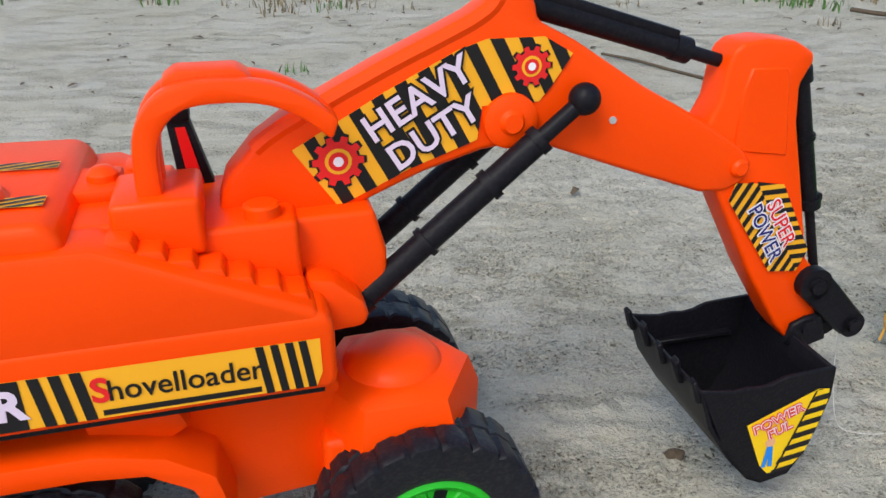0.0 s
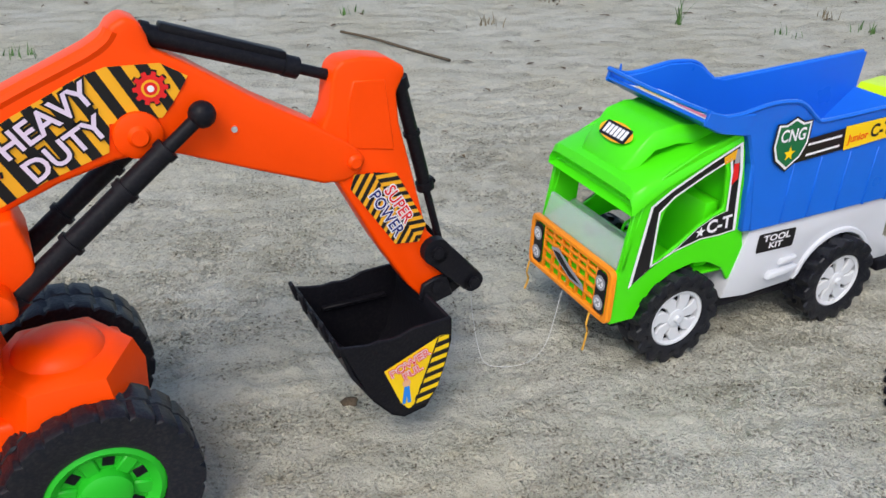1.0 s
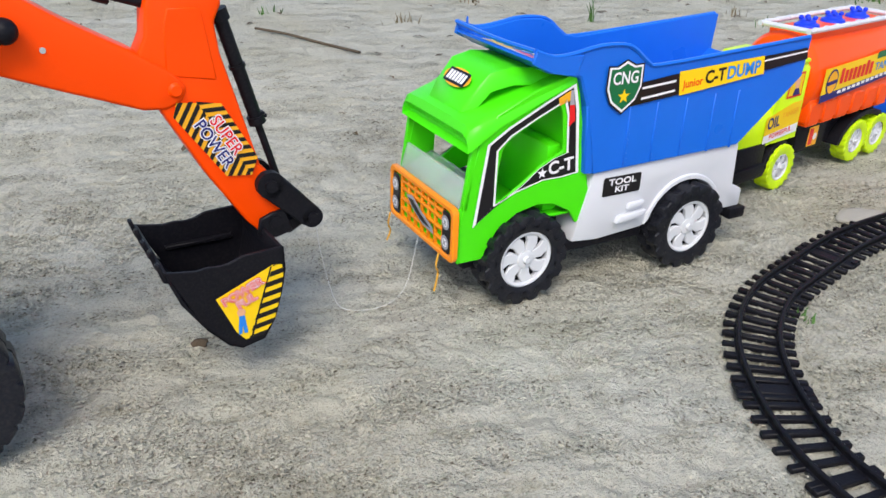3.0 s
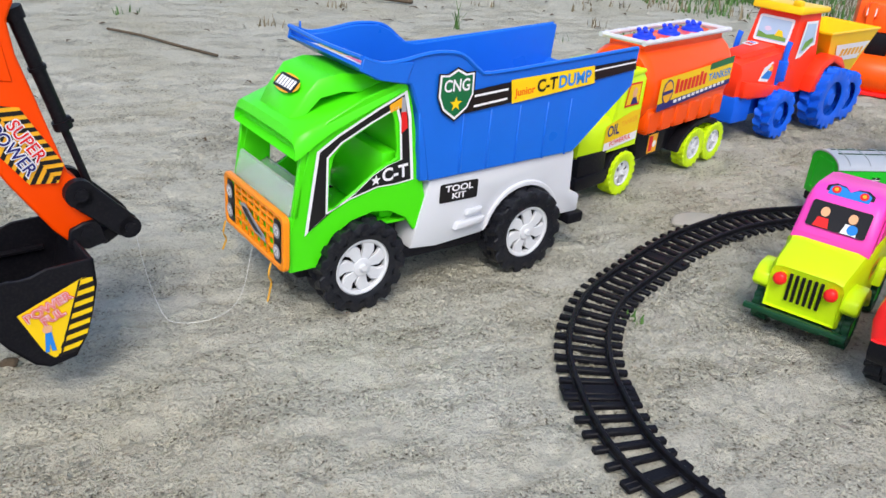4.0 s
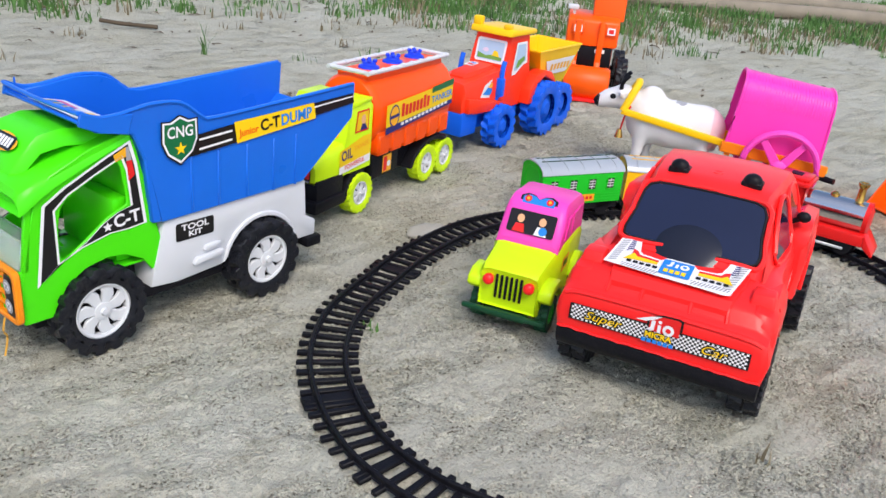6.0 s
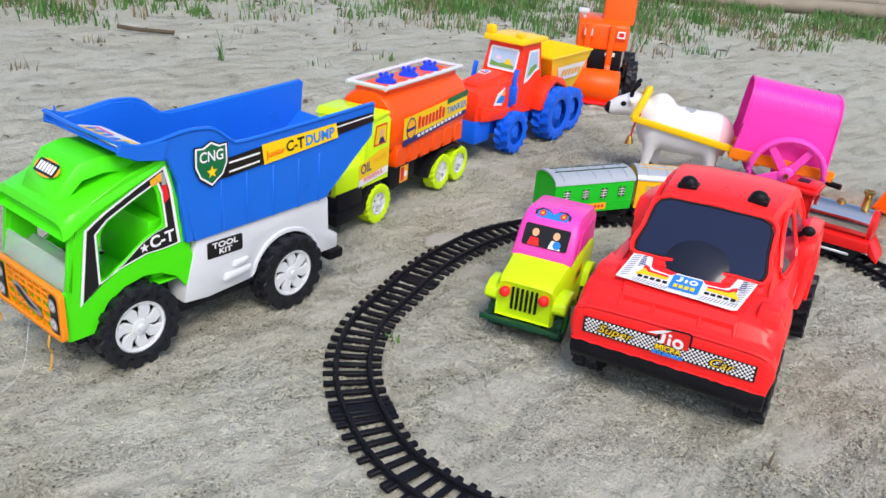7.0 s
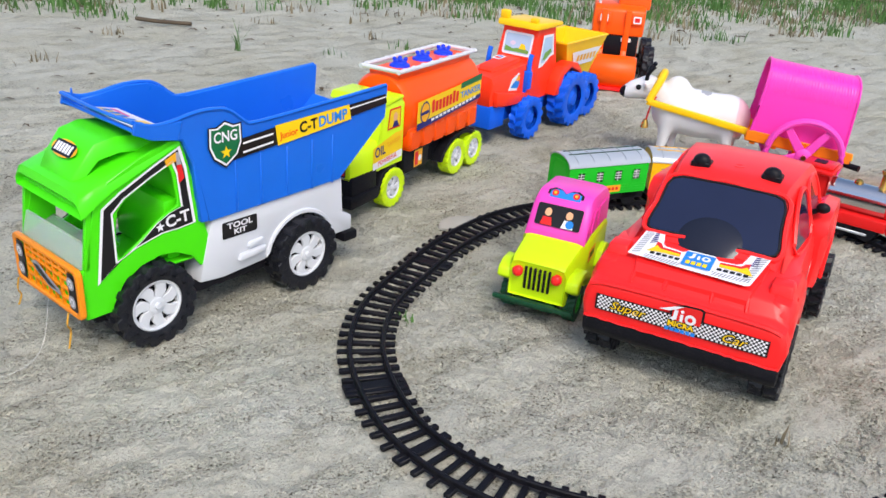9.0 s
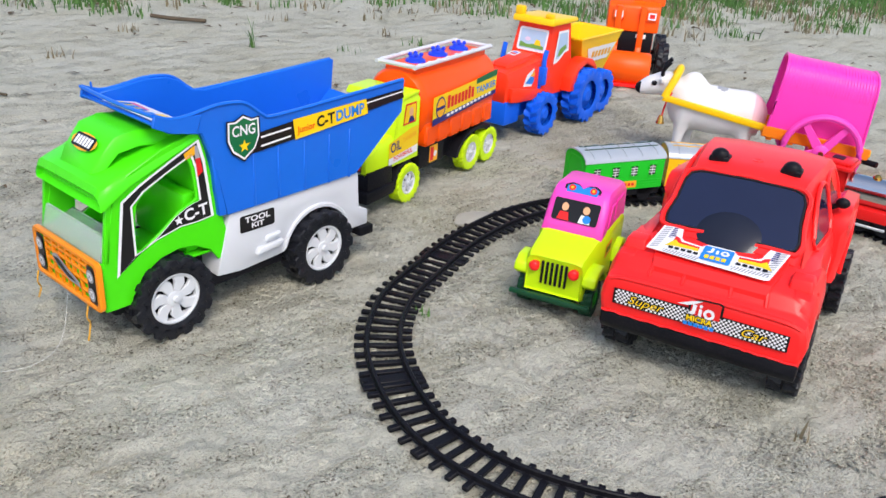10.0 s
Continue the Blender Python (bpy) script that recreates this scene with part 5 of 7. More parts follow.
    flat("crest_centre", [disc(0.048, 0.0375, 0.0045, 0.0055)], LOCO_RED, st, Matrix.Identity(4), 0.0005)
    flat("gilt_line", [rounded(-0.062 + 0.016 * k, -0.050 + 0.016 * k, 0.0205, 0.0265, 0.0025, 3) for k in range(7)], GOLD, lo, m2, 0.0003)
    for s in (-1, 1):
        part("side_rod", box(-0.050, 0.020, *sorted((s * 0.0185, s * 0.0200)), 0.0120, 0.0145, 0.0005, 1), SILVER, lo)
    rail_wheels(lo, (-0.048, -0.024, 0.0, 0.045))
    part("underframe", box(-0.060, 0.060, -0.010, 0.010, 0.010, 0.0185, 0.001, 1), BLACK, lo)


build_train()


# ---- the small jeep ----
def build_jeep():
    je = thing("toy_jeep", frame_at(0.742, 0.307, 0.87, 0.49), "small neon yellow toy jeep with pink top, on sandy ground", "toy jeep")
    hw = 0.0315

    def ring(x, z0, z1, w, k=0.9):
        return [(x, -w, z0), (x, -w, z1 - 0.006), (x, -w * k - 0.0005, z1 - 0.0015), (x, -w * k * 0.8, z1), (x, w * k * 0.8, z1), (x, w * k + 0.0005, z1 - 0.0015), (x, w, z1 - 0.006), (x, w, z0)]

    body = part("body", loft([ring(-0.0280, 0.0250, 0.0560, 0.0255), ring(-0.0300, 0.0240, 0.0600, 0.0270), ring(-0.0260, 0.0220, 0.0640, 0.0280), ring(0.0100, 0.0200, 0.0700, 0.0300), ring(0.0160, 0.0190, 0.0720, 0.0320), ring(0.0980, 0.0190, 0.0720, 0.0320), ring(0.1000, 0.0210, 0.0690, 0.0310)]), NEON, je)
    for s in (-1, 1):
        arch = [(-0.030, 0.040), (-0.028, 0.0480), (-0.018, 0.0530), (-0.002, 0.0530), (0.010, 0.0470), (0.018, 0.0360), (0.022, 0.0300), (0.014, 0.0300), (0.008, 0.0380), (-0.004, 0.0440), (-0.016, 0.0430), (-0.022, 0.0340)]
        part("fender", prism(arch, *sorted((s * 0.0265, s * 0.0400)), 0.0022, 2), NEON, body)
        part("rear_fender", prism([(0.060, 0.030), (0.066, 0.045), (0.080, 0.050), (0.094, 0.045), (0.099, 0.032), (0.092, 0.032), (0.086, 0.041), (0.074, 0.042), (0.067, 0.030)], *sorted((s * 0.030, s * 0.0385)), 0.0015, 2), NEON, body)
        lamp = part("headlamp", merged(moved(ball((0, 0, 0), 0.0052, 0.7, 1, 1), pose(-0.0325, s * 0.0190, 0.0500)), rod((-0.0325, s * 0.019, 0.05), (-0.027, s * 0.019, 0.05), 0.0042)), RED, je, "red round headlamp")
    for k in range(6):
        y = -0.0115 + k * 0.0046
        part("grille_slot", box(-0.0308, -0.0290, y - 0.0012, y + 0.0012, 0.0330, 0.0560, 0.0005, 1), BLACK, body)
    top = part("top", loft([[(x, -w, z0), (x, -w, z1 - 0.006), (x, -w * 0.92, z1 - 0.0015), (x, -w * 0.75, z1), (x, w * 0.75, z1), (x, w * 0.92, z1 - 0.0015), (x, w, z1 - 0.006), (x, w, z0)] for x, z0, z1, w in
                            ((0.0130, 0.0690, 0.0760, 0.0300), (0.0300, 0.0690, 0.1020, 0.0295), (0.0370, 0.0690, 0.1085, 0.0290), (0.0440, 0.0690, 0.1100, 0.0290), (0.0900, 0.0690, 0.1070, 0.0295), (0.0970, 0.0690, 0.1020, 0.0300), (0.0990, 0.0690, 0.0760, 0.0305))]), PINK, je, "pink plastic hard top")
    m = plane_from((0.0225, 0, 0.0890), (0, -1, 0), (0.50, 0, 0.86))
    ws = flat("windscreen_sticker", [rounded(-0.0225, 0.0225, -0.0105, 0.0110, 0.002)], ST_BLACK, top, m, 0.0030, "dark windscreen sticker with two plain figures")
    for x, c1, c2 in ((-0.011, ST_SKIN, ST_RED), (0.010, ST_SKIN, ST_WHITE)):
        flat("figure_print", [disc(x, 0.0030, 0.0034, 0.0040)], c1, ws, Matrix.Identity(4), 0.0034)
        flat("figure_print", [[(x - 0.006, -0.010), (x + 0.006, -0.010), (x + 0.004, -0.002), (x - 0.004, -0.002)]], c2, ws, Matrix.Identity(4), 0.0036)
    flat("figure_print", [disc(0.012, -0.0055, 0.0040)], ST_BLUE, ws, Matrix.Identity(4), 0.0038)
    m = plane_from((0.0375, 0, 0.1060), (0, -1, 0), (0.72, 0, 0.69))
    hump = [(-0.018, -0.006), (0.018, -0.006), (0.018, 0.003), (0.012, 0.0065), (0.005, 0.0055), (0.0, 0.0015), (-0.005, 0.0055), (-0.012, 0.0065), (-0.018, 0.003)]
    ls = flat("lamp_sticker", [hump], ST_BLACK, top, m, 0.0022, "blue and red lamp sticker")
    flat("lamp_print", [[(x * 0.86, y * 0.75) for x, y in hump]], ST_BLUE, ls, Matrix.Identity(4), 0.0026)
    for x in (-0.0105, 0.0105):
        flat("lamp_print", [disc(x, 0.0005, 0.0034)], ST_RED, ls, Matrix.Identity(4), 0.0030)
        flat("lamp_print", [disc(x, 0.0005, 0.0016)], ST_AMBER, ls, Matrix.Identity(4), 0.0033)
    for s in (-1, 1):
        ms = near_side(-0.0303) if s < 0 else pose(0, 0.0303, 0, 90, 0, 180) @ Matrix.Diagonal((-1, 1, 1, 1))
        part("side_window", moved(prism([(0.033, 0.076), (0.052, 0.076), (0.052, 0.096), (0.040, 0.096)], -0.0006, 0.0006), pose(0, s * 0.0302, 0)), MAGENTA, top)
        part("side_window", moved(prism([(0.058, 0.076), (0.090, 0.076), (0.088, 0.096), (0.058, 0.096)], -0.0006, 0.0006), pose(0, s * 0.0302, 0)), MAGENTA, top)
    st = flat("door_print", [rounded(0.028, 0.052, 0.046, 0.060, 0.002)], ST_AMBER, body, near_side(-0.0322), 0.0003, "small amber door sticker")
    flat("door_print_mark", [rounded(0.032, 0.048, 0.050, 0.056, 0.001)], ST_BLACK, st, Matrix.Identity(4), 0.0005)
    part("bumper", merged(box(-0.0400, -0.0350, -0.0390, 0.0390, 0.0200, 0.0245, 0.0012), box(-0.036, 0.105, -0.020, 0.020, 0.0165, 0.0215, 0.0012), box(0.1000, 0.1060, -0.036, 0.036, 0.0185, 0.0250, 0.0012)), DARK_GREEN, je, "dark green plastic bumper frame")
    tyre = finish(tyre_bm(0.0180, 0.0115, 16, 0.05, 0.55, 1, 0.35), "wheel", DARK_GREEN)
    hub = finish(lathe([(-0.003, 0.0102), (-0.005, 0.0100), (-0.0055, 0.007), (-0.004, 0.005), (-0.0055, 0.003), (-0.0055, 0.0)], 20), "hub", GREEN_HUB)
    for x in (-0.004, 0.080):
        for s in (-1, 1):
            add_wheel(je, [("wheel", tyre), ("hub", hub)], x, s * 0.0310, 0.0177, s > 0)


build_jeep()


# ---- the red car ----
def build_red_car():
    car = thing("toy_car", frame_at(0.7742, 0.1630, 0.9026, 0.4305) @ pose(-0.04, 0, 0.0012, -1.2, 0, -1.6) @ pose(0.04, 0, 0), "large red plastic toy car with tinted windscreen, on sandy ground", "toy car")

    def ring(x, zb, zt, wb, wm, wt, crown=0.002):
        zm = zb + (zt - zb) * 0.42
        return [(x, -wb, zb), (x, -wm, zm), (x, -wm * 0.985, zt - 0.012), (x, -(wt + wm) / 2, zt - 0.004), (x, -wt * 0.93, zt), (x, -wt * 0.4, zt + crown), (x, wt * 0.4, zt + crown), (x, wt * 0.93, zt), (x, (wt + wm) / 2, zt - 0.004),
                (x, wm * 0.985, zt - 0.012), (x, wm, zm), (x, wb, zb)]

    # the nose steps back above the band, then the bonnet rises to the windscreen
    lower = loft([ring(-0.0452, 0.0520, 0.0790, 0.0755, 0.0775, 0.0720, 0.0005), ring(-0.0445, 0.0500, 0.0825, 0.0785, 0.0805, 0.0740, 0.0005), ring(-0.0425, 0.0485, 0.0848, 0.0800, 0.0825, 0.0750, 0.0005),
                  ring(-0.0355, 0.0480, 0.0862, 0.0805, 0.0835, 0.0745, 0.0005), ring(-0.0325, 0.0480, 0.0885, 0.0800, 0.0830, 0.0725, 0.001), ring(-0.0285, 0.0490, 0.0960, 0.0800, 0.0830, 0.0690, 0.0015), ring(-0.0240, 0.0500, 0.0992, 0.0800, 0.0830, 0.0670, 0.002),
                  ring(-0.0100, 0.0560, 0.1020, 0.0795, 0.0825, 0.0660), ring(0.0100, 0.0600, 0.1060, 0.0790, 0.0815, 0.0660), ring(0.0300, 0.0560, 0.1080, 0.0760, 0.0790, 0.0690),
                  ring(0.0480, 0.0440, 0.1090, 0.0730, 0.0760, 0.0690), ring(0.0900, 0.0420, 0.1090, 0.0720, 0.0750, 0.0690), ring(0.1180, 0.0440, 0.1090, 0.0730, 0.0760, 0.0700), ring(0.1320, 0.0500, 0.1090, 0.0740, 0.0780, 0.0710),
                  ring(0.2150, 0.0560, 0.1080, 0.0760, 0.0800, 0.0710), ring(0.2350, 0.0540, 0.1030, 0.0740, 0.0780, 0.0690), ring(0.2400, 0.0560, 0.0960, 0.0720, 0.0740, 0.0660)])
    body = part("body", lower, RED, car, "glossy red moulded car body")
    for s in (-1, 1):
        # front wing, lamp pod, door panel and rear haunch
        part("front_wing", loft([[(x, s * y, z) for y, z in ((0.058, z1 - 0.012), (0.0595, z1 - 0.002), (0.0640, z1 + 0.0015), (0.0760, z1), (0.0800, z1 - 0.006), (0.0822, z1 - 0.020), (0.0822, z0), (0.0770, z0))] for x, z0, z1 in
                                 ((-0.0310, 0.0560, 0.0890), (-0.0260, 0.0590, 0.0970), (-0.0120, 0.0690, 0.1010), (0.0100, 0.0720, 0.1035), (0.0290, 0.0660, 0.1035), (0.0400, 0.0560, 0.1000), (0.0430, 0.0520, 0.0960))]), RED, body)
        part("lamp_pod", bevelled(loft([[(x, s * y, z) for y, z in ((0.0570, 0.096), (0.0585, z1), (0.0745, z1), (0.0770, 0.096))] for x, z1 in ((-0.0180, 0.1000), (-0.0150, 0.1085), (-0.0010, 0.1095), (0.0040, 0.1030))]), 0.0016, 2), RED, body)
        part("haunch", loft([[(x, s * y, z) for y, z in ((0.066, z1 - 0.022), (0.0665, z1 - 0.004), (0.0720, z1), (0.0830, z1 - 0.002), (w, z1 - 0.010), (w + 0.0010, z1 - 0.030), (w - 0.001, z0), (0.070, z0))] for x, z0, z1, w in
                             ((0.1170, 0.0560, 0.1130, 0.0790), (0.1230, 0.0540, 0.1230, 0.0830), (0.1320, 0.0560, 0.1270, 0.0845), (0.1480, 0.0680, 0.1260, 0.0850), (0.1700, 0.0750, 0.1240, 0.0850), (0.1950, 0.0750, 0.1210, 0.0850), (0.2180, 0.0640, 0.1160, 0.0840), (0.2330, 0.0560, 0.1080, 0.0810), (0.2380, 0.0560, 0.1000, 0.0760))]), RED, body)
        part("haunch_groove", tube([(0.1360, s * 0.0855, 0.0600), (0.1400, s * 0.0857, 0.0800), (0.1460, s * 0.0860, 0.1000), (0.1580, s * 0.0840, 0.1160)], 0.0018, 6, 4), RED, body)
        part("sill", box(0.0420, 0.1300, *sorted((s * 0.0700, s * 0.0780)), 0.0420, 0.0540, 0.002, 2), RED, body)
    for y in (-0.0440, -0.0180, 0.0180, 0.0440):
        part("bonnet_crease", tube([(-0.0345, y * 1.06, 0.0866), (-0.0290, y * 1.03, 0.0958), (-0.0240, y, 0.1000), (-0.0150, y * 0.98, 0.1022)], 0.0017, 6, 4), RED, body)
    part("bonnet_panel", loft([[(x, y, z) for y, z in ((-w, z1 - 0.006), (-w * 0.96, z1), (w * 0.96, z1), (w, z1 - 0.006))] for x, w, z1 in ((-0.0315, 0.0470, 0.0955), (-0.0262, 0.0490, 0.1018), (-0.0050, 0.0520, 0.1058), (0.0200, 0.0540, 0.1112))]), RED, body)

    part("nose_lip", tube([(-0.0430, -0.0760, 0.0800), (-0.0440, -0.0600, 0.0838), (-0.0440, 0, 0.0846), (-0.0440, 0.0600, 0.0838), (-0.0430, 0.0760, 0.0800)], 0.0022, 6, 6), RED, body)
    rng = random.Random(8)
    part("skirt_edge", tube([(-0.0455 + rng.uniform(-0.0003, 0.0003), -0.0790 + 0.00395 * k, 0.0512 + rng.uniform(-0.0006, 0.0006)) for k in range(41)], 0.0010, 5, 1), RED, body)

    def cabin_ring(x, zt, wb, wt):
        return [(x, -wb, 0.104), (x, -(wb * 0.35 + wt * 0.65), 0.104 + (zt - 0.104) * 0.6), (x, -wt, zt - 0.006), (x, -wt * 0.93, zt - 0.001), (x, -wt * 0.45, zt + 0.0018), (x, wt * 0.45, zt + 0.0018), (x, wt * 0.93, zt - 0.001), (x, wt, zt - 0.006), (x, (wb * 0.35 + wt * 0.65), 0.104 + (zt - 0.104) * 0.6), (x, wb, 0.104)]

    cabin = part("cabin", loft([cabin_ring(0.0120, 0.1085, 0.0640, 0.0600), cabin_ring(0.0640, 0.1535, 0.0680, 0.0500), cabin_ring(0.0720, 0.1580, 0.0690, 0.0500), cabin_ring(0.0850, 0.1605, 0.0695, 0.0520), cabin_ring(0.1300, 0.1615, 0.0705, 0.0560), cabin_ring(0.1600, 0.1600, 0.0710, 0.0575), cabin_ring(0.1700, 0.1560, 0.0710, 0.0585), cabin_ring(0.1900, 0.1120, 0.0710, 0.0650)]), RED, car)
    part("roof_dimple", moved(lathe([(0.0, 0.0050), (0.0012, 0.0042), (0.0006, 0.0022), (0.0002, 0.0)], 18, "Z"), pose(0.0960, 0.0, 0.1620)), RED, cabin)
    m = plane_from((0.0400, 0, 0.1315), (0, -1, 0), (0.049, 0, 0.0450))
    ws = [(-0.0540, -0.0250), (-0.030, -0.0265), (0.0300, -0.0265), (0.0540, -0.0250), (0.0520, 0.0000), (0.0475, 0.0275), (0.020, 0.0315), (-0.020, 0.0315), (-0.0475, 0.0275), (-0.0520, 0.0000)]
    bm = bmesh.new()
    f = bm.faces.new([bm.verts.new((x, y, 0.0008)) for x, y in ws])
    r = bmesh.ops.extrude_face_region(bm, geom=[f])
    for v in r["geom"]:
        if isinstance(v, bmesh.types.BMVert):
            v.co.z = 0.0030
    part("windscreen", bm, DARK_GLASS, cabin, "dark blue-black tinted windscreen", m)
    part("windscreen_seal", tube([(x * 0.985, y * 0.975, 0.0030) for x, y in ws], 0.0011, 6, 3, True), ST_BLACK, cabin, "", m)
    # ragged moulded lip round the glass
    rng = random.Random(5)
    lip = smooth_line([(x * 1.045, y * 1.05, 0.0022) for x, y in ws], 5, True)
    part("windscreen_edge", tube([(p.x + rng.uniform(-0.0004, 0.0004), p.y + rng.uniform(-0.0005, 0.0005), p.z + rng.uniform(-0.0006, 0.0006)) for p in lip], 0.0024, 6, 1, True), RED, cabin, "", m)
    part("engine_dome", ball((0, -0.0250, 0.0000), 0.0270, 1.15, 0.95, 0.22, 32, 16), DOME, cabin, "dark rounded dome at the windscreen foot", m)
    for s in (-1, 1):
        part("roof_lamp", merged(ball((0.0840, s * 0.0305, 0.1640), 0.0080, 0.85, 1, 0.9), box(0.0780, 0.0930, s * 0.0305 - 0.0085, s * 0.0305 + 0.0085, 0.1590, 0.1645, 0.001, 1)), BLACK, cabin, "black domed roof lamp")
        if s < 0:
            part("mirror", merged(ball((0.1180, s * 0.0745, 0.1330), 0.0060, 0.7, 1, 0.8), rod((0.1200, s * 0.062, 0.1240), (0.1180, s * 0.0730, 0.1320), 0.0024)), BLACK, car)

        def wall_y(x, z):
            k = (z - 0.104) / (0.156 - 0.104)
            return 0.0705 + (0.0555 - 0.0705) * min(1, k * 1.08) - 0.075 * max(0.0, 0.110 - x)

        for pts in ([(0.0480, 0.112), (0.1060, 0.111), (0.1080, 0.149), (0.0790, 0.149)], [(0.1180, 0.116), (0.1720, 0.117), (0.1620, 0.149), (0.1180, 0.150)]):
            bm = bmesh.new()
            f = bm.faces.new([bm.verts.new((x, s * (wall_y(x, z) + 0.0010), z)) for x, z in pts])
            r = bmesh.ops.extrude_face_region(bm, geom=[f])
            for v in r["geom"]:
                if isinstance(v, bmesh.types.BMVert):
                    v.co.y += s * 0.0008
            part("side_window", bm, DARK_GLASS, cabin)
            part("window_trim", tube([(x, s * (wall_y(x, z) + 0.0018), z) for x, z in pts], 0.0020, 6, 4, True), RED, cabin)
    # nose sticker
    m = plane_from((-0.0452, 0, 0.0675), (0, -1, 0), (0.02, 0, 1))
    band = [(-0.0700, -0.0072), (0.0700, -0.0072), (0.0700, 0.0068), (0.0200, 0.0072), (-0.0200, 0.0072), (-0.0700, 0.0068)]
    st = flat("nose_sticker", [band], ST_BLACK, body, m, 0.0016, "black and white chequered nose band with red panel")
    sq = []
    for i in range(76):
        for j in range(7):
            if (i + j) % 2:
                x, y = -0.0684 + i * 0.0018, -0.0062 + j * 0.00178
                sq.append([(x, y), (x + 0.0018, y), (x + 0.0018, y + 0.00178), (x, y + 0.00178)])
    tagged(flat("chequer", sq, ST_WHITE, st, Matrix.Identity(4), 0.0019), kind="stuff")
    for words, x in (("Super", -0.043), ("Car", 0.043)):
        lettering(words, ST_BLACK, st, Matrix.Identity(4), x, -0.0005, 0.0070, 0, 0.09, 1.25, 0.0021, 0.35)
        lettering(words, ST_YELLOW, st, Matrix.Identity(4), x, -0.0005, 0.0070, 0, 0.0, 1.25, 0.0024, 0.35)
    pn = flat("black_panel", [[(-0.0080, 0.0060), (0.0190, 0.0060), (0.0190, 0.0170), (0.0160, 0.0185), (0.0030, 0.0180), (-0.0080, 0.0130)]], ST_BLACK, st, Matrix.Identity(4), 0.0027)
    flat("red_panel_centre", [[(-0.0060, 0.0030), (0.0172, 0.0030), (0.0172, 0.0160), (0.0150, 0.0170), (0.0035, 0.0165), (-0.0060, 0.0120)]], ST_RED, pn, Matrix.Identity(4), 0.0030)
    flat("logo_bar", [[(-0.0080, 0.0040), (-0.0050, 0.0028), (-0.0020, 0.0040), (-0.0015, 0.0120), (-0.0045, 0.0120), (-0.0050, 0.0060)], rounded(0.0005, 0.0030, 0.0030, 0.0095, 0.0005, 2), disc(0.0018, 0.0118, 0.0014), disc(0.0088, 0.0066, 0.0044)], ST_WHITE, pn, Matrix.Identity(4), 0.0033)
    flat("logo_bar", [disc(0.0088, 0.0066, 0.0020)], ST_RED, pn, Matrix.Identity(4), 0.0036)
    flat("torn_flap", [[(-0.0170, 0.0098), (-0.0050, 0.0150), (0.0030, 0.0168), (-0.0030, 0.0128), (-0.0090, 0.0102)]], ST_WHITE, pn, Matrix.Identity(4), 0.0037)
    lettering("MICRA", ST_BLACK, pn, Matrix.Identity(4), 0.002, -0.0005, 0.0046, 0, 0.10, 1.05, 0.0032)
    lettering("MICRA", ST_YELLOW, pn, Matrix.Identity(4), 0.002, -0.0005, 0.0046, 0, 0.03, 1.05, 0.0034)
    flat("bar", [rounded(-0.010 + 0.0042 * k, -0.0066 + 0.0042 * k, -0.0070, -0.0038, 0.0004, 2) for k in range(6)], ST_BLUE, pn, Matrix.Identity(4), 0.0034)
    # bonnet sticker: a U whose arms run up beside the dome, stuck on a little askew
    m = plane_from((0.0020, 0, 0.1062), (0, -1, 0), (0.97, 0, 0.20))
    base = [[(-0.0560, -0.0240), (-0.0520, 0.0200), (-0.0370, 0.0190), (-0.0330, 0.0010)], [(-0.0560, -0.0240), (-0.0330, 0.0010), (-0.0300, -0.0020), (-0.0150, -0.0040), (-0.0150, -0.0265)],
            [(-0.0150, -0.0265), (-0.0150, -0.0040), (-0.0110, 0.0010), (0.0100, 0.0010), (0.0140, -0.0040), (0.0140, -0.0275)], [(0.0140, -0.0275), (0.0140, -0.0040), (0.0280, -0.0030), (0.0320, 0.0000), (0.0440, -0.0270), (0.0400, -0.0290)],
            [(0.0440, -0.0270), (0.0320, 0.0000), (0.0360, 0.0180), (0.0520, 0.0190)]]
    st = flat("bonnet_sticker", base, ST_WHITE, body, m, 0.0052, "white U-shaped bonnet sticker with chequers and yellow marks")
    for s, top, low in ((-1, 0.0505, 0.0535), (1, 0.0500, 0.0425)):
        tagged(flat("chequer", stripes([(s * low, -0.022), (s * (low - 0.0060), -0.020), (s * (top - 0.0060), 0.0175), (s * top, 0.0175)], 25, 0.0030, 0.0015), ST_GREY, st, Matrix.Identity(4), 0.0055), kind="stuff")
        flat("bar", stripes([(s * 0.0440, -0.003), (s * 0.0385, 0.000), (s * 0.0405, 0.0160), (s * 0.0435, 0.0160)], 8, 0.0030, 0.0017), ST_NAVY, st, Matrix.Identity(4), 0.0055)
        flat("red_field", [[(s * 0.0385, -0.0120), (s * 0.0385, 0.0020), (s * 0.0345, 0.0000), (s * 0.0320, -0.0045), (s * 0.0160, -0.0060), (s * 0.0160, -0.0120)]], ST_RED, st, Matrix.Identity(4), 0.0055)
        flat("yellow_mark", [[(s * 0.0430, -0.0150), (s * 0.0370, -0.0040), (s * 0.0330, -0.0080), (s * 0.0160, -0.0090), (s * 0.0160, -0.0125), (s * 0.0340, -0.0130)]], ST_YELLOW, st, Matrix.Identity(4), 0.0058)
        flat("bar", [rounded(s * 0.0275 - 0.0120 + 0.0052 * k, s * 0.0275 - 0.0082 + 0.0052 * k, -0.0180, -0.0145, 0.0006, 2) for k in range(5)], ST_BLACK, st, Matrix.Identity(4), 0.0058)
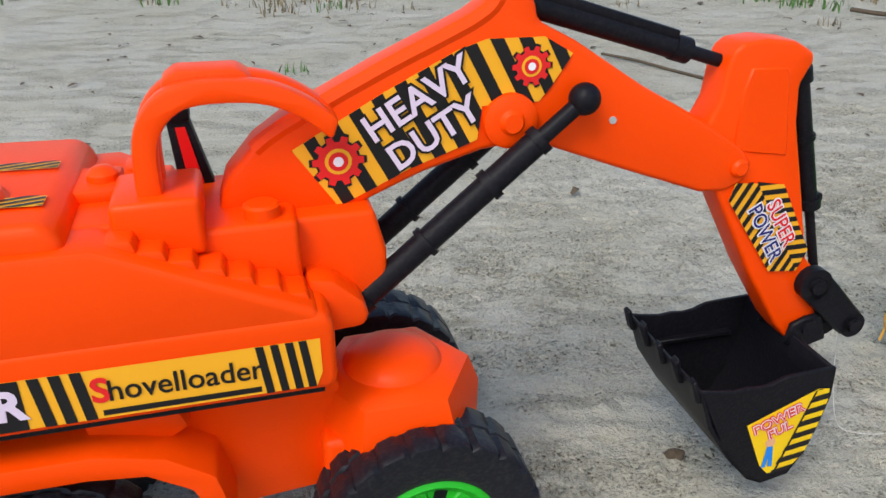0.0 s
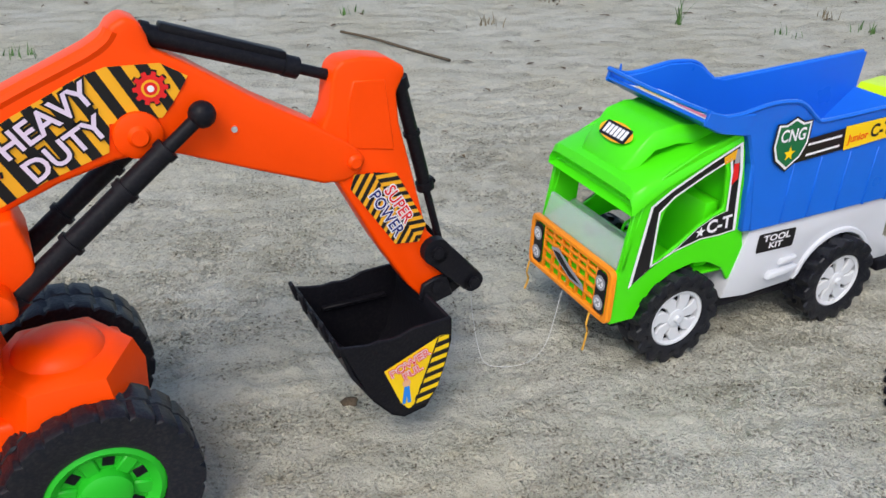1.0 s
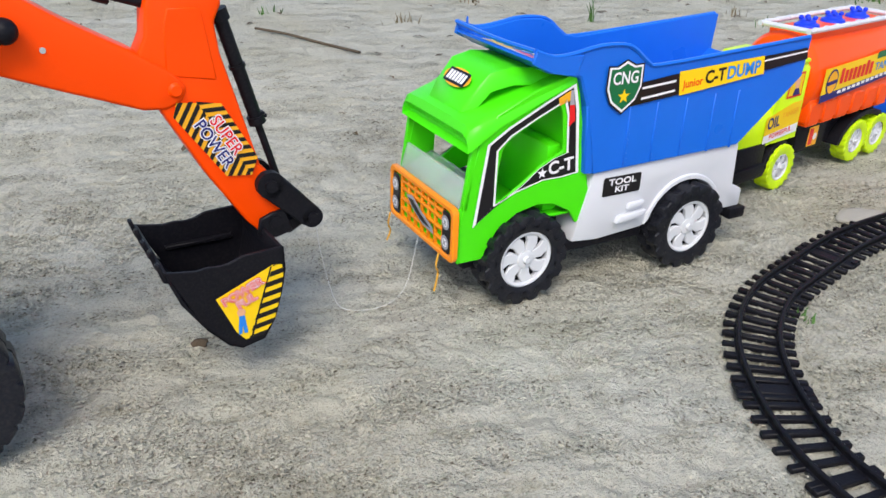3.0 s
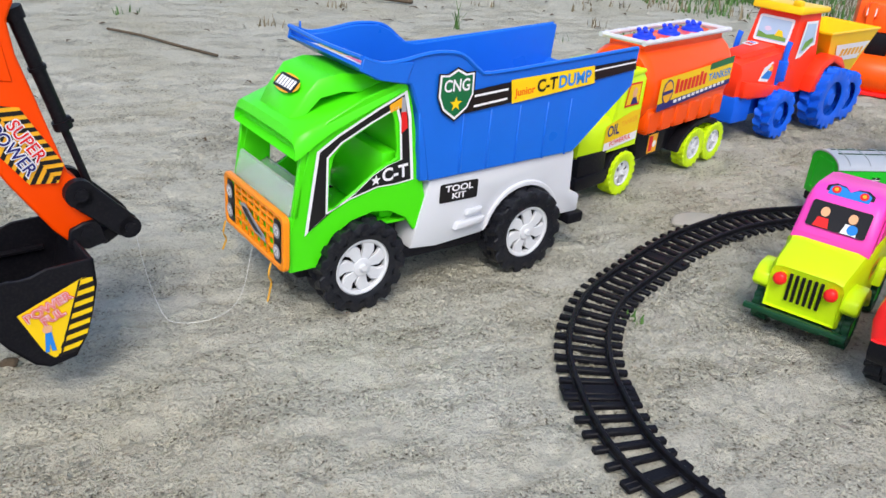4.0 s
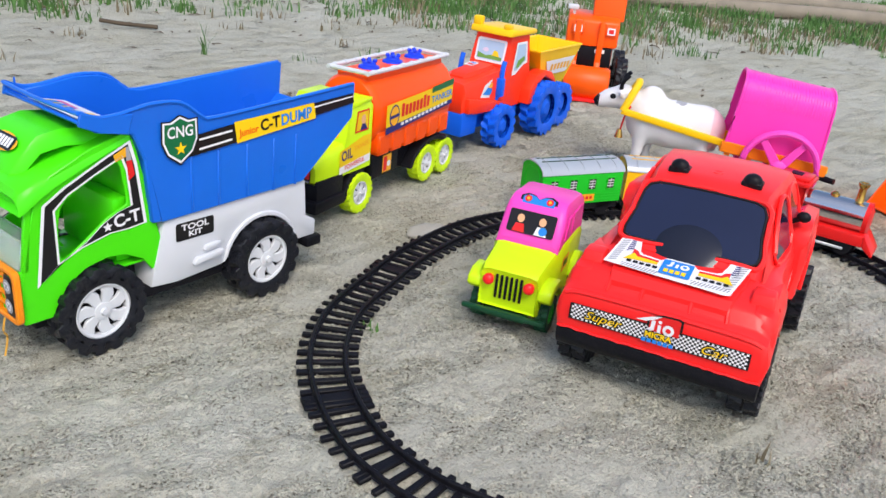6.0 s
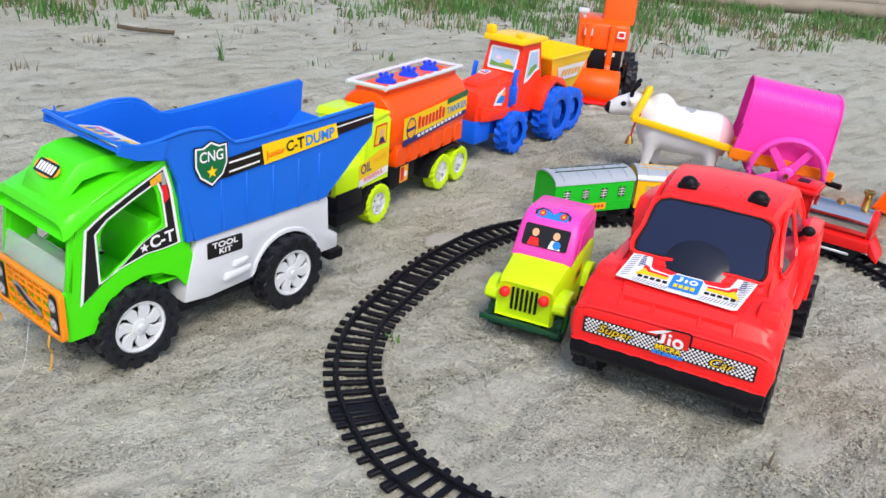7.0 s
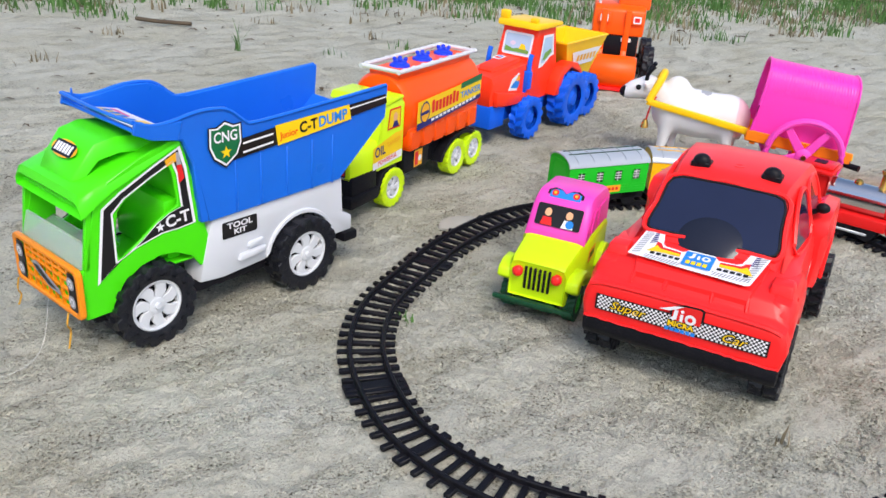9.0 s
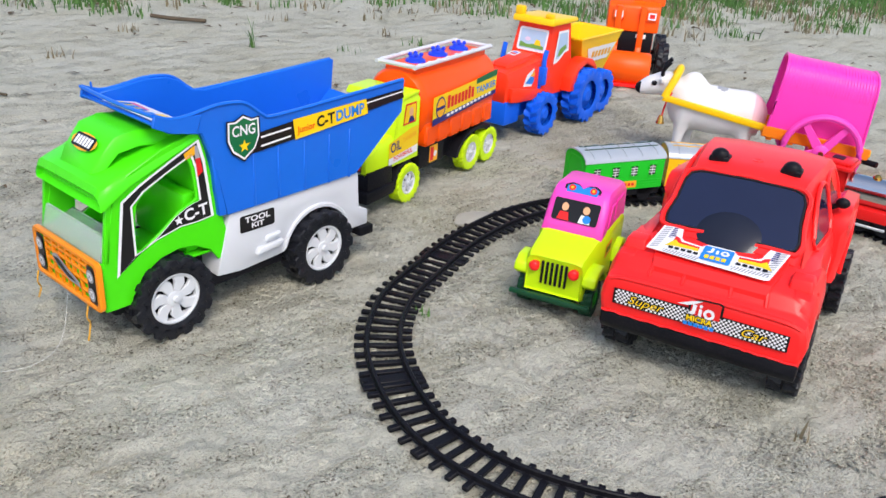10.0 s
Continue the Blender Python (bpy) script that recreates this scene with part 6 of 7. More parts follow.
        tagged(flat("chequer", stripes([(s * 0.0430, -0.0245), (s * 0.0130, -0.0260), (s * 0.0130, -0.0205), (s * 0.0420, -0.0195)], 65, 0.0024, 0.0012), ST_GREY, st, Matrix.Identity(4), 0.0055), kind="stuff")
    pn = flat("blue_panel", [rounded(-0.0125, 0.0115, -0.0225, -0.0020, 0.001)], ST_BLUE, st, Matrix.Identity(4), 0.0061)
    flat("logo_bar", [[(-0.0095, -0.0105), (-0.0070, -0.0118), (-0.0045, -0.0105), (-0.0040, -0.0040), (-0.0065, -0.0040), (-0.0068, -0.0090)], rounded(-0.0022, 0.0000, -0.0115, -0.0060, 0.0005, 2), disc(0.0050, -0.0085, 0.0036)], ST_WHITE, pn, Matrix.Identity(4), 0.0064)
    flat("logo_bar", [disc(0.0050, -0.0085, 0.0016)], ST_BLUE, pn, Matrix.Identity(4), 0.0067)
    flat("bar", [rounded(-0.0095 + 0.0046 * k, -0.0061 + 0.0046 * k, -0.0200, -0.0150, 0.0004, 2) for k in range(4)], ST_YELLOW, pn, Matrix.Identity(4), 0.0064)
    door = flat("door_sticker", [[(0.050, 0.076), (0.064, 0.098), (0.078, 0.100), (0.070, 0.078)]], ST_WHITE, body, near_side(-0.0768), 0.0010, "torn white door sticker")
    flat("door_mark", [[(0.056, 0.080), (0.064, 0.094), (0.071, 0.095), (0.066, 0.082)]], ST_RED, door, Matrix.Identity(4), 0.0014)
    part("bumper", merged(prism([(-0.0415, 0.0330), (-0.0455, 0.0400), (-0.0450, 0.0500), (-0.020, 0.0510), (-0.010, 0.0360)], -0.0800, 0.0800, 0.002), box(-0.02, 0.235, -0.055, 0.055, 0.030, 0.050, 0.002)), BLACK, car, "black plastic bumper and floor pan")
    tyre = finish(tyre_bm(0.0330, 0.0240, 16, 0.11, 0.55, 1, 0.45, 0.12), "wheel", TYRE)
    hub = finish(lathe([(-0.004, 0.0185), (-0.010, 0.018), (-0.011, 0.012), (-0.008, 0.009), (-0.011, 0.005), (-0.011, 0.0)], 24), "hub", BLACK)
    for x, y in ((0.006, 0.0710), (0.186, 0.0800)):
        for s in (-1, 1):
            add_wheel(car, [("wheel", tyre), ("hub", hub)], x, s * y, 0.0325, s > 0)


build_red_car()


# ---- the tanker ----
def build_tanker():
    o, d = Vector((0.752, 0.595)), Vector((0.915, 0.40)).normalized()
    c = o + 0.040 * Vector((-d.y, d.x))
    tk = thing("toy_tanker_truck", frame_at(c.x, c.y, d.x, d.y), "toy tanker truck with orange tank and neon yellow cab", "toy truck")
    part("chassis", merged(box(-0.050, 0.222, -0.026, 0.026, 0.028, 0.062, 0.002), box(0.032, 0.092, -0.036, 0.036, 0.032, 0.062, 0.002), box(0.214, 0.226, -0.034, 0.034, 0.034, 0.050, 0.0015)), BLACK, tk)
    arch = [(0.175 + 0.058 * math.cos(radians(a)), 0.020 + 0.040 * math.sin(radians(a))) for a in range(10, 171, 20)]
    arch += [(0.175 + 0.052 * math.cos(radians(a)), 0.020 + 0.034 * math.sin(radians(a))) for a in range(170, 9, -20)]
    for s in (-1, 1):
        part("mudguard", prism(arch, *sorted((s * 0.024, s * 0.0405)), 0.0006, 1), BLACK, tk)
    part("bumper", merged(prism([(-0.080, 0.022), (0.020, 0.022), (0.020, 0.030), (0.014, 0.050), (0.0, 0.055), (-0.014, 0.050), (-0.022, 0.040), (-0.026, 0.026), (-0.030, 0.026), (-0.030, 0.058), (-0.080, 0.058)], -0.0375, 0.0375, 0.003, 2),
                          box(-0.086, -0.028, -0.041, 0.041, 0.021, 0.036, 0.003)), BLACK, tk)

    def hood_ring(x, z, w):
        return [(x, -w, 0.054), (x, -w, z - 0.005), (x, -w * 0.9, z), (x, w * 0.9, z), (x, w, z - 0.005), (x, w, 0.054)]

    cab = part("cab", merged(loft([hood_ring(-0.080, 0.076, 0.034), hood_ring(-0.076, 0.081, 0.0355), hood_ring(-0.030, 0.092, 0.037), hood_ring(-0.024, 0.094, 0.037)]),
                             loft([hood_ring(-0.030, 0.092, 0.0375), hood_ring(-0.022, 0.130, 0.0365), hood_ring(-0.018, 0.135, 0.037), hood_ring(0.020, 0.135, 0.0375), hood_ring(0.024, 0.132, 0.0375)])), NEON, tk)
    part("roof_visor", prism([(-0.025, 0.129), (0.020, 0.133), (0.022, 0.1375), (-0.019, 0.1370)], -0.0385, 0.0385, 0.0018), NEON, cab)
    mf = plane_from((-0.0810, 0, 0.0660), (0, -1, 0), (0.08, 0, 1))
    g = flat("grille_print", [[(-0.028, -0.010), (0.028, -0.010), (0.028, 0.011), (-0.028, 0.011)]], ST_GREY, cab, mf, 0.0006, "printed grey grille with an amber crest")
    flat("grille_line", [[(-0.026, z), (0.026, z), (0.026, z + 0.0008), (-0.026, z + 0.0008)] for z in (-0.008, -0.0055, -0.003, -0.0005, 0.002)], ST_BLACK, g, Matrix.Identity(4), 0.0009)
    flat("crest_print", [disc(0, -0.001, 0.0085, 0.0070)], ST_AMBER, g, Matrix.Identity(4), 0.0012)
    for s in (-1, 1):
        flat("tail_print", [rounded(s * 0.0255 - 0.004, s * 0.0255 + 0.004, -0.008, 0.008, 0.001)], ST_BLACK, g, Matrix.Identity(4), 0.0012)
        flat("tail_print", [rounded(s * 0.0255 - 0.0028, s * 0.0255 + 0.0028, -0.006, 0.006, 0.001)], ST_RED, g, Matrix.Identity(4), 0.0015)
    mb = plane_from((-0.0862, 0, 0.029), (0, -1, 0), (0, 0, 1))
    pl = flat("number_plate", [rounded(-0.020, 0.020, -0.0050, 0.0050, 0.001)], ST_WHITE, tk, mb, 0.0003, "white plate with dark bars")
    flat("bar", [rounded(-0.016 + 0.0055 * k, -0.0122 + 0.0055 * k, -0.003, 0.003, 0.0005, 2) for k in range(6)], ST_RED, pl, Matrix.Identity(4), 0.0005)
    mw = plane_from((-0.0262, 0, 0.1120), (0, -1, 0), (0.21, 0, 1))
    w = flat("windscreen_sticker", [rounded(-0.028, 0.028, -0.017, 0.017, 0.003)], ST_YELLOW, cab, mw, 0.0005, "yellow windscreen sticker with a plain figure")
    flat("figure_print", [disc(0.004, 0.002, 0.0085, 0.0105)], ST_SKIN, w, Matrix.Identity(4), 0.0008)
    flat("figure_print", [disc(0.004, 0.007, 0.0095, 0.0075)], ST_AMBER, w, Matrix.Identity(4), 0.0007)
    flat("figure_print", [[(-0.008, -0.017), (0.016, -0.017), (0.012, -0.008), (-0.004, -0.008)]], ST_GREEN, w, Matrix.Identity(4), 0.0009)
    ms = near_side(-0.0377)
    w = flat("side_window_sticker", [[(-0.012, 0.100), (0.016, 0.100), (0.016, 0.125), (-0.008, 0.125)]], ST_RED, cab, ms, 0.0003, "side window sticker with a plain figure")
    flat("side_window_print", [[(-0.010, 0.102), (0.014, 0.102), (0.014, 0.123), (-0.006, 0.123)]], ST_YELLOW, w, Matrix.Identity(4), 0.0005)
    flat("figure_print", [disc(0.004, 0.114, 0.0045, 0.0060)], ST_SKIN, w, Matrix.Identity(4), 0.0007)
    flat("figure_print", [[(-0.002, 0.102), (0.012, 0.102), (0.008, 0.109), (0.001, 0.109)]], ST_NAVY, w, Matrix.Identity(4), 0.0008)
    b = flat("side_sticker", [[(-0.040, 0.060), (0.022, 0.064), (0.022, 0.094), (0.006, 0.094), (-0.040, 0.084)]], ST_YELLOW, cab, ms, 0.0003, "yellow and white cab sticker with lettering")
    flat("white_band", [[(-0.040, 0.057), (0.022, 0.061), (0.022, 0.0705), (-0.040, 0.0655)]], ST_WHITE, b, Matrix.Identity(4), 0.0005)
    lettering("OIL", ST_NAVY, b, Matrix.Identity(4), -0.0260, 0.0775, 0.0115, 4, 0.02, 0.85, 0.0007)
    lettering("TANKER", ST_AMBER, b, Matrix.Identity(4), 0.0030, 0.0835, 0.0055, 6, 0.02, 1.0, 0.0007)
    lettering("POWERFUL", ST_RED, b, Matrix.Identity(4), -0.010, 0.0645, 0.0052, 4, 0.02, 1.05, 0.0008)
    st = flat("box_sticker", [[(0.055, 0.036), (0.075, 0.036), (0.075, 0.058), (0.055, 0.058)]], ST_AMBER, tk, near_side(-0.0362), 0.0003, "small red and amber sticker")
    flat("box_print", [[(0.057, 0.038), (0.065, 0.038), (0.065, 0.056), (0.057, 0.056)]], ST_RED, st, Matrix.Identity(4), 0.0005)
    flat("box_print", [disc(0.069, 0.046, 0.004)], ST_WHITE, st, Matrix.Identity(4), 0.0005)

    # tank
    def tank_ring(x, k):
        pts = []
        for i in range(32):
            a = 2 * math.pi * i / 32
            ca, sa = math.cos(a), math.sin(a)
            y = 0.0430 * math.copysign(abs(ca) ** 0.92, ca)
            z = 0.0455 * math.copysign(abs(sa) ** 0.90, sa)
            pts.append((x, y * k, 0.1110 + z * (k if sa > 0 else k * 1.0)))
        return pts

    tank = part("tank", loft([tank_ring(0.0255, 0.70), tank_ring(0.0260, 0.90), tank_ring(0.0310, 0.985), tank_ring(0.0360, 1.0), tank_ring(0.2080, 1.0), tank_ring(0.2130, 0.985), tank_ring(0.2180, 0.90), tank_ring(0.2190, 0.70)]), TANK_ORANGE, tk, "glossy orange moulded tank")
    part("tank_skirt", box(0.034, 0.212, -0.0405, 0.0405, 0.066, 0.092, 0.002), TANK_ORANGE, tank)
    for k in range(6):
        part("skirt_panel", prism([(0.036 + 0.030 * k, 0.062), (0.060 + 0.030 * k, 0.062), (0.060 + 0.030 * k, 0.088), (0.036 + 0.030 * k, 0.088)], -0.0420, 0.0420, 0.002, 1), TANK_ORANGE, tank)
    part("tank_top", box(0.034, 0.212, -0.023, 0.023, 0.146, 0.1580, 0.003), TANK_ORANGE, tank)
    rail = [(0.030, -0.027), (0.120, -0.028), (0.210, -0.027), (0.213, -0.023), (0.213, 0.023), (0.210, 0.027), (0.120, 0.028), (0.030, 0.027), (0.027, 0.023), (0.027, -0.023)]
    part("top_rail", tube([(x, y, 0.1610) for x, y in rail], 0.0028, 8, 4, True), WHITE, tk, "white plastic top rail")
    for k in range(9):
        for s in (-1, 1):
            part("rail_stud", ball((0.036 + 0.022 * k, s * 0.0272, 0.1615), 0.0038, 1.2, 1, 0.8, 10, 6), WHITE, tk)
    for x in (0.068, 0.122, 0.176):
        lid = lathe([(0.1575, 0.0135), (0.1605, 0.0125), (0.1620, 0.0090), (0.1655, 0.0080), (0.1660, 0.0)], 20, "Z")
        part("hatch", moved(lid, pose(x, 0, 0)), ROYAL, tk, "royal blue hatch lid")
        for k in range(4):
            a = math.pi / 2 * k + 0.6
            part("hatch_grip", ball((x + 0.007 * math.cos(a), 0.007 * math.sin(a), 0.1668), 0.0028, 1, 1, 0.9, 8, 6), ROYAL, tk)
    m = near_side(-0.0436)
    st = flat("tank_sticker", [[(0.044, 0.092), (0.210, 0.102), (0.210, 0.1310), (0.044, 0.1240)]], ST_YELLOW, tank, m, 0.0008, "yellow tank sticker with a plain round mark")
    flat("navy_band", [[(0.044, 0.088), (0.210, 0.100), (0.210, 0.1060), (0.044, 0.0965)]], ST_NAVY, st, Matrix.Identity(4), 0.0010)
    flat("round_mark", [disc(0.062, 0.1085, 0.0115, 0.0140)], ST_NAVY, st, Matrix.Identity(4), 0.0012)
    flat("round_mark", [disc(0.062, 0.1085, 0.0095, 0.0120)], ST_AMBER, st, Matrix.Identity(4), 0.0014)
    flat("round_mark", [[(0.0515, 0.1055), (0.0725, 0.1070), (0.0725, 0.1110), (0.0515, 0.1095)]], ST_NAVY, st, Matrix.Identity(4), 0.0016)
    flat("bar", [rounded(0.078 + 0.0088 * k, 0.0845 + 0.0088 * k, 0.1045 + 0.0004 * k, 0.1180 + 0.0004 * k + (0.003 if k in (0, 6) else 0), 0.001, 2) for k in range(8)], ST_RED, st, Matrix.Identity(4), 0.0013)
    flat("green_panel", [[(0.152, 0.1225), (0.210, 0.1255), (0.210, 0.1340), (0.152, 0.1300)]], ST_GREEN, st, Matrix.Identity(4), 0.0013)
    lettering("TANKER", ST_BLUE, st, Matrix.Identity(4), 0.1800, 0.1140, 0.0085, 2, 0.02, 1.2, 0.0013)
    flat("bar", [rounded(0.078 + 0.0100 * k, 0.0855 + 0.0100 * k, 0.0940 + 0.00072 * k, 0.0975 + 0.00072 * k, 0.0006, 2) for k in range(12)], ST_WHITE, st, Matrix.Identity(4), 0.0013)
    tyre = finish(tyre_bm(0.0250, 0.0170, 18, 0.05, 0.58, 1, 0.4), "wheel", NEON)
    rim = finish(merged(spoked_rim_bm(0.0148, -0.0070, 6)), "rim", WHITE)
    for x in (0.003, 0.162, 0.212):
        for s in (-1, 1):
            add_wheel(tk, [("wheel", tyre), ("rim", rim)], x, s * 0.0325, 0.0247, s > 0, 20 * x * 100)


build_tanker()


# ---- the tractor and its trailer ----
def build_tractor():
    o, d = Vector((1.098, 0.745)), Vector((0.95, 0.31)).normalized()
    c = o + 0.045 * Vector((-d.y, d.x))
    tr = thing("toy_tractor", frame_at(c.x, c.y, d.x, d.y) @ Matrix.Scale(0.95, 4), "red and blue toy tractor with yellow roof", "toy tractor")
    part("chassis", merged(box(-0.078, 0.150, -0.022, 0.022, 0.030, 0.062, 0.003), box(-0.085, -0.040, -0.034, 0.034, 0.028, 0.068, 0.003), box(0.030, 0.090, -0.034, 0.034, 0.036, 0.060, 0.003), rod((0.012, -0.04, 0.035), (0.012, 0.04, 0.035), 0.006), rod((0.142, -0.05, 0.046), (0.142, 0.05, 0.046), 0.007)), TRACTOR_BLUE, tr)

    def ring(x, z0, z1, w, k=0.85):
        return [(x, -w, z0), (x, -w, z1 - 0.012), (x, -w * k, z1 - 0.002), (x, -w * k * 0.7, z1), (x, w * k * 0.7, z1), (x, w * k, z1 - 0.002), (x, w, z1 - 0.012), (x, w, z0)]

    body = part("bonnet", loft([ring(-0.085, 0.066, 0.105, 0.030), ring(-0.082, 0.062, 0.112, 0.033), ring(-0.030, 0.060, 0.118, 0.035), ring(0.030, 0.060, 0.124, 0.037), ring(0.040, 0.062, 0.120, 0.036)]), TRACTOR_RED, tr)
    for s in (-1, 1):
        part("bonnet_flare", prism([(-0.080, 0.066), (-0.010, 0.060), (0.030, 0.060), (0.030, 0.074), (-0.010, 0.078), (-0.080, 0.090)], *sorted((s * 0.030, s * 0.041)), 0.003, 2), TRACTOR_RED, body)
        fen = [(0.075, 0.060), (0.080, 0.085), (0.098, 0.106), (0.125, 0.113), (0.152, 0.108), (0.170, 0.094), (0.176, 0.078), (0.168, 0.078), (0.158, 0.092), (0.128, 0.102), (0.104, 0.092), (0.094, 0.070), (0.092, 0.060)]
        part("fender", prism([(x + 0.012, z) for x, z in fen], *sorted((s * 0.030, s * 0.056)), 0.003, 2), TRACTOR_RED, tr)
    # cab: four walls with window prints, a sloping front
    cab = part("cab", loft([[(x0, -w, z), (x1, -w, z), (x1, w, z), (x0, w, z)] for z, x0, x1, w in ((0.058, 0.022, 0.120, 0.0365), (0.118, 0.032, 0.112, 0.0365), (0.172, 0.044, 0.104, 0.0330), (0.178, 0.046, 0.102, 0.0320))]), TRACTOR_RED, tr)
    m = plane_from((0.0378, 0, 0.1470), (0, -1, 0), (0.22, 0, 1))
    w = flat("windscreen_sticker", [rounded(-0.0280, 0.0280, -0.0190, 0.0190, 0.004)], ST_WHITE, cab, m, 0.0006, "white-framed windscreen sticker with a landscape print")
    flat("window_print", [rounded(-0.0245, 0.0245, -0.0155, 0.0155, 0.003)], ST_SKY, w, Matrix.Identity(4), 0.0009)
    flat("window_print", [[(-0.023, -0.014), (0.023, -0.014), (0.023, -0.009), (0.006, -0.006), (-0.008, -0.009), (-0.023, -0.005)]], ST_LEAF, w, Matrix.Identity(4), 0.0011)
    flat("window_print", [disc(-0.009, 0.000, 0.0055, 0.0035)], ST_LILAC, w, Matrix.Identity(4), 0.0013)
    flat("window_print", [[(0.004, -0.008), (0.018, -0.008), (0.014, 0.000), (0.007, 0.001)]], ST_YELLOW, w, Matrix.Identity(4), 0.0012)
    ms = near_side(-0.0368)
    w = flat("side_window_sticker", [[(0.050, 0.110), (0.058, 0.164), (0.092, 0.164), (0.100, 0.128), (0.088, 0.126), (0.064, 0.112)]], ST_WHITE, cab, ms, 0.0003, "white-framed side window sticker")
    flat("window_print", [[(0.056, 0.118), (0.062, 0.160), (0.088, 0.160), (0.094, 0.132), (0.086, 0.130), (0.066, 0.118)]], ST_SKY, w, Matrix.Identity(4), 0.0006)
    flat("window_print", [[(0.060, 0.122), (0.068, 0.122), (0.090, 0.134), (0.086, 0.140), (0.066, 0.134)]], ST_LEAF, w, Matrix.Identity(4), 0.0009)
    roof = part("roof", merged(prism([(0.030, 0.1740), (0.034, 0.1860), (0.118, 0.1830), (0.118, 0.1745)], -0.0405, 0.0405, 0.004, 2), box(0.034, 0.046, 0.022, 0.038, 0.184, 0.199, 0.003), box(0.034, 0.046, -0.034, -0.020, 0.184, 0.193, 0.003)), YELLOW, tr, "yellow plastic cab roof")
    for s in (-1, 1):
        part("exhaust", merged(tube([(0.010, s * 0.0345, 0.075), (0.012, s * 0.0400, 0.095), (0.014, s * 0.040, 0.125), (0.018, s * 0.040, 0.138)], 0.0042, 8, 4), box(0.006, 0.018, *sorted((s * 0.030, s * 0.046)), 0.082, 0.112, 0.002)), TRACTOR_BLUE, tr)
    part("bonnet_scoop", loft([[(x, y, z) for y, z in ((-w, z1 - 0.006), (-w * 0.85, z1), (w * 0.85, z1), (w, z1 - 0.006))] for x, w, z1 in ((-0.060, 0.014, 0.117), (-0.052, 0.017, 0.1220), (-0.010, 0.019, 0.1260), (0.020, 0.020, 0.1290))]), TRACTOR_RED, body)
    m = plane_from((-0.002, 0.010, 0.1270), (0, -1, 0), (0.95, 0, 0.11))
    st = flat("bonnet_sticker", [[(-0.009, -0.010), (0.008, -0.012), (0.009, 0.008), (0.0, 0.012), (-0.008, 0.009)]], ST_WHITE, body, m, 0.0012, "white bonnet sticker with red and blue flashes")
    flat("flash_print", [[(-0.006, -0.006), (0.006, -0.008), (0.006, -0.001), (-0.005, 0.001)]], ST_RED, st, Matrix.Identity(4), 0.0015)
    flat("flash_print", [[(-0.005, 0.003), (0.006, 0.001), (0.005, 0.007), (-0.003, 0.008)]], ST_BLUE, st, Matrix.Identity(4), 0.0015)
    m = near_side(-0.0352)
    st = flat("side_flash", [[(-0.040, 0.086), (-0.008, 0.082), (0.004, 0.098), (-0.010, 0.112), (-0.030, 0.104)]], ST_WHITE, body, m, 0.0004, "white side flash")
    flat("flash_print", [[(-0.034, 0.090), (-0.010, 0.086), (-0.004, 0.096), (-0.020, 0.100)]], ST_BLUE, st, Matrix.Identity(4), 0.0006)
    flat("flash_print", [[(-0.020, 0.100), (-0.004, 0.098), (-0.008, 0.108)]], ST_AMBER, st, Matrix.Identity(4), 0.0006)
    front = finish(tyre_bm(0.0360, 0.0250, 14, 0.10, 0.55, 1, 0.5, 0.08), "wheel", TRACTOR_BLUE)
    rear = finish(tyre_bm(0.0480, 0.0320, 16, 0.09, 0.55, 1, 0.5, 0.08), "wheel", TRACTOR_BLUE)
    hub1 = finish(lathe([(0.004, 0.021), (-0.004, 0.020), (-0.006, 0.012), (-0.010, 0.008), (-0.010, 0.0)], 24), "hub", TRACTOR_BLUE)
    hub2 = finish(lathe([(0.004, 0.028), (-0.006, 0.027), (-0.008, 0.016), (-0.013, 0.010), (-0.013, 0.0)], 24), "hub", TRACTOR_BLUE)
    for s in (-1, 1):
        add_wheel(tr, [("wheel", front), ("hub", hub1)], 0.012, s * 0.0450, 0.0355, s > 0)
        add_wheel(tr, [("wheel", rear), ("hub", hub2)], 0.142, s * 0.0530, 0.0475, s > 0)
    # trailer
    tl = thing("toy_tipper_trailer", frame_at(c.x, c.y, d.x, d.y) @ Matrix.Scale(0.95, 4), "yellow toy tipping trailer with blue wheels, hitched to the tractor", "toy trailer")
    sect = []
    for z, x0, x1, w in ((0.072, 0.175, 0.262, 0.030), (0.143, 0.128, 0.292, 0.046), (0.143, 0.132, 0.288, 0.043), (0.076, 0.178, 0.258, 0.027)):
        sect.append([(x0, -w, z), (x1, -w, z), (x1, w, z), (x0, w, z)])
    tub = part("tub", loft(sect), YELLOW, tl, "yellow open tipping tub")
    part("tub_rim", tube([(0.128, -0.046, 0.143), (0.292, -0.046, 0.143), (0.292, 0.046, 0.143), (0.128, 0.046, 0.143)], 0.0001 + 0.002, 6, 1, True), YELLOW, tl)
    m = plane_from((0.212, -0.0390, 0.1100), (1, 0, 0), (0, -0.2, 1))
    flat("tub_sticker", [[(-0.030, -0.014), (0.044, -0.014), (0.066, 0.014), (-0.050, 0.014)]], ST_WHITE, tub, m, 0.0012, "white sticker with plain bars")
    flat("bar", [rounded(-0.026 + 0.013 * k, -0.017 + 0.013 * k, -0.006, 0.006, 0.001, 2) for k in range(6)], ST_AMBER, tub, m, 0.0016)
    part("drawbar", merged(box(0.145, 0.262, -0.008, 0.008, 0.046, 0.056, 0.001), box(0.195, 0.250, -0.022, 0.022, 0.054, 0.082, 0.003), rod((0.228, -0.04, 0.040), (0.228, 0.04, 0.040), 0.005)), TRACTOR_BLUE, tl)
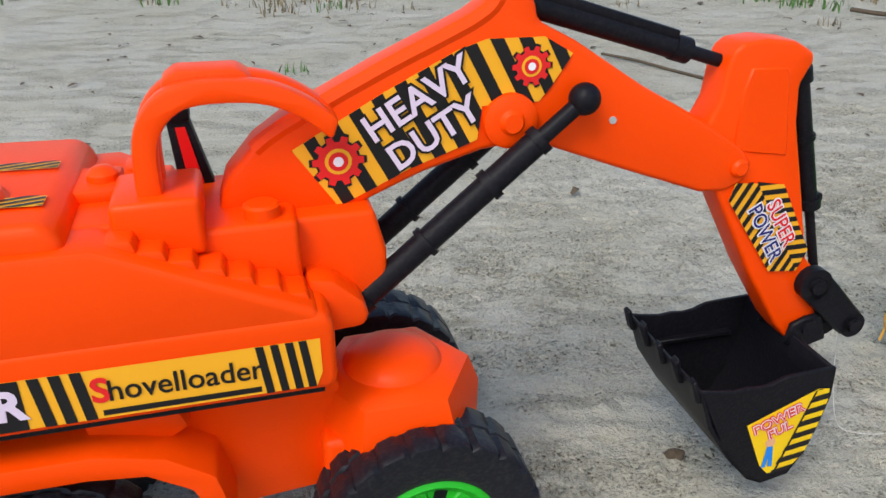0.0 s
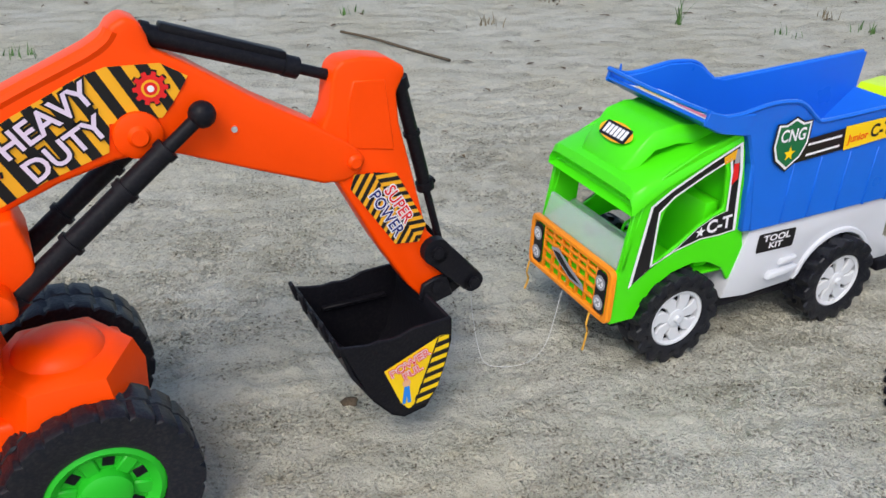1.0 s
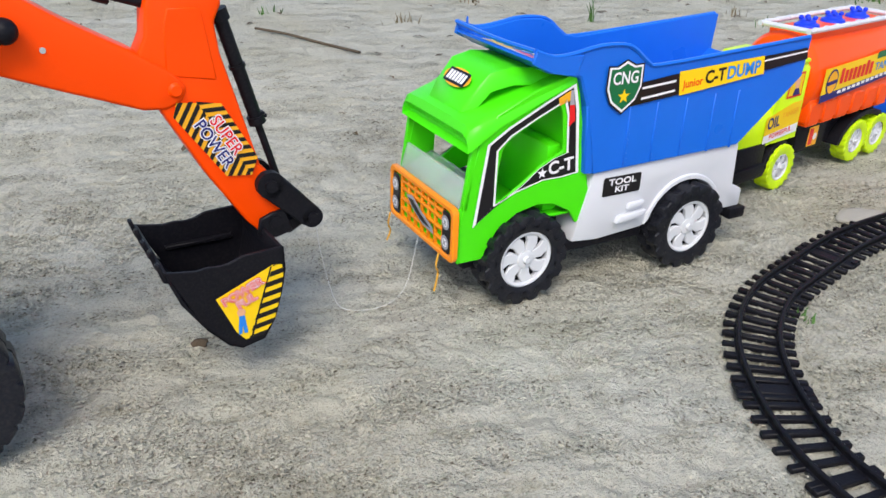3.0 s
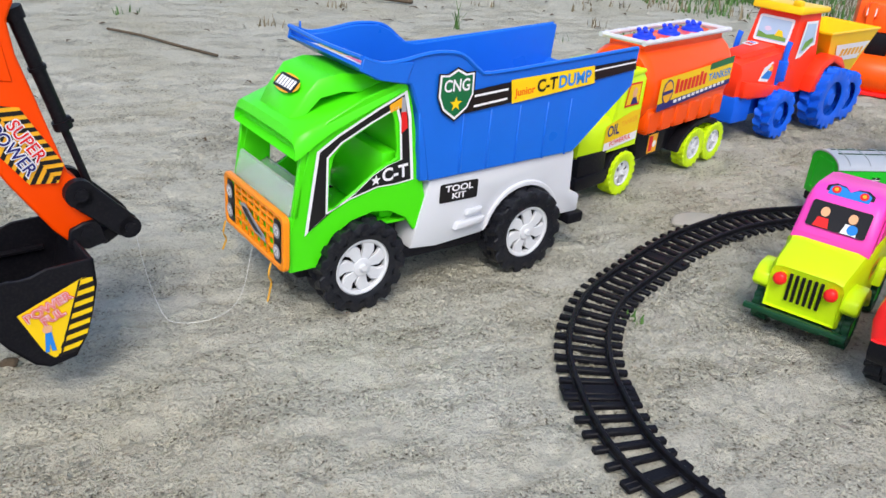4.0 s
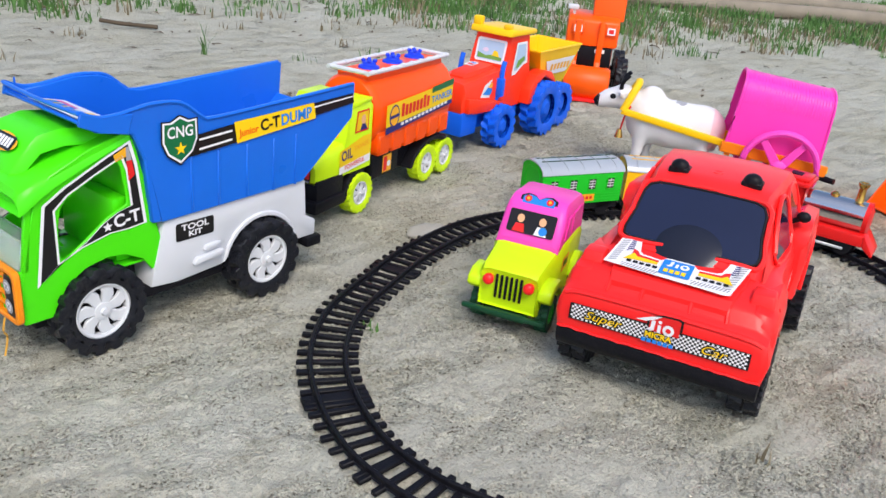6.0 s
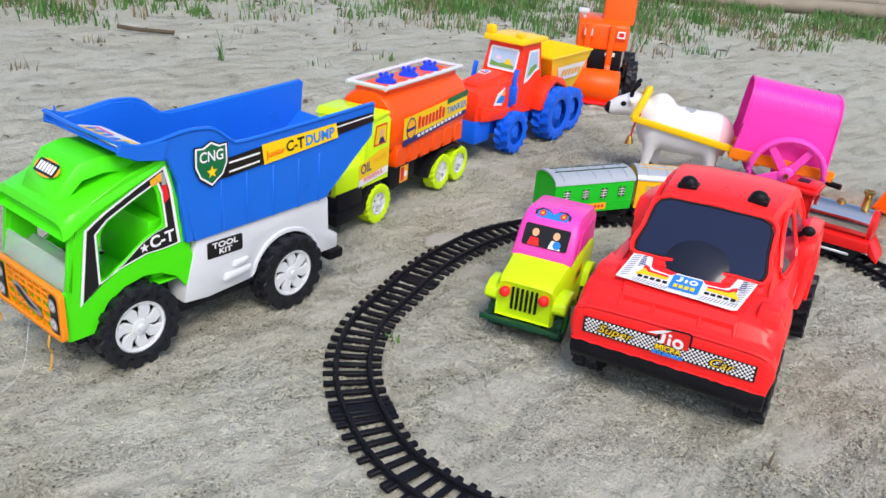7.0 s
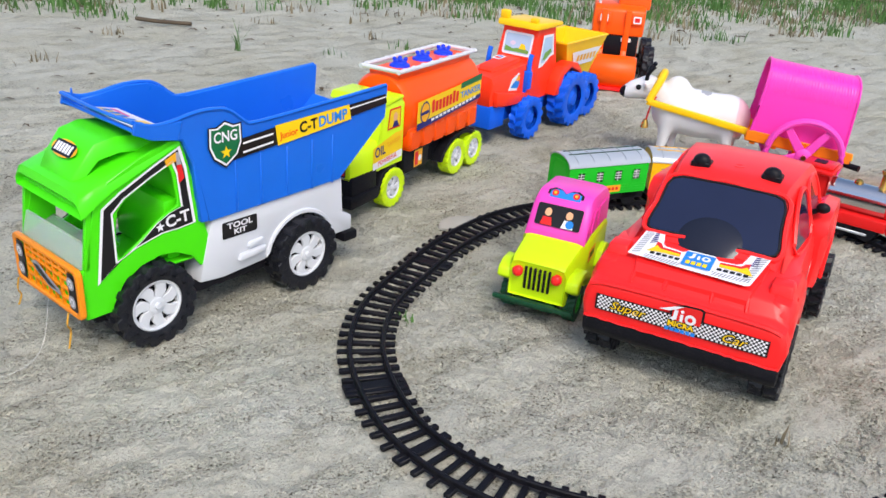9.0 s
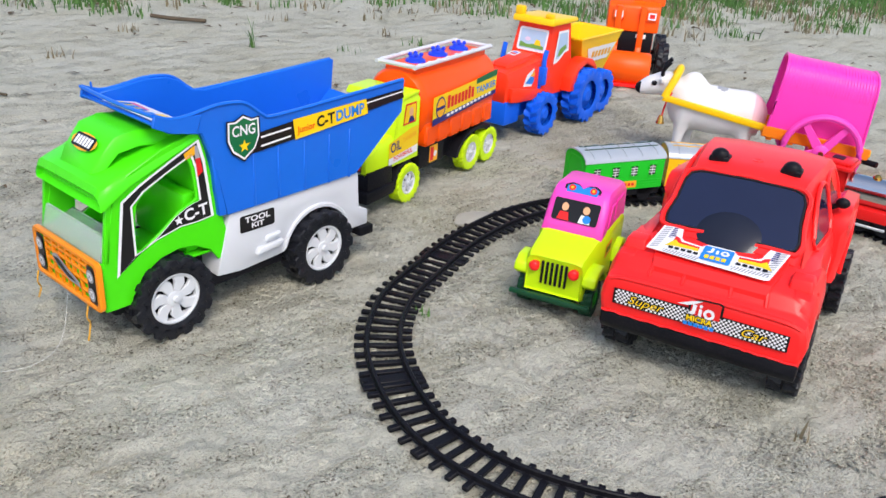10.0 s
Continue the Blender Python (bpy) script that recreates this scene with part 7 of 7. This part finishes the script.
    tw = finish(tyre_bm(0.0400, 0.0240, 14, 0.09, 0.55, 1, 0.5, 0.08), "wheel", TRACTOR_BLUE)
    hub3 = finish(lathe([(0.004, 0.0230), (-0.004, 0.022), (-0.006, 0.013), (-0.010, 0.008), (-0.010, 0.0)], 24), "hub", TRACTOR_BLUE)
    for s in (-1, 1):
        add_wheel(tl, [("wheel", tw), ("hub", hub3)], 0.228, s * 0.0430, 0.0395, s > 0)


build_tractor()


# ---- the far loader with its roller ----
def build_loader():
    ld = thing("toy_road_roller", frame_at(1.512, 0.942, 0.72, 0.69), "orange toy loader with a front roller and raised bucket", "toy loader")
    roller = part("roller", moved(lathe([(-0.045, 0.0), (-0.045, 0.030), (-0.041, 0.033), (0.041, 0.033), (0.045, 0.030), (0.045, 0.0)], 28), pose(0, 0, 0.033)), LOADER_ORANGE, ld)
    part("scraper", box(-0.030, 0.010, -0.052, 0.052, 0.0, 0.006, 0.001), RED, ld, "red flat scraper plate")
    for y in (-0.018, 0.030):
        part("arm", prism([(0.020, 0.030), (0.050, 0.060), (0.040, 0.150), (0.022, 0.150), (0.030, 0.070), (0.006, 0.040)], y - 0.006, y + 0.006, 0.0015), LOADER_ORANGE, ld)
    body = part("body", merged(box(0.050, 0.180, -0.046, 0.046, 0.048, 0.100, 0.004), prism([(0.030, 0.100), (0.036, 0.150), (0.056, 0.158), (0.150, 0.158), (0.150, 0.100)], -0.052, 0.052, 0.005, 2)), LOADER_ORANGE, ld)
    for y in (-0.036, 0.030):
        part("lamp_box", box(0.026, 0.040, y - 0.012, y + 0.012, 0.124, 0.144, 0.002), LOADER_ORANGE, body)
        flat("lamp_print", [rounded(-0.008, 0.008, -0.007, 0.007, 0.002)], ST_WHITE, body, plane_from((0.0255, y, 0.134), (0, -1, 0), (0, 0, 1)), 0.0004)
        flat("lamp_print", [rounded(-0.005, 0.005, -0.004, 0.004, 0.001)], ST_RED, body, plane_from((0.0255, y, 0.134), (0, -1, 0), (0, 0, 1)), 0.0007)
    part("engine_front", box(0.034, 0.052, -0.044, 0.044, 0.056, 0.100, 0.002), BLACK, ld)
    for y in (-0.024, 0.040):
        flat("label_print", [rounded(-0.010, 0.010, -0.004, 0.004, 0.001)], ST_WHITE, ld, plane_from((0.0335, y * 0.8, 0.092), (0, -1, 0), (0, 0, 1)), 0.0004)
    part("raised_bucket", prism([(0.060, 0.150), (0.075, 0.205), (0.060, 0.255), (0.085, 0.262), (0.120, 0.235), (0.120, 0.180), (0.090, 0.150)], -0.060, 0.004, 0.004, 2), LOADER_ORANGE, ld)
    part("lever", merged(box(0.05, 0.064, 0.034, 0.056, 0.166, 0.176, 0.003), rod((0.057, 0.04, 0.15), (0.057, 0.044, 0.17), 0.003)), WHITE, ld)
    tyre = finish(tyre_bm(0.0400, 0.0220, 14, 0.07, 0.6, 1, 0.45, 0.08), "wheel", TYRE)
    rim = finish(merged(spoked_rim_bm(0.0235, -0.0085, 6)), "rim", WHITE)
    for x in (0.060, 0.165):
        for s in (-1, 1):
            add_wheel(ld, [("wheel", tyre), ("rim", rim)], x, s * 0.0700, 0.0395, s > 0)
        part("axle", rod((x, -0.06, 0.0395), (x, 0.06, 0.0395), 0.005), BLACK, ld)


build_loader()


# ---- the bullock cart ----
def build_bull():
    """One moulded figure: rounded masses melted together, then horns, wheel and muzzle."""
    data = bpy.data.metaballs.new("bull")
    data.resolution, data.render_resolution, data.threshold = 0.0035, 0.0035, 0.4
    src = bpy.data.objects.new("bull", data)
    scene.collection.objects.link(src)
    for x, y, z, r, sx, sy, sz in ((0.030, 0, 0.080, 0.042, 1.25, 0.74, 0.92), (0.062, 0, 0.078, 0.041, 1.25, 0.74, 0.90), (0.088, 0, 0.080, 0.038, 0.9, 0.78, 0.95), (0.004, 0, 0.084, 0.039, 0.8, 0.75, 1.0),
                                   (0.008, 0, 0.114, 0.019, 1.0, 0.75, 1.0), (-0.018, 0, 0.100, 0.021, 1.0, 0.75, 1.0), (-0.034, 0, 0.110, 0.0195, 1.0, 0.85, 1.0), (-0.050, 0, 0.104, 0.0175, 1.15, 0.85, 0.95), (-0.064, 0, 0.098, 0.0130, 1.1, 0.9, 0.85),
                                   (-0.038, -0.016, 0.115, 0.006, 0.7, 1.6, 0.7), (-0.038, 0.016, 0.115, 0.006, 0.7, 1.6, 0.7)):
        e = data.elements.new(type="ELLIPSOID")
        e.co, e.radius, e.size_x, e.size_y, e.size_z = (x, y, z), r * 1.35, sx, sy, sz
    for x, s, lean in ((0.002, -1, -0.004), (0.010, 1, 0.002), (0.088, -1, 0.006), (0.096, 1, 0.0)):
        for k in range(6):
            e = data.elements.new(type="BALL")
            e.co, e.radius = (x + lean * k / 5, s * 0.014, 0.072 - k * 0.0120), 0.0175 - k * 0.0014
    for k in range(5):
        e = data.elements.new(type="BALL")
        e.co, e.radius = (0.110 + 0.004 * math.sin(k), 0.0, 0.092 - k * 0.010), 0.0055
    bpy.context.view_layer.update()
    me = bpy.data.meshes.new_from_object(src.evaluated_get(bpy.context.evaluated_depsgraph_get()))
    bpy.data.objects.remove(src)
    bm = bmesh.new()
    bm.from_mesh(me)
    for f in bm.faces:
        c = f.calc_center_median()
        f.material_index = 1 if c.x < -0.0680 and c.z < 0.108 else 0
        if c.x > 0.098 and c.z > 0.055:
            f.material_index = 2
        if (c.x - 0.050) ** 2 / 0.0001 + c.y ** 2 / 0.00016 < 1 and c.z > 0.100:
            f.material_index = 3
    n = len(bm.faces)
    extra = []
    for s in (-1, 1):
        extra.append(tube([(-0.038, s * 0.008, 0.120), (-0.038, s * 0.013, 0.129), (-0.034, s * 0.015, 0.137), (-0.029, s * 0.014, 0.143)], 0.0032, 7, 3))
        extra.append(ball((-0.0480, s * 0.0128, 0.1095), 0.0040, 1.1, 0.6, 1.0, 12, 8))
        extra.append(moved(lathe([(-0.003, 0.0), (-0.003, 0.0125), (-0.002, 0.0135), (0.002, 0.0135), (0.003, 0.0125), (0.003, 0.0)], 22), pose(0.004, s * 0.0160 + 0.003, 0.0135)))
    black = merged(*extra)
    tmp = bpy.data.meshes.new("tmp")
    black.to_mesh(tmp)
    black.free()
    bm.from_mesh(tmp)
    bm.faces.ensure_lookup_table()
    for f in bm.faces[n:]:
        f.material_index = 1
    white = material("white_bull_plastic", (0.72, 0.71, 0.72), 0.4, vary=0.04)
    mesh = finish(bm, "toy_bull", [white, BLACK, material("blush_paint", (0.80, 0.52, 0.58), 0.4), ST_GREY], True, 60)
    return mesh


CART = frame_at(1.2326, 0.5739, 0.60, -0.80)
bull = new("toy_bull", build_bull())
bull.matrix_world = CART
tagged(bull, "white plastic toy bull with black horns and wheeled feet", "toy bull")


def build_cart():
    ct = thing("toy_bullock_cart", CART, "pink toy cart with arched canopy and yellow shafts", "toy cart")
    for s in (-1, 1):
        shaft = prism([(-0.0330, 0.0900), (-0.0290, 0.0985), (0.1130, 0.0765), (0.2620, 0.0590), (0.2620, 0.0500), (0.1130, 0.0665)], *sorted((s * 0.0270, s * 0.0340)), 0.0014, 2)
        part("shaft", shaft, YELLOW, ct, "yellow plastic shaft")
    part("yoke", tube([(-0.0300, -0.0300, 0.0940), (-0.0225, -0.0255, 0.1130), (-0.0160, -0.0150, 0.1290), (-0.0145, 0, 0.1335), (-0.0160, 0.0150, 0.1290), (-0.0225, 0.0255, 0.1130), (-0.0300, 0.0300, 0.0940)], 0.0056, 8, 4), YELLOW, ct, "yellow plastic yoke")
    cart_orange = material("cart_orange_plastic", (0.92, 0.22, 0.01), 0.35)
    bed_tilt = pose(0.1935, 0, 0.054, 0, 5.5, 0) @ pose(-0.1935, 0, -0.054)
    bed = part("bed", moved(box(0.112, 0.258, -0.040, 0.040, 0.054, 0.061, 0.002), bed_tilt), cart_orange, ct, "orange plastic cart bed")
    for s in (-1, 1):
        part("side_board", moved(box(0.112, 0.258, *sorted((s * 0.0405, s * 0.0445)), 0.054, 0.070, 0.0012, 1), bed_tilt), cart_orange, bed)
    for k in range(5):
        part("slat", moved(box(0.120 + 0.03 * k, 0.128 + 0.03 * k, -0.042, 0.042, 0.050, 0.055, 0.001, 1), bed_tilt), cart_orange, bed)
    pts = [(-0.0420, 0.060), (-0.0430, 0.085), (-0.0430, 0.128), (-0.0415, 0.146), (-0.034, 0.158), (-0.018, 0.1645), (0.0, 0.1660), (0.018, 0.1645), (0.034, 0.158), (0.0415, 0.146), (0.0430, 0.128), (0.0430, 0.085), (0.0420, 0.060)]
    inner = [(y * 0.95, z if z < 0.07 else z - 0.002) for y, z in pts]
    part("canopy", moved(loft([[(x + (z - 0.06) * lean, y, z) for y, z in pts + inner[::-1]] for x, lean in ((0.1170, 0.0), (0.1200, 0.0), (0.180, -0.04), (0.2430, -0.09), (0.2460, -0.09))]), bed_tilt), MAGENTA, ct, "pink arched plastic canopy")
    for x, lean in ((0.1170, 0.0), (0.2460, -0.09)):
        part("canopy_edge", moved(tube([(x + (z - 0.06) * lean, y, z) for y, z in pts], 0.0018, 6, 2), bed_tilt), MAGENTA, ct)
    for k in range(30):
        x = 0.1205 + k * 0.0042
        part("canopy_rib", moved(tube([(x - (z - 0.06) * 0.09 * k / 29, y * 0.995, z - 0.0004) for y, z in pts[2:11]], 0.0006, 5, 2), bed_tilt), MAGENTA, ct)
    for s in (-1, 1):
        rim = merged(*[tube([(0.0500 * math.cos(2 * math.pi * k / 16), y, 0.0500 * math.sin(2 * math.pi * k / 16)) for k in range(16)], 0.0042, 8, 2, True) for y in (-0.0025, 0.0025)])
        wh = part("wheel", moved(rim, pose(0.1935, s * 0.0560, 0.0535)), PINK, ct, "pink spoked cart wheel")
        part("hub", moved(lathe([(-0.006, 0.0), (-0.006, 0.006), (-0.003, 0.011), (0.004, 0.011), (0.004, 0.0)], 20), pose(0.1935, s * 0.0560, 0.0535)), PINK, wh)
        for k in range(5):
            a = math.pi * 2 / 5 * k + 0.3
            part("spoke", prism([(0.008, -0.0065), (0.049, -0.0045), (0.049, 0.0045), (0.008, 0.0065)], -0.002, 0.002, 0.0008, 1), PINK, wh, "", pose(0.1935, s * 0.0560, 0.0535, 0, math.degrees(a), 0))
        part("pin", rod((0.1935, s * 0.056, 0.0535), (0.1935, s * 0.066, 0.0535), 0.0035), GOLD, ct)
    part("axle", rod((0.1935, -0.056, 0.0535), (0.1935, 0.056, 0.0535), 0.0032), BLACK, ct)
    part("tail_peg", rod((0.250, -0.036, 0.046), (0.270, -0.050, 0.046), 0.0042), BLACK, ct)
    part("bell_cord", tube([(-0.020, -0.018, 0.100), (-0.026, -0.021, 0.085), (-0.029, -0.018, 0.064)], 0.0014, 6, 3), LOCO_RED, ct, "dark red cord")
    part("bell", moved(lathe([(0.052, 0.0), (0.052, 0.0065), (0.055, 0.0058), (0.060, 0.0045), (0.064, 0.0030), (0.065, 0.0)], 16, "Z"), pose(-0.030, -0.018, 0)), GOLD, ct, "small brass bell")


build_cart()


# ---- the scoop at the far side of the track ----
def build_scoop():
    sc = thing("toy_shovel_loader", frame_at(1.432, 0.268, 0.93, -0.36), "orange-red toy loader shovel resting on the sand", "toy loader")
    shell = [(0.0, 0.002), (0.040, 0.001), (0.062, 0.014), (0.070, 0.050), (0.060, 0.078), (0.057, 0.076), (0.065, 0.050), (0.058, 0.018), (0.039, 0.005), (0.002, 0.005)]
    part("shovel", merged(prism(shell, -0.055, 0.055, 0.0012, 1), prism([(0.0, 0.002), (0.040, 0.001), (0.062, 0.014), (0.070, 0.050), (0.060, 0.078), (0.030, 0.050)], -0.055, -0.052, 0.0008, 1),
                          prism([(0.0, 0.002), (0.040, 0.001), (0.062, 0.014), (0.070, 0.050), (0.060, 0.078), (0.030, 0.050)], 0.052, 0.055, 0.0008, 1)), LOADER_ORANGE, sc)
    for y in (-0.03, 0.03):
        part("arm", prism([(0.064, 0.030), (0.120, 0.060), (0.200, 0.060), (0.200, 0.075), (0.115, 0.075), (0.064, 0.050)], y - 0.004, y + 0.004, 0.001), LOADER_ORANGE, sc)


build_scoop()


# ---- small things on the ground ----
def lump(name, c, r, sx, sy, sz, mat, seed, label, category):
    rng = random.Random(seed)
    bm = bmesh.new()
    bmesh.ops.create_icosphere(bm, subdivisions=3, radius=r)
    off = Vector((rng.random() * 9, rng.random() * 9, rng.random() * 9))
    for v in bm.verts:
        v.co *= 1 + 0.35 * noise.noise(v.co / r * 0.9 + off) + 0.10 * noise.noise(v.co / r * 3 + off)
        v.co.x, v.co.y, v.co.z = v.co.x * sx, v.co.y * sy, v.co.z * sz
    ob = new(name, finish(bm, name, mat, True, 60))
    ob.location = c
    return tagged(ob, label, category)


lump("flat_stone", (0.795, 0.512, 0.001), 0.021, 1.3, 0.8, 0.30, STONE, 4, "flat pale stone beside the toy track", "stone")
lump("dark_clod", (0.163, 0.412, 0.000), 0.0048, 1.3, 0.9, 0.7, STICK, 8, "small dark clod of earth beside the bucket", "clod")

far_twig = new("twig", finish(tube([(0.835, 1.835, 0.010), (0.870, 1.800, 0.008), (0.905, 1.785, 0.006), (0.940, 1.758, 0.006)], 0.0050, 6, 4), "twig", STICK))
tagged(far_twig, "short dark dry stick lying far out on the sand", "twig")
twig = new("twig", finish(tube([(0.262, 1.453, 0.004), (0.310, 1.398, 0.005), (0.368, 1.322, 0.003), (0.419, 1.251, 0.003)], 0.0024, 6, 4), "twig", STICK))
tagged(twig, "thin dark dry twig lying on the sand", "twig")

thread = new("thread", finish(tube([(0.338, 0.470, 0.064), (0.331, 0.466, 0.040), (0.323, 0.458, 0.012), (0.312, 0.446, 0.0022), (0.295, 0.433, 0.0020), (0.275, 0.432, 0.0022), (0.262, 0.433, 0.010), (0.252, 0.430, 0.050), (0.247, 0.424, 0.088)], 0.00022, 4, 5), "thread", THREAD))
tagged(thread, "fine white thread from the grille to the bucket", "thread")
knot = new("thread_bow", finish(merged(tube([(0.3385, 0.4700, 0.064), (0.3350, 0.4760, 0.073), (0.3330, 0.4800, 0.062), (0.3360, 0.4720, 0.054), (0.3385, 0.4660, 0.062)], 0.0004, 4, 4), tube([(0.338, 0.471, 0.066), (0.334, 0.468, 0.078), (0.3355, 0.4640, 0.070), (0.3385, 0.470, 0.060)], 0.0004, 4, 4)), "thread_bow", THREAD))
tagged(knot, "white thread knotted round the truck's grille", "thread")


def scatter_clods():
    """Crumbs of earth: squashed eight-sided grains in one skin."""
    rng = np.random.default_rng(11)
    n = 190000
    cx, cy = rng.uniform(-0.1, 1.45, n), rng.uniform(-0.08, 1.0, n)
    heap = np.sin(cx * 9 + cy * 4) + np.sin(cy * 13 - cx * 6) + 0.8 * np.sin(cx * 31 + 2) * np.sin(cy * 27 + cx * 11) + 0.5 * np.sin(cx * 67 - cy * 41) + rng.standard_normal(n) * 0.7
    keep = heap > 0.55 + 0.5 * (cy > 0.62)
    cx, cy = cx[keep], cy[keep]
    n = len(cx)
    r = 0.0005 + 0.0014 * rng.random(n) ** 2.5
    base = np.array([(1, 0, 0), (-1, 0, 0), (0, 1, 0), (0, -1, 0), (0, 0, 1), (0, 0, -1)], float)
    v = base[None] * (1 + 0.35 * rng.standard_normal((n, 6, 1))) * r[:, None, None] * np.array([1.2, 1.2, 0.7])
    a = rng.random(n) * 6.28
    x = v[:, :, 0] * np.cos(a)[:, None] - v[:, :, 1] * np.sin(a)[:, None]
    y = v[:, :, 0] * np.sin(a)[:, None] + v[:, :, 1] * np.cos(a)[:, None]
    co = np.stack([x + cx[:, None], y + cy[:, None], v[:, :, 2] + 0.0002], -1).reshape(-1, 3)
    tri = np.array([(0, 2, 4), (2, 1, 4), (1, 3, 4), (3, 0, 4), (2, 0, 5), (1, 2, 5), (3, 1, 5), (0, 3, 5)])
    faces = (tri[None] + 6 * np.arange(n)[:, None, None]).reshape(-1, 3)
    me = bpy.data.meshes.new("earth_crumbs")
    me.from_pydata(co.tolist(), [], faces.tolist())
    me.materials.append(EARTH)
    tagged(new("earth_crumbs", me), "scattered crumbs of dry earth", "crumbs", kind="stuff")


scatter_clods()


def grass_patch(name, places, mat, label, seed, tall=(0.02, 0.06)):
    """Bent, tapering blades in tufts."""
    rng = np.random.default_rng(seed)
    co, faces = [], []
    for x, y, blades, spread, k in places:
        for _ in range(blades):
            px, py = x + rng.normal(0, spread), y + rng.normal(0, spread)
            h = rng.uniform(*tall) * k
            a, lean = rng.uniform(0, 6.28), rng.uniform(0.1, 0.7)
            w = rng.uniform(0.0009, 0.0024) * (0.6 + k * 0.6)
            dx, dy = math.cos(a), math.sin(a)
            i = len(co)
            for s, ww in ((0.0, 1.0), (0.45, 0.85), (0.8, 0.5)):
                bx, by, bz = px + dx * lean * h * s * s, py + dy * lean * h * s * s, h * s - 0.002
                co.append((bx - dy * w * ww, by + dx * w * ww, bz))
                co.append((bx + dy * w * ww, by - dx * w * ww, bz))
            co.append((px + dx * lean * h, py + dy * lean * h, h))
            faces += [(i, i + 1, i + 3, i + 2), (i + 2, i + 3, i + 5, i + 4), (i + 4, i + 5, i + 6)]
    me = bpy.data.meshes.new(name)
    me.from_pydata(co, [], faces)
    me.materials.append(mat)
    tagged(new(name, me), label, "grass", kind="stuff")


def verge(seed, count, lo, hi, blades):
    """Tufts along the far edge of the bare ground, denser further back."""
    rng = random.Random(seed)
    out = []
    while len(out) < count:
        x, y = rng.uniform(-2.6, 5.5), rng.uniform(1.0, 4.6)
        edge = 2.02 if x < 1.1 else 1.95 - 0.52 * (x - 1.1)
        edge += 0.10 * math.sin(x * 5.0) + 0.06 * math.sin(x * 13.0 + 1)
        deep = y - edge
        clump = noise.noise(Vector((x * 3.2, y * 3.2, seed))) + 0.5 * noise.noise(Vector((x * 9, y * 9, seed)))
        if deep < lo or deep > hi or rng.random() > min(1.0, 0.25 + deep * 1.2) * (1.0 if clump > 0.02 else 0.22):
            continue
        out.append((x, y, blades, 0.022, 0.7 + rng.random() * 0.8))
    return out


grass_patch("grass_verge", verge(5, 5200, 0.0, 2.2, 13), GRASS, "low green grass along the far edge of the sand", 6, (0.008, 0.036))
grass_patch("dry_grass_verge", verge(9, 3000, -0.15, 2.0, 9), DRY_GRASS, "dry straw-coloured grass along the far edge", 7, (0.006, 0.030))
grass_patch("grass_sprig", [(0.611, 0.353, 14, 0.007, 0.15)], GRASS, "tiny flattened green grass sprig on the sand", 12)
grass_patch("grass_sprig", [(0.758, 0.052, 6, 0.002, 0.30)], DRY_GRASS, "tiny upright dry grass sprig on the sand", 13)
grass_patch("grass_sprout", [(0.936, 1.484, 7, 0.004, 1.25)], GRASS, "tall thin green sprout on the bare sand", 41)
for k, (x, y) in enumerate(((1.112, 1.395), (1.295, 1.517), (0.30, 1.62), (0.55, 1.50), (1.30, 1.40), (1.75, 1.20), (-0.25, 1.35), (0.75, 1.72))):
    grass_patch("grass_tuft", [(x, y, 14, 0.012, 0.38)], GRASS if k % 2 == 0 else DRY_GRASS, "small sparse grass tuft on the bare sand", 20 + k)


def build_log(name, p, q, r, seed, label):
    p, q = Vector(p), Vector(q)
    pts = [p.lerp(q, k / 4) + Vector((0, 0, 0.004 * math.sin(3 * k + seed))) for k in range(5)]
    tagged(new(name, finish(tube(pts, r, 10, 4), name, WOOD)), label, "log")


build_log("log", (2.95, 2.15, 0.03), (4.6, 1.05, 0.03), 0.030, 1, "long grey weathered log lying in the grass")
build_log("log", (3.15, 2.42, 0.03), (4.9, 1.35, 0.03), 0.034, 2, "long grey weathered log lying in the grass")


def scatter_litter():
    """Dark dry leaf bits in the sand, as bent flakes."""
    rng = np.random.default_rng(31)
    co, faces = [], []
    for k in range(900):
        if k < 300:
            x, y, big = rng.uniform(-0.8, 2.6), rng.uniform(0.78, 2.2), 1.0
        else:
            x, y, big = rng.uniform(-2.0, 4.5), rng.uniform(1.2, 3.2), 1.9
            if y < (1.98 if x < 1.1 else 1.90 - 0.52 * (x - 1.1)):
                continue
        s, a, up = rng.uniform(0.004, 0.013) * big, rng.uniform(0, 6.28), rng.uniform(0.001, 0.005) * big
        c, d = math.cos(a), math.sin(a)
        i = len(co)
        for u, v, z in ((-1, 0, 0.0), (-0.3, -0.35, up), (0.8, -0.15, up * 0.4), (1.0, 0.1, 0.0), (0.1, 0.4, up * 0.7)):
            co.append((x + s * (u * c - v * d), y + s * (u * d + v * c), z + 0.0004))
        faces.append(tuple(range(i, i + 5)))
    me = bpy.data.meshes.new("leaf_litter")
    me.from_pydata(co, [], faces)
    me.materials.append(LEAF_LITTER)
    tagged(new("leaf_litter", me), "dark bits of dry leaf on the sand", "leaf litter", kind="stuff")


scatter_litter()
